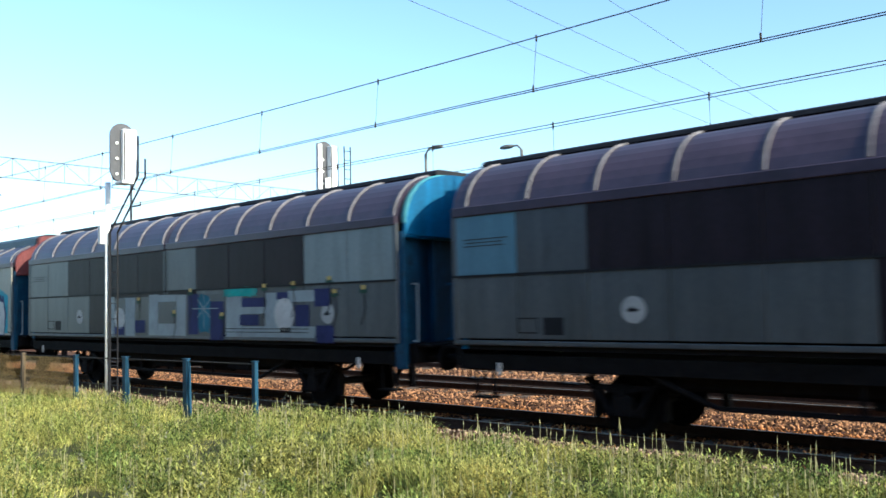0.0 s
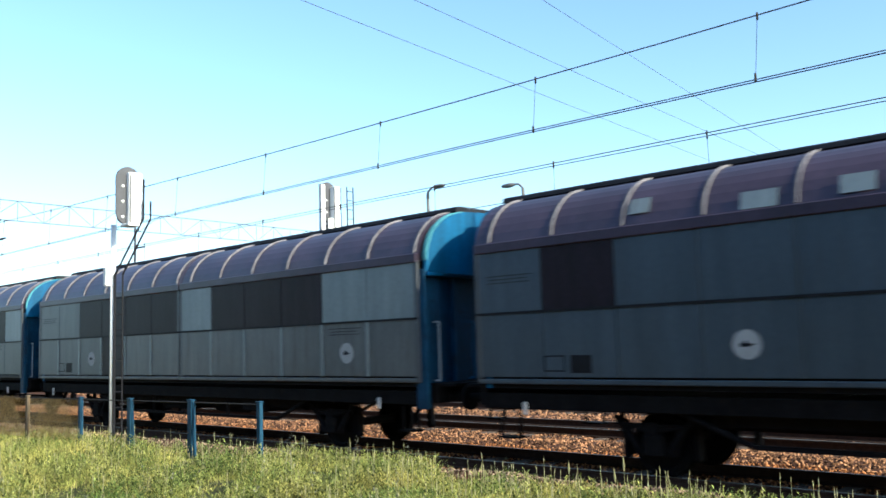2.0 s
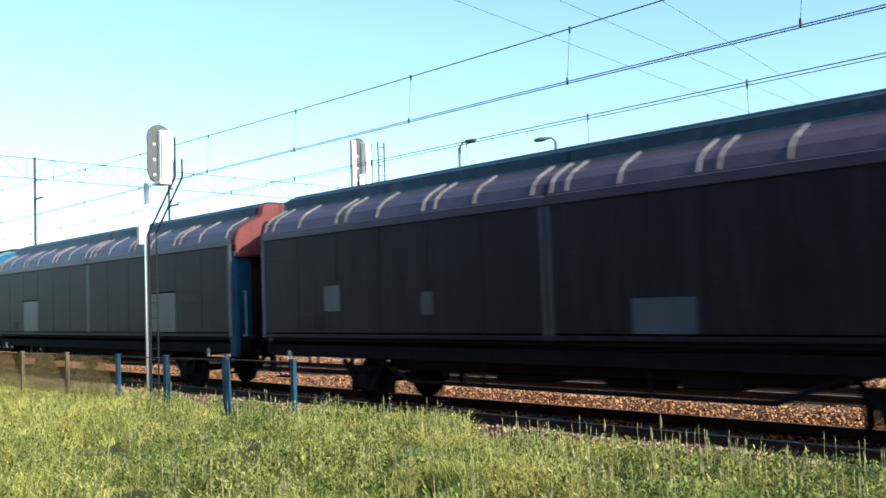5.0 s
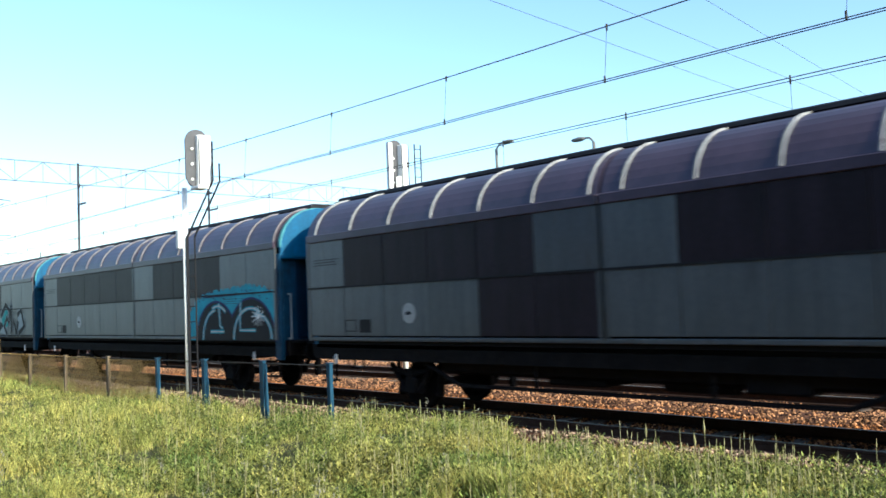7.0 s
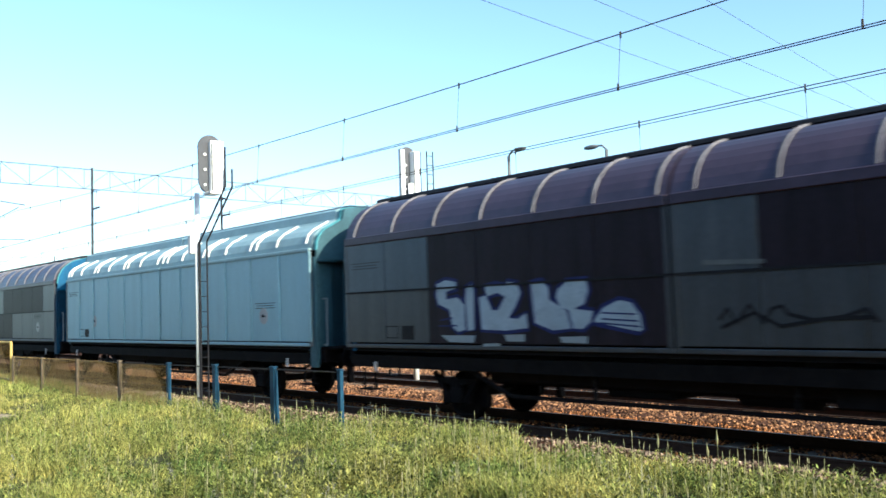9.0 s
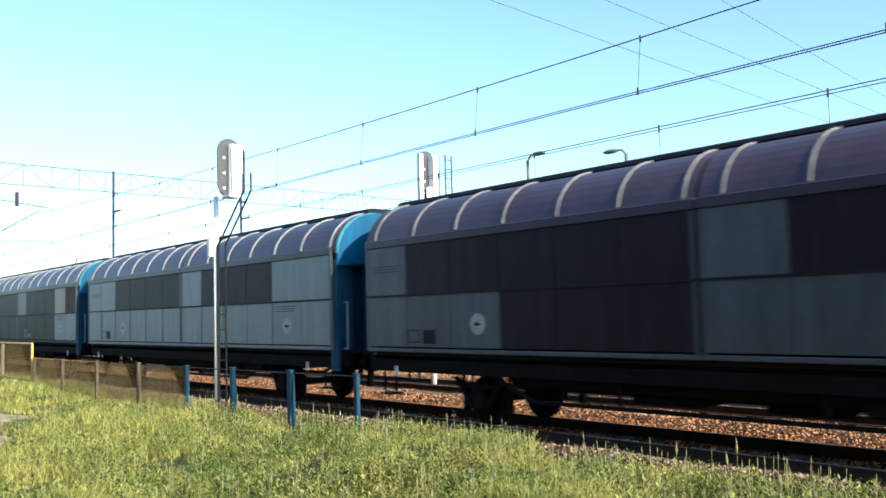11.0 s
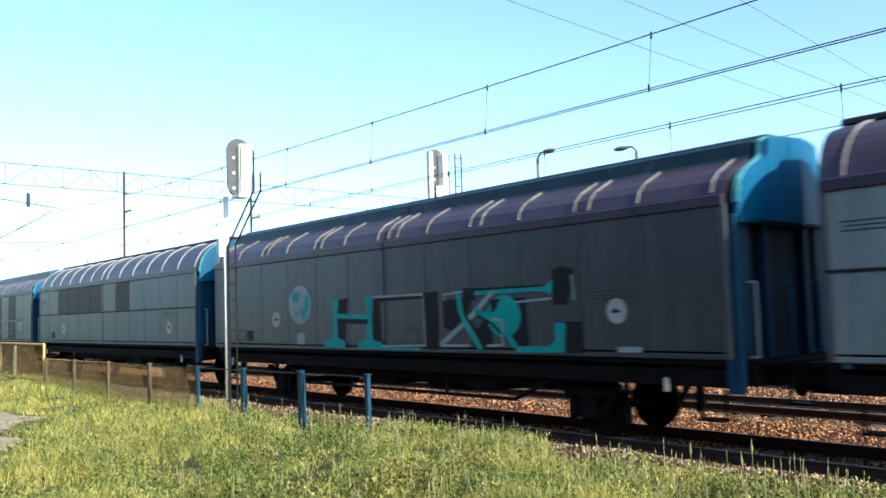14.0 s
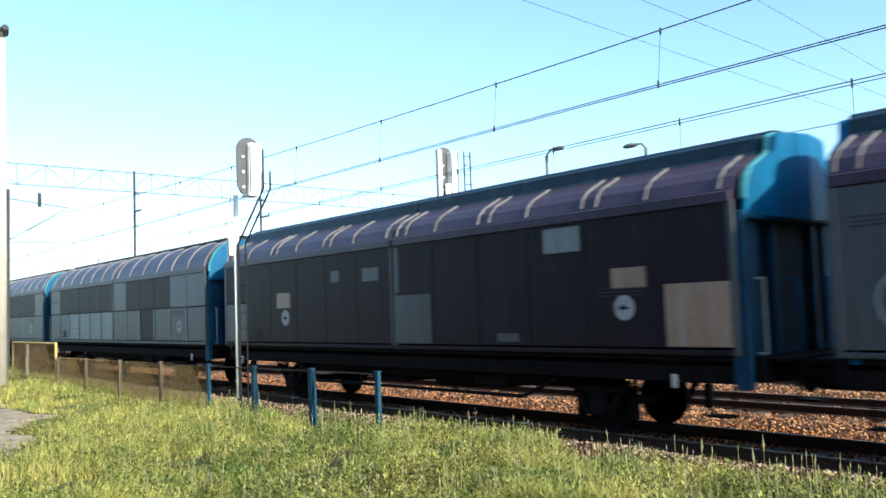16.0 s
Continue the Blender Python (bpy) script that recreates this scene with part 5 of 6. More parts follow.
    cloud(w, -3.3, -1.1, 1.75, 2.12, DARK, 2, 8, 0.1)
    poly(w, [(-6.10, 2.14), (-5.65, 2.27), (-5.10, 2.19), (-4.72, 2.29), (-4.45, 2.29), (-3.92, 2.28), (-3.76, 2.16), (-3.05, 2.13), (-3.05, 1.81), (-3.71, 1.86), (-4.67, 1.79), (-5.76, 1.86)], DARK, 1.6)
    poly(w, [(-7.23, 2.19), (-6.96, 2.20), (-6.88, 1.87), (-6.59, 2.12), (-6.43, 2.06), (-6.10, 2.18), (-6.03, 1.88), (-5.79, 1.86), (-5.79, 1.30), (-6.69, 1.32), (-6.78, 1.08), (-7.19, 1.08)], DARK, 1.5)
    poly(w, [(-6.79, 1.92), (-6.59, 1.61), (-6.31, 1.41), (-5.88, 1.46), (-5.75, 1.85), (-5.10, 1.93), (-4.71, 2.11), (-4.60, 2.02), (-4.56, 1.56), (-4.35, 1.32), (-3.97, 1.38), (-3.71, 1.61), (-3.64, 1.90), (-3.05, 1.83), (-3.05, 1.08), (-6.79, 1.08)], RED, 2.2)
    poly(w, [(-7.17, 2.13), (-6.92, 2.14), (-6.88, 1.87), (-6.81, 1.54), (-6.78, 1.08), (-7.15, 1.08), (-7.13, 1.38), (-7.18, 1.49), (-7.14, 1.68), (-7.19, 1.85), (-7.15, 1.99)], CHALK, 3)
    poly(w, [(-6.88, 2.17), (-6.76, 1.92), (-6.53, 1.72), (-6.21, 1.60), (-5.81, 1.70), (-5.81, 1.38), (-6.31, 1.35), (-6.66, 1.61)], DARK, 2.6)
    poly(w, [(-6.82, 2.15), (-6.59, 2.09), (-6.43, 2.04), (-6.28, 2.07), (-6.10, 2.15), (-6.06, 1.90), (-5.83, 1.86), (-5.82, 1.79), (-5.90, 1.66), (-6.21, 1.62), (-6.53, 1.73), (-6.74, 1.93)], CHALK, 3.2)
    poly(w, [(-5.31, 1.76), (-4.86, 1.73), (-4.82, 1.48), (-4.67, 1.08), (-5.32, 1.08)], CHALK, 3.2)
    poly(w, [(-5.79, 1.08), (-5.63, 1.33), (-5.54, 1.37), (-5.37, 1.08)], CHALK, 3.2)
    poly(w, [(-5.66, 2.23), (-5.54, 2.26), (-5.15, 2.23), (-5.12, 2.17), (-5.32, 2.14), (-5.66, 2.16)], CHALK, 3.2)
    poly(w, [(-4.64, 2.18), (-4.40, 2.25), (-4.19, 2.27), (-3.84, 2.17), (-3.76, 1.70), (-3.83, 1.63), (-3.89, 2.08), (-4.24, 2.07), (-4.56, 2.01)], CHALK, 3.2)
    poly(w, [(-4.59, 1.58), (-4.24, 1.39), (-3.89, 1.53), (-3.84, 1.61), (-3.76, 1.50), (-3.97, 1.34), (-4.29, 1.30), (-4.54, 1.42)], DARK, 2.8)
    poly(w, [(-5.63, 1.75), (-5.32, 1.76), (-5.32, 1.60), (-5.63, 1.61)], MAROON, 2.5)
    poly(w, [(-3.22, 1.58), (-3.05, 1.60), (-3.05, 1.37), (-3.17, 1.40)], CHALK, 3.2)
    poly(w, arc(-4.24, 1.60, 0.33, 0.12, 0, 345, 18), CHALK, 3.4)
    poly(w, arc(-4.39, 1.78, 0.19, 0.16, 0, 345, 18), SILVER, 3.6)
    poly(w, arc(-4.51, 1.78, 0.05, 0.05, 0, 330, 11), DARK, 3.8)
    piece(w, arc(-2.7, 1.12, 0.75, 0.62, 90, 180, 8) + [(-2.7, 1.12)], CHALK, RED, 0.06)
    piece(w, [(-2.45, 1.12), (-2.45, 1.7)] + arc(-2.3, 1.12, 0.65, 0.6, 80, 0, 8), CHALK, RED, 0.06)
    piece(w, [(-1.3, 1.12), (-1.35, 2.05), (-0.95, 2.0), (-0.75, 1.8), (-0.8, 1.6), (-0.7, 1.4), (-0.75, 1.12)], CHALK, DARK, 0.08)
    # cyan piece with two black domes
    w = TRAIN[11]
    rim_top = [(3.4, 1.06), (3.45, 1.5), (3.6, 1.8), (4.0, 2.06), (4.4, 2.16), (4.8, 2.24), (5.5, 2.28), (6.2, 2.32), (6.9, 2.32), (7.4, 2.25), (7.68, 2.1)]
    for (xa, za), (xb, zb) in zip(rim_top, rim_top[1:]):
        poly(w, [(xa, 1.05), (xb, 1.05), (xb, zb), (xa, za)], CYAN, 1)
    puffs(w, rim_top, 0.08, CYAN, 1.2, 0.17, 9)
    for cx, rx, rz in ((4.95, 1.0, 0.94), (6.66, 1.06, 0.98)):
        poly(w, arc(cx, 1.05, rx + 0.06, rz + 0.05, 0, 180, 24), NAVY, 2)
        poly(w, arc(cx, 1.05, rx, rz, 0, 180, 24), DARK, 2.5)
    for pts in (arc(4.98, 1.08, 0.7, 0.72, 95, 180), arc(6.65, 1.1, 0.8, 0.72, 60, 180), [(5.12, 1.95), (5.18, 1.4), (5.3, 1.35)], [(4.7, 1.27), (5.35, 1.27)], [(6.2, 1.95), (6.15, 1.3), (6.85, 1.3)], arc(6.95, 1.12, 0.62, 0.55, 0, 100), arc(5.05, 1.5, 0.5, 0.4, 40, 120)):
        stroke(w, pts, 0.09, CYAN, 4)
        stroke(w, pts, 0.035, CHALK, 4.5)
    for a in range(0, 180, 30):
        c, s = 0.3 * math.cos(radians(a)), 0.24 * math.sin(radians(a))
        stroke(w, [(7.0 - c, 1.62 - s), (7.0 + c, 1.62 + s)], 0.02, WHITE, 5)
    stroke(w, [(4.3, 2.13), (7.6, 2.18)], 0.03, NAVY, 4)
    dots = random.Random(5)
    for k in range(34):
        u = dots.uniform(3.5, 7.5)
        v = dots.uniform(1.3, 1.75) if u < 3.9 else dots.uniform(2.02, 2.26)
        cloud(w, u - 0.035, u + 0.035, v - 0.02, v + 0.02, NAVY, 3, k, 0.2)
    # dark letters with pale rims, and bubble letters on blue
    w = TRAIN[12]
    cloud(w, 2.75, 4.9, 1.12, 1.9, SILVER, 1, 21, 0.2)
    cloud(w, 5.95, 6.85, 1.3, 2.05, SILVER, 1, 22, 0.15)
    cloud(w, 3.9, 4.95, 1.4, 2.3, TEAL, 1.5, 23, 0.25)
    word(w, "UBOT", -0.72, 3.0, 1.12, 2.16, DARK, SILVER, 0.075, 0.022)
    for pts in ([(3.5, 2.12), (3.1, 1.5), (3.5, 1.58), (4.1, 1.6), (3.25, 1.22), (3.2, 1.12)], [(3.95, 1.95), (4.52, 2.36), (5.05, 2.1), (4.95, 1.6), (4.65, 1.85), (4.3, 1.5), (4.66, 1.2)], [(5.2, 2.3), (5.22, 1.25), (5.55, 1.75), (5.85, 1.2), (6.05, 1.65)], [(6.05, 1.95), (6.45, 2.12), (6.8, 1.5), (6.2, 1.25)]):
        stroke(w, pts, 0.29, SILVER, 2)
        stroke(w, pts, 0.22, DARK, 3)
    cloud(w, -6.5, -1.35, 1.08, 2.12, BLUE_PAINT, 1, 12, 0.16)
    for x, z, q in ((-6.1, 1.75, 0.16), (-2.15, 1.95, 0.14), (-1.55, 1.3, 0.2), (-4.55, 1.85, 0.1), (-6.3, 1.25, 0.16)):
        cloud(w, x - q, x + q, z - q, z + q, CYAN, 1.5, int(-x * 7), 0.3)
    cloud(w, -6.0, -2.2, 1.07, 1.36, DARK, 2.1, 31, 0.04)
    cloud(w, -5.92, -2.28, 1.07, 1.3, SILVER, 2.6, 32, 0.04)
    bubble(w, [[(-4.82, 2.12), (-5.0, 2.24), (-5.3, 2.27), (-5.55, 2.16), (-5.58, 2.02), (-5.4, 1.9), (-5.05, 1.84), (-5.38, 1.66), (-5.58, 1.5), (-5.62, 1.3)], [(-4.09, 1.95), (-4.09, 2.22)], [(-2.42, 2.1), (-2.7, 2.16), (-3.2, 2.14), (-3.52, 2.05), (-3.55, 1.92), (-3.3, 1.8), (-2.85, 1.68), (-2.52, 1.5), (-2.5, 1.34)]], 0.27, SILVER, DARK, 0.15)
    poly(w, [(-4.6, 1.28), (-4.35, 1.62), (-4.12, 1.6), (-3.95, 1.28)], SILVER, 3.6)
    poly(w, [(-3.85, 1.28), (-3.8, 1.66), (-3.45, 1.62), (-3.2, 1.28)], SILVER, 3.6)
    for pts in ([(-4.0, 1.1), (-3.9, 1.62)], [(-4.75, 1.15), (-4.85, 1.5)], [(-3.15, 1.12), (-3.0, 1.42), (-2.75, 1.45)], [(-5.35, 1.12), (-5.3, 1.42)]):
        stroke(w, pts, 0.06, DARK, 4.2)
    stroke(w, [(-5.9, 1.13), (-2.3, 1.13)], 0.02, CHALK, 4.4)
    for x, z, r in ((-6.5, 1.45, 0.15), (-1.75, 1.66, 0.24), (-6.0, 1.86, 0.1), (-6.15, 1.6, 0.08)):
        stroke(w, arc(x, z, r, r, 0, 350), 0.08, SILVER, 4)
    for x, z in ((-1.0, 1.75), (-0.95, 1.3), (-7.1, 1.5), (-1.3, 1.45)):
        cloud(w, x - 0.22, x + 0.2, z - 0.1, z + 0.1, SILVER, 2, int(x * 9), 0.4)
    # silver letters on brown
    w = TRAIN[13]
    piece(w, [(-4.92, 2.24), (-4.68, 2.31), (-4.41, 2.26), (-4.39, 2.15), (-4.68, 2.10), (-4.68, 1.96), (-4.38, 1.99), (-4.21, 1.86), (-4.20, 1.42), (-4.38, 1.38), (-4.53, 1.46), (-4.60, 1.78), (-4.89, 1.88), (-4.94, 2.04)], CHALK_BLUE, NAVY, 0.12)
    piece(w, [(-4.18, 1.95), (-4.14, 2.16), (-4.02, 2.21), (-3.96, 2.12), (-3.98, 1.42), (-4.14, 1.40)], CHALK_BLUE, NAVY, 0.12)
    piece(w, [(-3.68, 2.14), (-3.43, 2.18), (-3.21, 2.14), (-3.14, 2.21), (-2.94, 2.18), (-2.85, 2.01), (-2.99, 1.79), (-3.14, 1.61), (-2.94, 1.59), (-2.75, 1.68), (-2.72, 1.44), (-3.21, 1.40), (-3.79, 1.42), (-3.83, 1.97), (-3.66, 2.00), (-3.53, 1.75), (-3.39, 1.74), (-3.21, 1.96), (-3.39, 2.04), (-3.64, 1.98)], CHALK_BLUE, NAVY, 0.12)
    piece(w, [(-2.62, 2.16), (-2.39, 2.19), (-2.25, 2.07), (-2.25, 1.89), (-2.06, 1.79), (-1.90, 1.70), (-1.82, 1.43), (-2.19, 1.40), (-2.56, 1.52)], CHALK_BLUE, NAVY, 0.12)
    piece(w, [(-2.10, 1.92), (-2.06, 2.04), (-1.87, 2.16), (-1.49, 2.17), (-1.46, 2.01), (-1.55, 1.80), (-1.75, 1.73), (-1.39, 1.69), (-1.43, 1.53), (-1.59, 1.42), (-1.77, 1.43), (-1.85, 1.71), (-2.02, 1.76)], CHALK_BLUE, NAVY, 0.12)
    piece(w, [(-1.36, 1.56), (-1.18, 1.74), (-0.89, 1.84), (-0.68, 1.80), (-0.54, 1.62), (-0.50, 1.41), (-0.57, 1.38), (-1.34, 1.52)], CHALK_BLUE, NAVY, 0.12)
    stroke(w, [(-4.89, 1.49), (-4.41, 1.49)], 0.025, NAVY, 4)
    stroke(w, [(-4.84, 1.59), (-4.53, 1.63)], 0.025, NAVY, 4)
    stroke(w, [(-1.22, 1.57), (-0.57, 1.53)], 0.025, NAVY, 4)
    stroke(w, [(-1.27, 1.51), (-0.55, 1.45)], 0.025, NAVY, 4)
    stroke(w, [(-1.22, 1.66), (-0.61, 1.63)], 0.025, NAVY, 4)
    poly(w, [(-4.84, 1.32), (-3.96, 1.32), (-4.00, 1.19), (-4.63, 1.20)], SILVER, 2.4)
    poly(w, [(-3.26, 1.33), (-2.79, 1.34), (-2.81, 1.22), (-3.21, 1.22)], SILVER, 2.4)
    poly(w, [(-2.06, 1.30), (-1.51, 1.31), (-1.52, 1.20), (-2.02, 1.21)], SILVER, 2.4)
    poly(w, [(-3.77, 1.18), (-3.37, 1.19), (-3.37, 1.14), (-3.77, 1.13)], SILVER, 2.4)
    poly(w, [(0.51, 2.34), (1.39, 2.30), (1.39, 2.24), (0.51, 2.27)], PAINT["m"], 2.4)
    stroke(w, [(0.72, 1.54), (0.84, 1.68), (0.96, 1.49), (1.15, 1.72), (1.34, 1.49), (1.45, 1.66), (1.59, 1.70), (1.67, 1.59), (1.99, 1.51), (2.35, 1.55), (2.62, 1.64), (2.73, 1.49)], 0.05, DARK, 3)
    stroke(w, [(0.75, 1.43), (1.22, 1.62), (1.56, 1.44), (2.14, 1.53), (2.69, 1.54)], 0.05, DARK, 3)
    patch(w, 7.15, 7.6, 1.7, 1.76, SILVER, 2)
    stroke(w, [(7.2, 1.68), (7.2, 1.35), (7.55, 1.35), (7.55, 1.68)], 0.04, SILVER, 3)
    # many-coloured piece
    w = TRAIN[19]
    cloud(w, -7.6, -2.5, 1.08, 2.05, MAROON, 1, 2, 0.04)
    cloud(w, -2.5, 2.4, 1.08, 2.1, GREEN, 1, 7, 0.1)
    piece(w, [(-6.53, 1.29), (-6.51, 1.93), (-6.36, 2.13), (-6.15, 2.14), (-5.98, 2.07), (-5.85, 1.79), (-6.22, 1.69), (-6.22, 1.56), (-5.84, 1.58), (-5.82, 1.29)], CHALK, DARK, 0.1)
    piece(w, [(-5.80, 2.08), (-5.41, 2.15), (-5.20, 2.08), (-5.04, 1.90), (-4.99, 1.64), (-5.10, 1.36), (-5.41, 1.29), (-5.56, 1.55), (-5.41, 1.71), (-5.42, 1.85), (-5.58, 1.97)], PAINT["y"], DARK, 0.1)
    piece(w, [(-4.91, 2.05), (-4.79, 2.14), (-4.66, 2.13), (-4.52, 1.98), (-4.35, 1.76), (-4.35, 2.05), (-4.23, 2.13), (-4.09, 2.10), (-3.99, 1.96), (-3.92, 1.15), (-4.18, 1.15), (-4.43, 1.39), (-4.55, 1.61), (-4.60, 1.14), (-4.77, 1.14)], CHALK, DARK, 0.1)
    piece(w, [(-3.80, 1.18), (-3.78, 1.98), (-3.66, 2.11), (-3.45, 2.17), (-3.19, 2.13), (-3.01, 2.01), (-2.92, 1.79), (-2.83, 1.16), (-3.13, 1.16), (-3.19, 1.73), (-3.34, 1.87), (-3.43, 1.74), (-3.43, 1.18)], CHALK, DARK, 0.1)
    poly(w, [(-7.11, 1.31), (-2.81, 1.34), (-2.79, 1.15), (-7.11, 1.12)], CHALK, 3.4)
    stroke(w, [(-7.05, 1.23), (-2.81, 1.26)], 0.02, MAROON, 4.2)
    poly(w, arc(-6.36, 1.76, 0.07, 0.08, 0, 330, 11), RED, 4.5)
    poly(w, arc(-4.66, 1.90, 0.07, 0.08, 0, 330, 11), RED, 4.5)
    poly(w, arc(-4.28, 1.83, 0.07, 0.08, 0, 330, 11), RED, 4.5)
    poly(w, arc(-4.41, 1.47, 0.07, 0.08, 0, 330, 11), RED, 4.5)
    poly(w, arc(-3.95, 1.66, 0.07, 0.08, 0, 330, 11), RED, 4.5)
    poly(w, arc(-3.66, 1.84, 0.07, 0.08, 0, 330, 11), RED, 4.5)
    poly(w, arc(-3.55, 1.52, 0.07, 0.08, 0, 330, 11), RED, 4.5)
    poly(w, arc(-3.06, 1.72, 0.07, 0.08, 0, 330, 11), RED, 4.5)
    poly(w, arc(-6.28, 1.27, 0.07, 0.08, 0, 330, 11), RED, 4.5)
    poly(w, arc(-3.03, 1.50, 0.07, 0.08, 0, 330, 11), RED, 4.5)
    poly(w, arc(-3.49, 1.99, 0.07, 0.08, 0, 330, 11), RED, 4.5)
    poly(w, arc(-3.87, 1.27, 0.07, 0.08, 0, 330, 11), RED, 4.5)
    bubble(w, [[(-1.30, 2.06), (-1.85, 2.11), (-2.21, 2.07), (-2.32, 1.88), (-2.14, 1.69), (-1.74, 1.52), (-1.71, 1.31)]], 0.27, SAGE_PAINT, DARK, 0.1)
    poly(w, [(-2.58, 1.39), (-2.36, 1.47), (-1.85, 1.41), (-1.23, 1.33), (-1.23, 1.17), (-2.58, 1.16)], SAGE_PAINT, 3.2)
    poly(w, [(-1.46, 1.81), (-1.10, 2.03), (-0.77, 2.17), (-0.39, 2.12), (-0.18, 2.02), (-0.09, 1.68), (-0.45, 1.49), (-0.61, 1.24), (-1.10, 1.33), (-1.50, 1.55)], MAROON, 3.6)
    poly(w, [(-0.14, 2.02), (0.00, 2.07), (0.43, 2.08), (0.52, 2.02), (0.49, 1.67), (0.26, 1.55), (0.03, 1.60), (-0.12, 1.70)], SILVER_GREEN, 3.8)
    stroke(w, [(-1.99, 1.97), (-1.85, 1.84), (-1.26, 1.83)], 0.06, DARK, 4.2)
    poly(w, arc(-1.86, 1.44, 0.13, 0.14, 0, 345, 16), DARK, 4.4)
    cloud(w, -1.31, -0.75, 2.16, 2.42, OCHRE, 2, 1020, 0.3)
    cloud(w, -0.58, -0.14, 2.15, 2.41, OCHRE, 2, 1125, 0.3)
    cloud(w, 0.30, 0.74, 2.19, 2.45, OCHRE, 2, 1275, 0.3)
    cloud(w, -2.73, -2.25, 2.23, 2.49, TEAL, 2, 812, 0.3)
    cloud(w, -2.74, -2.34, 1.98, 2.24, OCHRE, 2, 805, 0.3)
    poly(w, [(0.35, 1.33), (0.67, 1.97), (1.16, 2.06), (1.84, 2.01), (2.04, 1.67), (1.95, 1.27), (1.33, 1.10), (0.55, 1.11)], SAGE_DEEP, 2.2)
    bubble(w, [[(1.90, 1.92), (1.04, 1.99), (0.80, 1.79), (1.33, 1.75), (2.06, 1.47)]], 0.1, DARK, DARK, 0.02)
    poly(w, [(2.56, 1.54), (2.98, 1.32), (3.12, 1.11), (7.75, 1.11), (7.85, 1.44), (7.83, 2.10), (7.75, 2.42), (7.63, 2.46), (7.57, 2.29), (7.01, 2.29), (6.69, 2.33), (6.54, 2.37), (6.39, 2.35), (6.36, 2.24), (5.81, 2.27), (5.74, 2.15), (5.21, 2.20), (4.87, 2.11), (4.56, 2.20), (4.24, 2.13), (3.90, 2.21), (3.36, 2.20), (3.10, 1.97), (2.86, 1.79), (2.58, 1.80)], CHALK, 2)
    poly(w, [(2.76, 1.58), (3.03, 1.43), (3.22, 1.14), (7.73, 1.11), (7.79, 1.44), (7.77, 2.05), (7.57, 2.20), (7.01, 2.21), (6.51, 2.29), (6.42, 2.18), (5.84, 2.20), (5.77, 2.08), (5.21, 2.13), (4.87, 2.04), (4.56, 2.13), (4.24, 2.06), (3.90, 2.14), (3.41, 2.13), (3.17, 1.89)], MAROON, 2.4)
    poly(w, [(2.83, 1.54), (3.36, 1.37), (3.36, 1.12), (4.72, 1.10), (7.23, 1.12), (7.18, 1.31), (6.51, 1.34), (6.51, 2.11), (5.84, 2.14), (5.77, 2.03), (5.21, 2.07), (4.87, 1.98), (4.56, 2.07), (4.24, 2.00), (3.90, 2.08), (3.45, 2.06), (3.25, 1.84)], SAGE_PAINT, 2.8)
    piece(w, [(3.12, 1.37), (3.22, 1.81), (3.45, 1.99), (3.77, 1.95), (3.63, 1.65), (3.81, 1.18), (3.54, 1.16), (3.43, 1.46), (3.31, 1.18)], PAINT["y"], MAROON, 0.06)
    piece(w, [(3.90, 1.18), (3.98, 1.95), (4.24, 1.99), (4.36, 1.86), (4.24, 1.64), (4.36, 1.19)], PAINT["y"], MAROON, 0.06)
    piece(w, [(4.44, 1.19), (4.50, 1.96), (4.68, 2.01), (4.84, 1.86), (4.72, 1.63), (4.87, 1.21)], PAINT["y"], MAROON, 0.06)
    piece(w, [(4.91, 1.63), (5.03, 2.00), (5.28, 2.02), (5.43, 1.79), (5.25, 1.57), (4.99, 1.48)], SAGE_DEEP, SAGE_PAINT, 0.06)
    piece(w, [(5.03, 1.14), (5.21, 1.51), (5.60, 1.51), (5.55, 1.13)], SAGE_DEEP, SAGE_PAINT, 0.06)
    piece(w, [(5.46, 1.56), (5.52, 2.04), (5.68, 2.05), (5.73, 1.14), (5.57, 1.14)], SAGE_DEEP, SAGE_PAINT, 0.06)
    piece(w, [(5.86, 1.62), (5.87, 2.10), (6.29, 2.12), (6.29, 1.80), (6.07, 1.50)], TEAL_DEEP, SAGE_PAINT, 0.06)
    piece(w, [(6.14, 1.37), (6.17, 1.99), (6.45, 2.11), (6.50, 1.45)], PAINT["y"], MAROON, 0.06)
    piece(w, [(6.33, 1.12), (6.39, 1.33), (7.18, 1.31), (7.20, 1.13)], SAGE_DEEP, SAGE_PAINT, 0.06)
    cloud(w, 3.84, 4.04, 1.39, 1.59, RED, 5, 605, 0.2)
    cloud(w, 5.18, 5.38, 1.50, 1.70, RED, 5, 775, 0.2)
    cloud(w, 5.03, 5.19, 1.24, 1.44, RED, 5, 752, 0.2)
    cloud(w, 5.82, 6.06, 1.10, 1.30, RED, 5, 870, 0.2)
    cloud(w, 4.57, 4.71, 1.41, 1.61, RED, 5, 690, 0.2)
    cloud(w, 6.06, 6.22, 1.35, 1.55, RED, 5, 900, 0.2)
    stroke(w, [(6.81, 1.61), (7.28, 1.61)], 0.03, SILVER, 4)
    stroke(w, [(7.20, 1.81), (7.44, 1.81)], 0.03, SILVER, 4)
    stroke(w, [(7.26, 1.49), (7.39, 1.44), (7.47, 1.54)], 0.03, SILVER, 4)
    stroke(w, [(3.22, 1.11), (7.20, 1.14)], 0.03, SILVER, 4)
    # globe and teal outlined letters
    w = TRAIN[21]
    disc = arc(-3.33, 2.09, 0.5, 0.45, 0, 360, 28)[:-1]
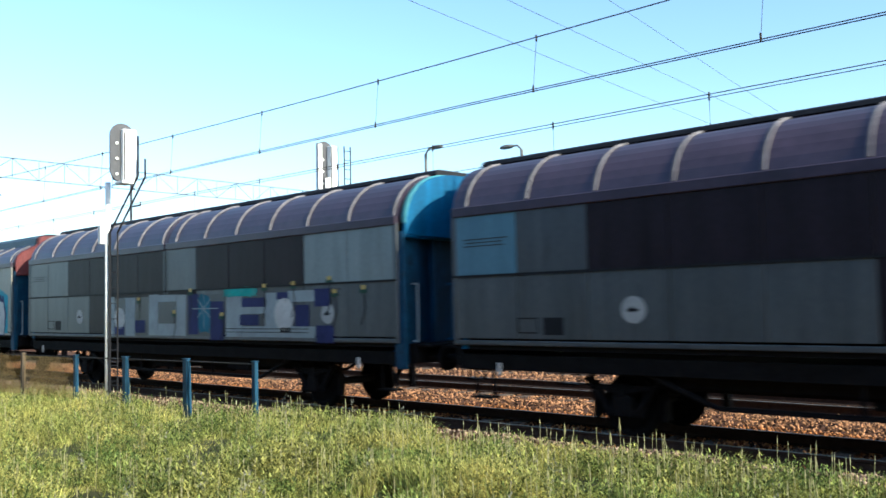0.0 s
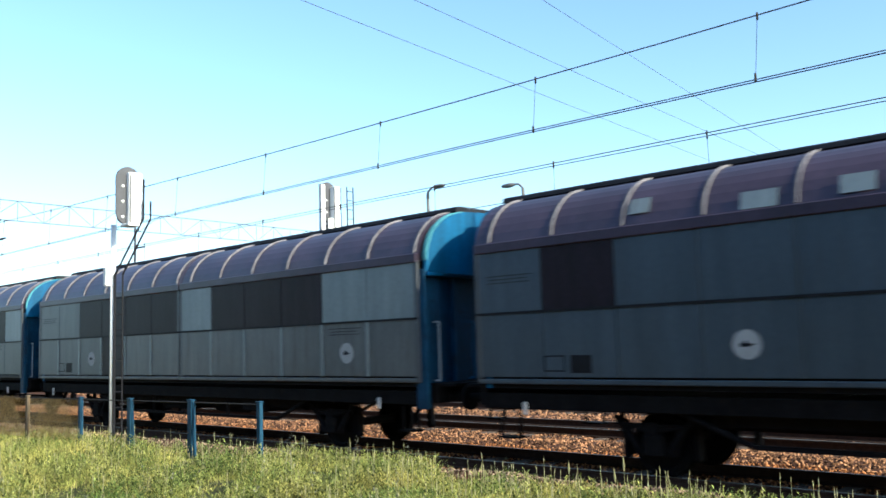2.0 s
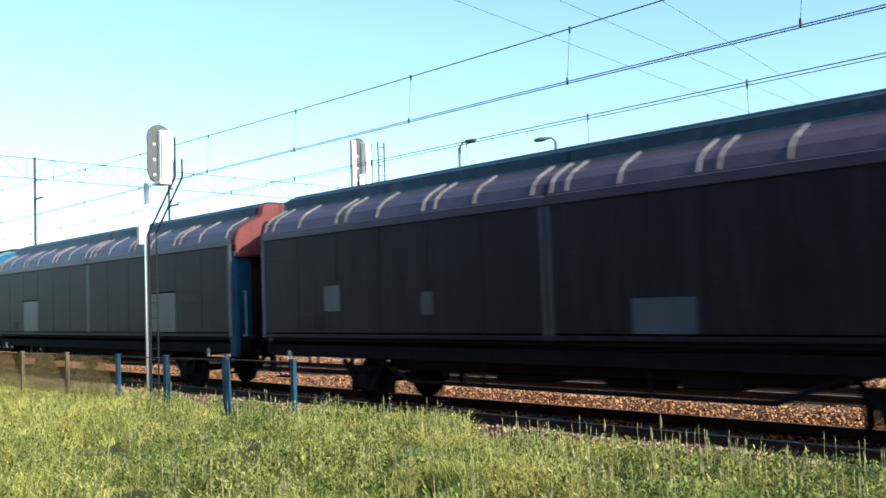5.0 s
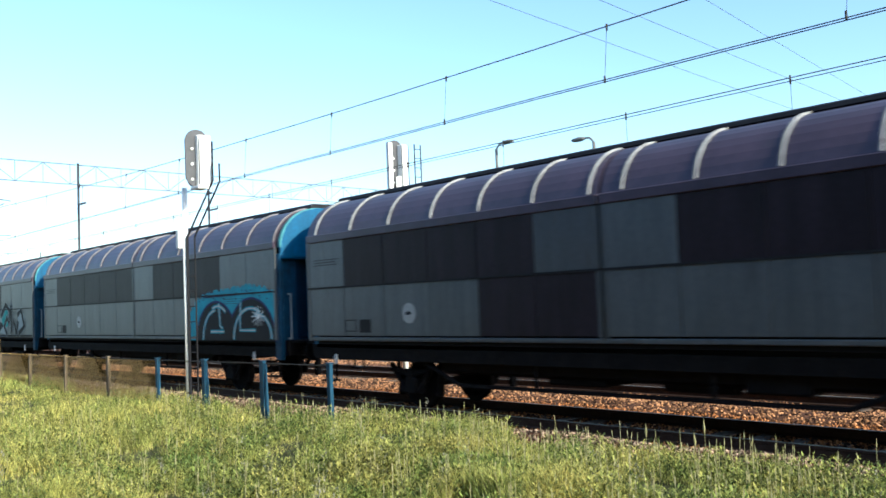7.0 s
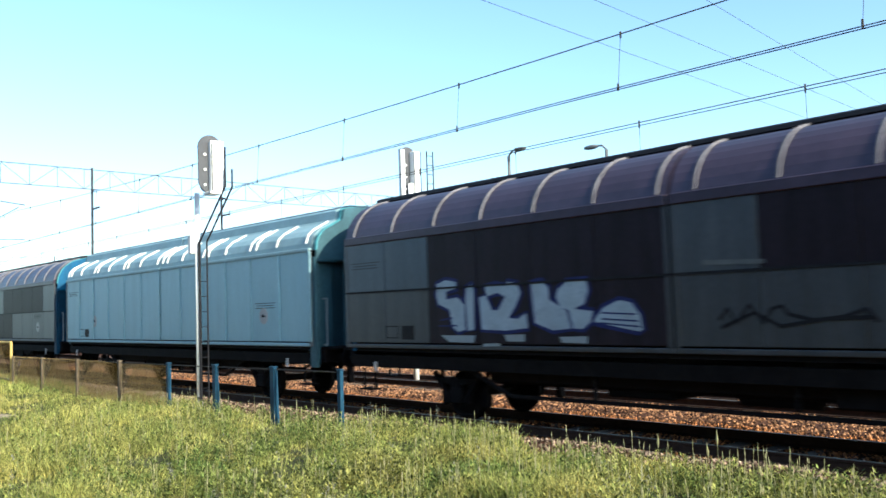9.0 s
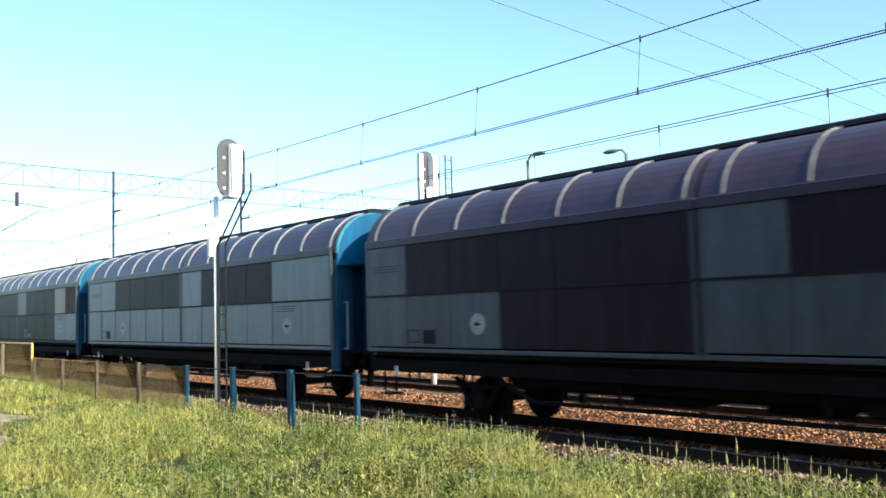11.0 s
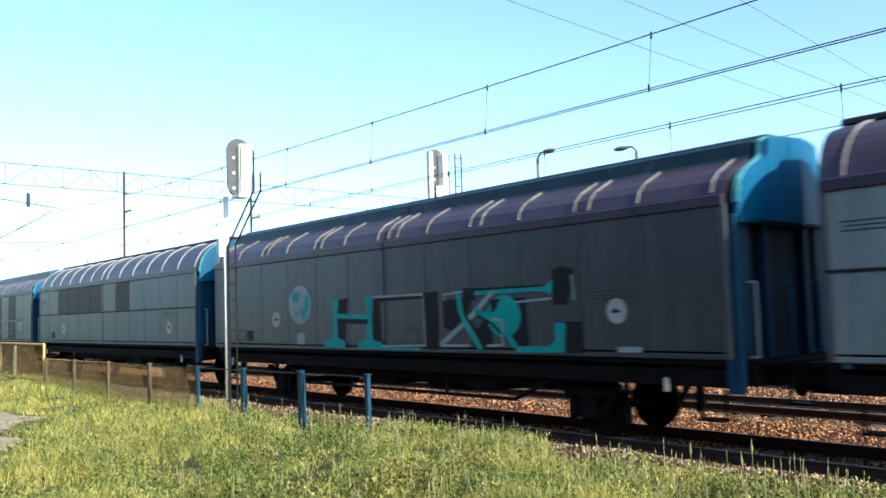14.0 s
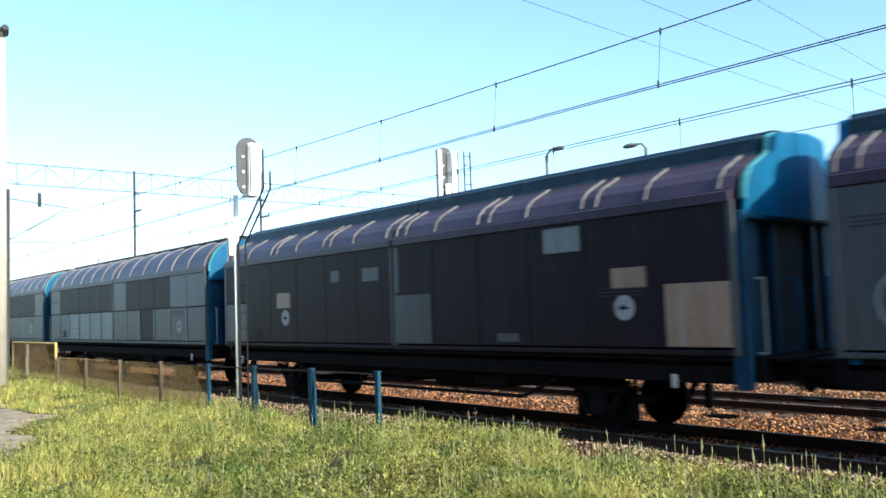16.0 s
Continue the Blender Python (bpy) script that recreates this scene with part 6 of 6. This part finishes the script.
    me = bpy.data.meshes.new("graffiti_globe")
    me.from_pydata([(x, SURF - 0.006, z) for x, z in disc], [], [tuple(range(len(disc)))])
    place("graffiti_globe", me, SILVER, w)
    for x0, x1, z0, z1 in ((-3.72, -3.3, 2.12, 2.42), (-3.15, -2.9, 1.9, 2.36), (-3.3, -3.0, 1.72, 2.02), (-3.6, -3.42, 1.8, 1.95)):
        cloud(w, x0, x1, z0, z1, TEAL, 3, int(x1 * 13), 0.3)
    cloud(w, -3.5, -3.1, 1.16, 1.46, SILVER, 2, 3, 0.12)
    poly(w, [(-1.75, 2.14), (-1.35, 2.19), (-1.46, 1.26), (-1.16, 1.13), (-1.75, 1.12)], DARK, 1.5)
    poly(w, [(-0.47, 2.20), (-0.17, 2.19), (-0.14, 1.30), (0.06, 1.19), (-0.47, 1.12)], DARK, 1.5)
    poly(w, [(-1.97, 2.17), (-1.70, 2.16), (-1.77, 1.73), (-1.75, 1.33), (-1.46, 1.26), (-1.46, 1.12), (-2.31, 1.12), (-2.28, 1.25), (-1.97, 1.31), (-1.89, 1.74)], TEAL, 3)
    poly(w, [(-0.72, 2.20), (-0.38, 2.19), (-0.45, 1.71), (-0.44, 1.30), (-0.12, 1.24), (-0.12, 1.11), (-0.99, 1.11), (-0.97, 1.25), (-0.67, 1.31), (-0.59, 1.72)], TEAL, 3)
    stroke(w, [(-1.75, 1.72), (-0.59, 1.69)], 0.14, DARK, 2)
    stroke(w, [(-1.77, 1.80), (-0.57, 1.77)], 0.1, TEAL, 3.2)
    stroke(w, [(-0.29, 2.13), (1.32, 2.14), (1.36, 1.19), (-0.09, 1.15)], 0.12, DARK, 2)
    stroke(w, [(-0.38, 2.17), (1.24, 2.17), (1.29, 1.20), (-0.09, 1.17)], 0.05, SILVER, 3)
    stroke(w, [(-0.09, 1.12), (1.14, 1.13)], 0.05, TEAL, 3.4)
    poly(w, [(1.36, 2.20), (1.69, 2.22), (1.69, 1.12), (1.40, 1.12)], DARK, 1.8)
    poly(w, [(1.84, 2.04), (2.61, 2.08), (2.52, 1.76), (2.07, 1.47), (1.84, 1.54)], DARK, 1.6)
    poly(w, [(2.61, 1.40), (3.12, 1.78), (3.16, 1.21), (2.70, 1.14)], DARK, 1.6)
    poly(w, [(3.57, 2.01), (3.99, 2.03), (4.02, 1.22), (3.68, 1.15), (3.45, 1.40)], DARK, 1.7)
    stroke(w, [(1.88, 2.04), (1.84, 2.14), (2.39, 2.18)], 0.04, SILVER, 3)
    stroke(w, [(1.75, 1.22), (2.52, 1.66), (3.16, 2.12)], 0.1, SILVER, 3.2)
    stroke(w, [(1.75, 1.20), (2.54, 1.21)], 0.05, SILVER, 3)
    stroke(w, [(2.29, 2.11), (2.33, 1.83), (2.52, 1.53), (2.72, 1.31), (2.85, 1.16)], 0.13, TEAL, 3.3)
    stroke(w, [(2.39, 2.03), (2.45, 1.76), (2.70, 1.50), (2.91, 1.21)], 0.06, DARK, 3.5)
    stroke(w, [(2.74, 1.82), (3.12, 1.70), (3.45, 1.49), (3.70, 1.22)], 0.12, TEAL, 3.4)
    stroke(w, [(2.79, 1.74), (3.16, 1.59), (3.45, 1.37)], 0.05, DARK, 3.7)
    poly(w, arc(3.45, 1.72, 0.42, 0.36, 0, 345, 22), TEAL, 3.1)
    poly(w, [(3.12, 2.00), (3.37, 2.03), (3.27, 1.84), (3.16, 1.78)], DARK, 3.6)
    stroke(w, [(3.02, 1.21), (3.41, 1.23), (3.41, 1.65), (3.16, 1.68)], 0.05, SILVER, 3.8)
    poly(w, [(2.39, 2.24), (2.74, 2.24), (2.74, 2.01), (2.44, 2.02)], DARK, 1.8)
    stroke(w, [(2.74, 2.14), (3.60, 2.15), (4.44, 2.15)], 0.07, TEAL, 3)
    stroke(w, [(2.74, 2.20), (3.60, 2.20), (4.39, 2.20)], 0.05, DARK, 2)
    poly(w, [(4.39, 2.18), (4.62, 2.29), (4.58, 2.06), (4.41, 2.10)], TEAL, 3)
    stroke(w, [(3.72, 1.95), (4.56, 1.99)], 0.04, SILVER, 2.6)
    stroke(w, [(3.76, 1.16), (4.80, 1.17)], 0.1, TEAL, 3)
    poly(w, [(4.39, 1.20), (4.62, 1.30), (4.65, 1.60), (4.85, 1.58), (4.82, 1.14), (4.42, 1.14)], TEAL, 3.2)
    poly(w, [(4.60, 2.45), (4.80, 2.50), (5.05, 2.44), (5.05, 2.19), (4.90, 1.88), (4.60, 1.89)], DARK, 1.8)
    poly(w, [(4.85, 1.62), (5.20, 1.61), (5.21, 1.12), (4.82, 1.11)], DARK, 1.8)
    stroke(w, [(5.02, 2.35), (5.05, 1.96)], 0.04, SILVER, 2.6)
    poly(w, [(5.87, 1.23), (6.32, 1.23), (6.32, 1.15), (5.87, 1.14)], SILVER, 2.4)
    stroke(w, [(0.67, 1.48), (0.88, 1.55), (1.09, 1.41), (1.04, 1.23)], 0.04, GREEN, 2.2)
    # thin outlines over a striped wagon
    w = TRAIN[23]
    for pts in ([(0.66, 1.42), (0.83, 1.42), (0.83, 1.63), (0.72, 1.69), (0.72, 2.00), (1.23, 2.01), (1.23, 2.10), (1.63, 2.11), (1.67, 1.84), (1.76, 1.14)], [(1.67, 2.05), (2.15, 2.03), (2.66, 2.02), (3.22, 2.01), (3.24, 2.10), (3.77, 2.08), (3.79, 2.02), (3.83, 1.76), (3.89, 1.14)], [(3.80, 2.02), (4.48, 2.00), (5.21, 1.99), (5.23, 1.63)], [(4.48, 2.00), (4.47, 1.66)], [(4.25, 1.64), (4.69, 1.64), (4.70, 1.48), (4.25, 1.42), (4.25, 1.64)], [(1.30, 1.53), (1.20, 1.56), (1.20, 1.79), (1.30, 1.79), (1.30, 1.70), (1.82, 1.69), (1.96, 1.53), (1.76, 1.51), (1.73, 1.72)], [(2.15, 2.03), (2.15, 1.73)], [(2.02, 1.74), (2.26, 1.73), (2.14, 1.62), (2.02, 1.74)], [(2.66, 2.02), (2.66, 1.72)], [(2.34, 1.50), (2.50, 1.67), (2.85, 1.69), (2.82, 1.51), (2.34, 1.50)], [(2.66, 1.50), (2.66, 1.14)], [(3.38, 1.73), (3.16, 1.73), (3.16, 1.49), (3.32, 1.49)], [(3.32, 1.67), (3.91, 1.66), (3.92, 1.50)], [(3.32, 1.59), (3.86, 1.58)], [(0.59, 2.42), (1.13, 2.42)]):
        stroke(w, pts, 0.03, SILVER, 2)
    for pts in (arc(-6.8, 1.75, 0.45, 0.4, 30, 330), [(-5.9, 1.2), (-5.9, 1.9), (-5.2, 2.0)], arc(-4.9, 1.7, 0.3, 0.28, 0, 340), [(-4.2, 1.2), (-4.0, 2.0), (-3.0, 2.0), (-3.3, 1.5)], arc(-3.4, 1.5, 0.3, 0.25, 90, 360)):
        stroke(w, pts, 0.045, SILVER, 2)
    # bare and repainted patches
    w = TRAIN[24]
    for x0, x1, z0, z1, m in ((-4.87, -4.2, 2.0, 2.36, "o"), (4.26, 5.05, 2.68, 3.08, "w"), (5.65, 6.3, 2.05, 2.36, "o"), (3.06, 3.6, 1.24, 1.38, "g"), (-2.36, -2.02, 2.52, 2.77, "g"), (-1.1, -0.5, 2.48, 2.76, "g"), (0.02, 1.22, 1.19, 2.14, "g"), (0.05, 0.2, 2.2, 3.1, "h"), (6.62, 7.68, 1.19, 2.08, "o")):
        patch(w, x0, x1, z0, z1, PAINT[m])
    w = TRAIN[6]
    for x0, x1, z0, z1, m in ((-3.8, -2.86, 1.27, 2.1, "w"), (-2.74, -1.68, 1.27, 2.1, "w"), (2.2, 2.75, 1.2, 1.27, "w"), (-5.9, -5.3, 2.24, 2.34, "w"), (5.95, 6.15, 2.82, 2.87, "w"), (-0.58, -0.28, 1.3, 1.5, "w"), (-1.73, -1.54, 2.32, 2.6, "w"), (-1.4, -1.1, 2.92, 3.08, "w")):
        patch(w, x0, x1, z0, z1, PAINT[m])
    w = TRAIN[7]
    for x0, x1, z0, z1, m in ((1.5, 2.5, 1.18, 1.68, "h"), (5.66, 6.24, 2.02, 2.32, "g"), (6.6, 7.7, 1.1, 1.2, "w"), (6.72, 7.6, 1.35, 2.0, "k"), (-5.6, -5.1, 1.6, 2.1, "g"), (-2.8, -2.5, 1.5, 1.9, "k")):
        patch(w, x0, x1, z0, z1, PAINT[m])
    w = TRAIN[18]
    patch(w, 6.84, 7.24, 1.16, 1.28, PAINT["w"])
    stroke(w, [(1.12, 1.3), (1.12, 1.55), (1.4, 1.55), (1.4, 1.3), (1.12, 1.3)], 0.04, SILVER, 2)
    stroke(w, [(1.6, 1.38), (2.1, 1.4), (1.6, 1.3), (2.0, 1.3)], 0.03, SILVER, 2)
    w = TRAIN[20]
    patch(w, -5.1, -0.12, 2.19, 2.43, PAINT["w"], 1)
    patch(w, 5.3, 5.9, 2.42, 2.5, PAINT["w"], 1)
    w = TRAIN[5]
    for x in (5.88, -4.45):
        patch(w, x - 0.24, x + 0.24, 1.36, 1.85, SILVER if x < 0 else PAINT["g"], -0.2)
    patch(w, -4.98, -0.1, 2.19, 2.64, PAINT["b"], 1, 0.0)
    patch(w, 1.5, 5.2, 2.19, 2.42, PAINT["b"], 1, 0.0)
    w = TRAIN[2]
    for x, z, s in ((-4.76, 3.56, 0.16), (-3.04, 3.42, 0.24), (-1.85, 3.46, 0.2), (2.3, 3.5, 0.2), (1.2, 3.45, 0.12), (4.4, 3.5, 0.15)):
        a = math.asin((z - EAVE_Z) / 0.98)
        bm = bmesh.new()
        box(bm, -s, s, -0.004, 0.004, -0.12, 0.12)
        ob = part("roof_patch", bm, PAINT["w"], w)
        ob.location = (x, -(0.33 + 1.075 * math.cos(a)), z + 0.01)
        ob.rotation_euler = (-a, 0, 0)


paint_train()


# ---- grass and weeds ----
def on_path(x, y):
    wob = 0.25 * np.sin(x * 1.7) + 0.18 * np.sin(x * 3.9 + 1)
    return (x < -10.6 + 0.4 * np.sin(y * 3)) & (x > -40) & (y < 1.2 + (-x - 8.0) * 0.33 + wob) & (y < 4.35 + wob * 0.6)


def tall(x, y):
    """How high the plants stand: bushy stands between low hollows."""
    f = np.sin(x * 1.7 + 1.3 * np.sin(y * 1.9)) * np.sin(y * 2.1 + 1.1 * np.sin(x * 1.2)) + 0.5 * np.sin(x * 3.9 + 2) * np.sin(y * 4.3 + x)
    return np.clip(0.95 + 0.5 * f * np.clip((7.4 - y) / 2.5, 0.15, 1), 0.4, 1.6)


def scatter(count, seed, y_lo=0.4, y_hi=7.25, r_lo=5.8, r_hi=46, power=1.0, az_lo=8, az_hi=82):
    g = np.random.default_rng(seed)
    az = np.radians(g.uniform(az_lo, az_hi, count * 3))
    r = r_lo * (r_hi / r_lo) ** (g.random(count * 3) ** power)
    x, y = -r * np.sin(az), r * np.cos(az)
    edge = y_hi + 0.22 * np.sin(x * 1.3) + 0.15 * np.sin(x * 3.1)
    hollow = np.sin(x * 1.9 + 1.5 * np.sin(y * 1.1)) * np.sin(y * 2.3 + 1.2 * np.sin(x * 0.8)) + 0.5 * np.sin(x * 4.7) * np.sin(y * 5.3)
    ok = (y > y_lo) & (y < edge) & ~on_path(x, y) & (hollow + g.uniform(-0.25, 0.25, len(x)) > -0.62)
    ok &= ((x + 7.95) / 0.75) ** 2 + ((y - 4.5) / 0.45) ** 2 > g.uniform(0.2, 1.1, len(x))
    return x[ok][:count], y[ok][:count], g


def blades(name, count, seed, height, width, mat, label, category, **kw):
    x, y, g = scatter(count, seed, **kw)
    n = len(x)
    # gather the blades into tufts that fan outwards
    near = np.arange(n) // 12 * 12
    r_t = 0.05 + 0.05 * np.hypot(x[near], y[near]) / 10
    ta = g.uniform(0, 2 * np.pi, n)
    tr = r_t * np.sqrt(g.random(n))
    keep = g.random(n) < 0.35
    x = np.where(keep, x, x[near] + tr * np.cos(ta))
    y = np.where(keep, y, y[near] + tr * np.sin(ta))
    z = ground_z(x, y) - 0.02
    clump = 0.75 + 0.55 * np.sin(x * 2.3 + np.sin(y * 3.1)) * np.sin(y * 2.7 + 1.3) + 0.25 * np.sin(x * 0.7 + y)
    far = np.clip(np.hypot(x, y) / 14, 0.8, 2.2)
    h = height * g.uniform(0.5, 1.25, n) * np.clip(clump, 0.45, 1.3) * tall(x, y)
    w = width * far * g.uniform(0.6, 1.3, n)
    a = g.uniform(0, 2 * np.pi, n)
    lean = g.uniform(0.1, 0.8, n) * h
    la = ta + g.uniform(-0.5, 0.5, n)
    dx, dy = np.cos(a) * w / 2, np.sin(a) * w / 2
    lx, ly = np.cos(la) * lean, np.sin(la) * lean
    P = np.stack([x, y, z], -1)
    D = np.stack([dx, dy, 0 * dx], -1)
    M = P + np.stack([lx * 0.3, ly * 0.3, h * 0.55], -1)
    T = P + np.stack([lx, ly, h], -1)
    V = np.stack([P - D, P + D, M + D * 0.8, M - D * 0.8, T], 1).reshape(-1, 3)
    k = 5 * np.arange(n)[:, None]
    L = np.concatenate([k + np.array([0, 1, 2, 3]), k + np.array([3, 2, 4])], 1).ravel()
    ob = new(name, raw_mesh(name, V, L, np.tile([4, 3], n), mat))
    return tagged(ob, label, category, kind="stuff")


def weeds(name, count, seed, height, leaf, leaves, mat, label, **kw):
    """Leafy stems: small pointed leaves set all round upright stalks."""
    x, y, g = scatter(count, seed, **kw)
    n = len(x)
    z = ground_z(x, y)
    h = height * g.uniform(0.5, 1.3, n) * tall(x, y)
    N = n * leaves
    sx, sy, sz, sh = (np.repeat(v, leaves) for v in (x, y, z, h))
    u = np.tile(np.linspace(0.25, 1.0, leaves), n) + g.uniform(-0.05, 0.05, N)
    a = g.uniform(0, 2 * np.pi, N)
    spread = 0.09 * (1.15 - u) + 0.01
    B = np.stack([sx + np.cos(a) * spread * 0.3, sy + np.sin(a) * spread * 0.3, sz + sh * u], -1)
    l = leaf * g.uniform(0.6, 1.4, N)
    out = np.stack([np.cos(a) * 0.8, np.sin(a) * 0.8, g.uniform(0.1, 0.9, N)], -1) * l[:, None]
    side = np.stack([-np.sin(a), np.cos(a), g.uniform(-0.3, 0.3, N)], -1) * (l * 0.17)[:, None]
    V = np.stack([B, B + out * 0.5 + side, B + out, B + out * 0.5 - side], 1).reshape(-1, 3)
    L = np.arange(N * 4)
    ob = new(name, raw_mesh(name, V, L, np.full(N, 4), mat))
    return tagged(ob, label, "weeds", kind="stuff")


def stalks(name, count, seed, height, mat, label, head=0.07, fat=0.005, **kw):
    """Tall thin stems with a seed head."""
    x, y, g = scatter(count, seed, **kw)
    n = len(x)
    z = ground_z(x, y)
    h = height * g.uniform(0.6, 1.25, n)
    la = g.uniform(0, 2 * np.pi, n)
    lean = 0.12 * h * g.random(n)
    T = np.stack([x + np.cos(la) * lean, y + np.sin(la) * lean, z + h], -1)
    P = np.stack([x, y, z], -1)
    hd = head * g.uniform(0.6, 1.4, n)
    up = (T - P) / np.linalg.norm(T - P, axis=1)[:, None]
    rows, loops, sizes = [], [], []
    side = np.array([0.75, 0.66, 0.0])
    cross = np.array([0.66, -0.75, 0.0])
    V = []
    for s in (side, cross):
        V.append(np.stack([P - s * 0.0025, P + s * 0.0025, T + s * 0.002, T - s * 0.002, T - up * hd[:, None] * 0.2, T + s * fat + up * hd[:, None] * 0.3, T + up * hd[:, None], T - s * fat + up * hd[:, None] * 0.3], 1))
    V = np.concatenate(V, 1).reshape(-1, 3)
    k = 16 * np.arange(n)[:, None]
    L = np.concatenate([k + np.arange(16)], 1).ravel()
    ob = new(name, raw_mesh(name, V, L, np.full(n * 4, 4), mat))
    return tagged(ob, label, "grass", kind="stuff")


sheet("path", np.arange(-40, -9.5, 0.3), np.arange(-1.0, 5.2, 0.2), lambda X, Y: ground_z(X, Y) + np.where(on_path(X, Y), 0.012, -0.08), SAND, "trodden sandy path through the grass", "path")
blades("grass", 185000, 11, 0.19, 0.0075, BLADE, "dense sunlit green grass on the verge", "grass")
blades("grass", 34000, 12, 0.19, 0.006, BLADE_DRY, "dry yellowish grass among the green", "grass")
blades("grass", 5000, 13, 0.12, 0.008, BLADE_DRY, "dry grass fringe along the ballast", "grass", y_lo=6.4, y_hi=7.7)
blades("grass", 45000, 21, 0.15, 0.008, BLADE, "green grass round the viewpoint", "grass", y_lo=-8.5, r_lo=0.8, r_hi=6.0, power=0.6, az_lo=-180, az_hi=180)
weeds("weeds", 9000, 14, 0.22, 0.042, 18, LEAF, "leafy green weeds in the grass")
weeds("weeds", 8000, 15, 0.2, 0.03, 16, LEAF, "bright green clover-like weeds in the grass")
weeds("weeds", 70, 20, 0.27, 0.04, 50, LEAF, "taller bushy weeds beside a hollow in the grass", y_lo=3.9, y_hi=5.4, r_lo=7.7, r_hi=8.6, az_lo=52, az_hi=59)
weeds("sage_weeds", 60, 16, 0.42, 0.03, 34, SAGE, "grey-green wormwood stems in the grass", r_hi=15)
stalks("grass_stalks", 700, 17, 0.3, SEED, "pale seeding grass stalks", y_lo=5.4, y_hi=7.5)
stalks("grass_stalks", 60, 18, 0.42, SEED, "tall pale seeding stalks beside the ballast", y_lo=7.6, y_hi=9.5, head=0.16, fat=0.014)
stalks("grass_stalks", 650, 19, 0.27, SEED, "seeding grass stalks in the verge", r_hi=20)

motions()
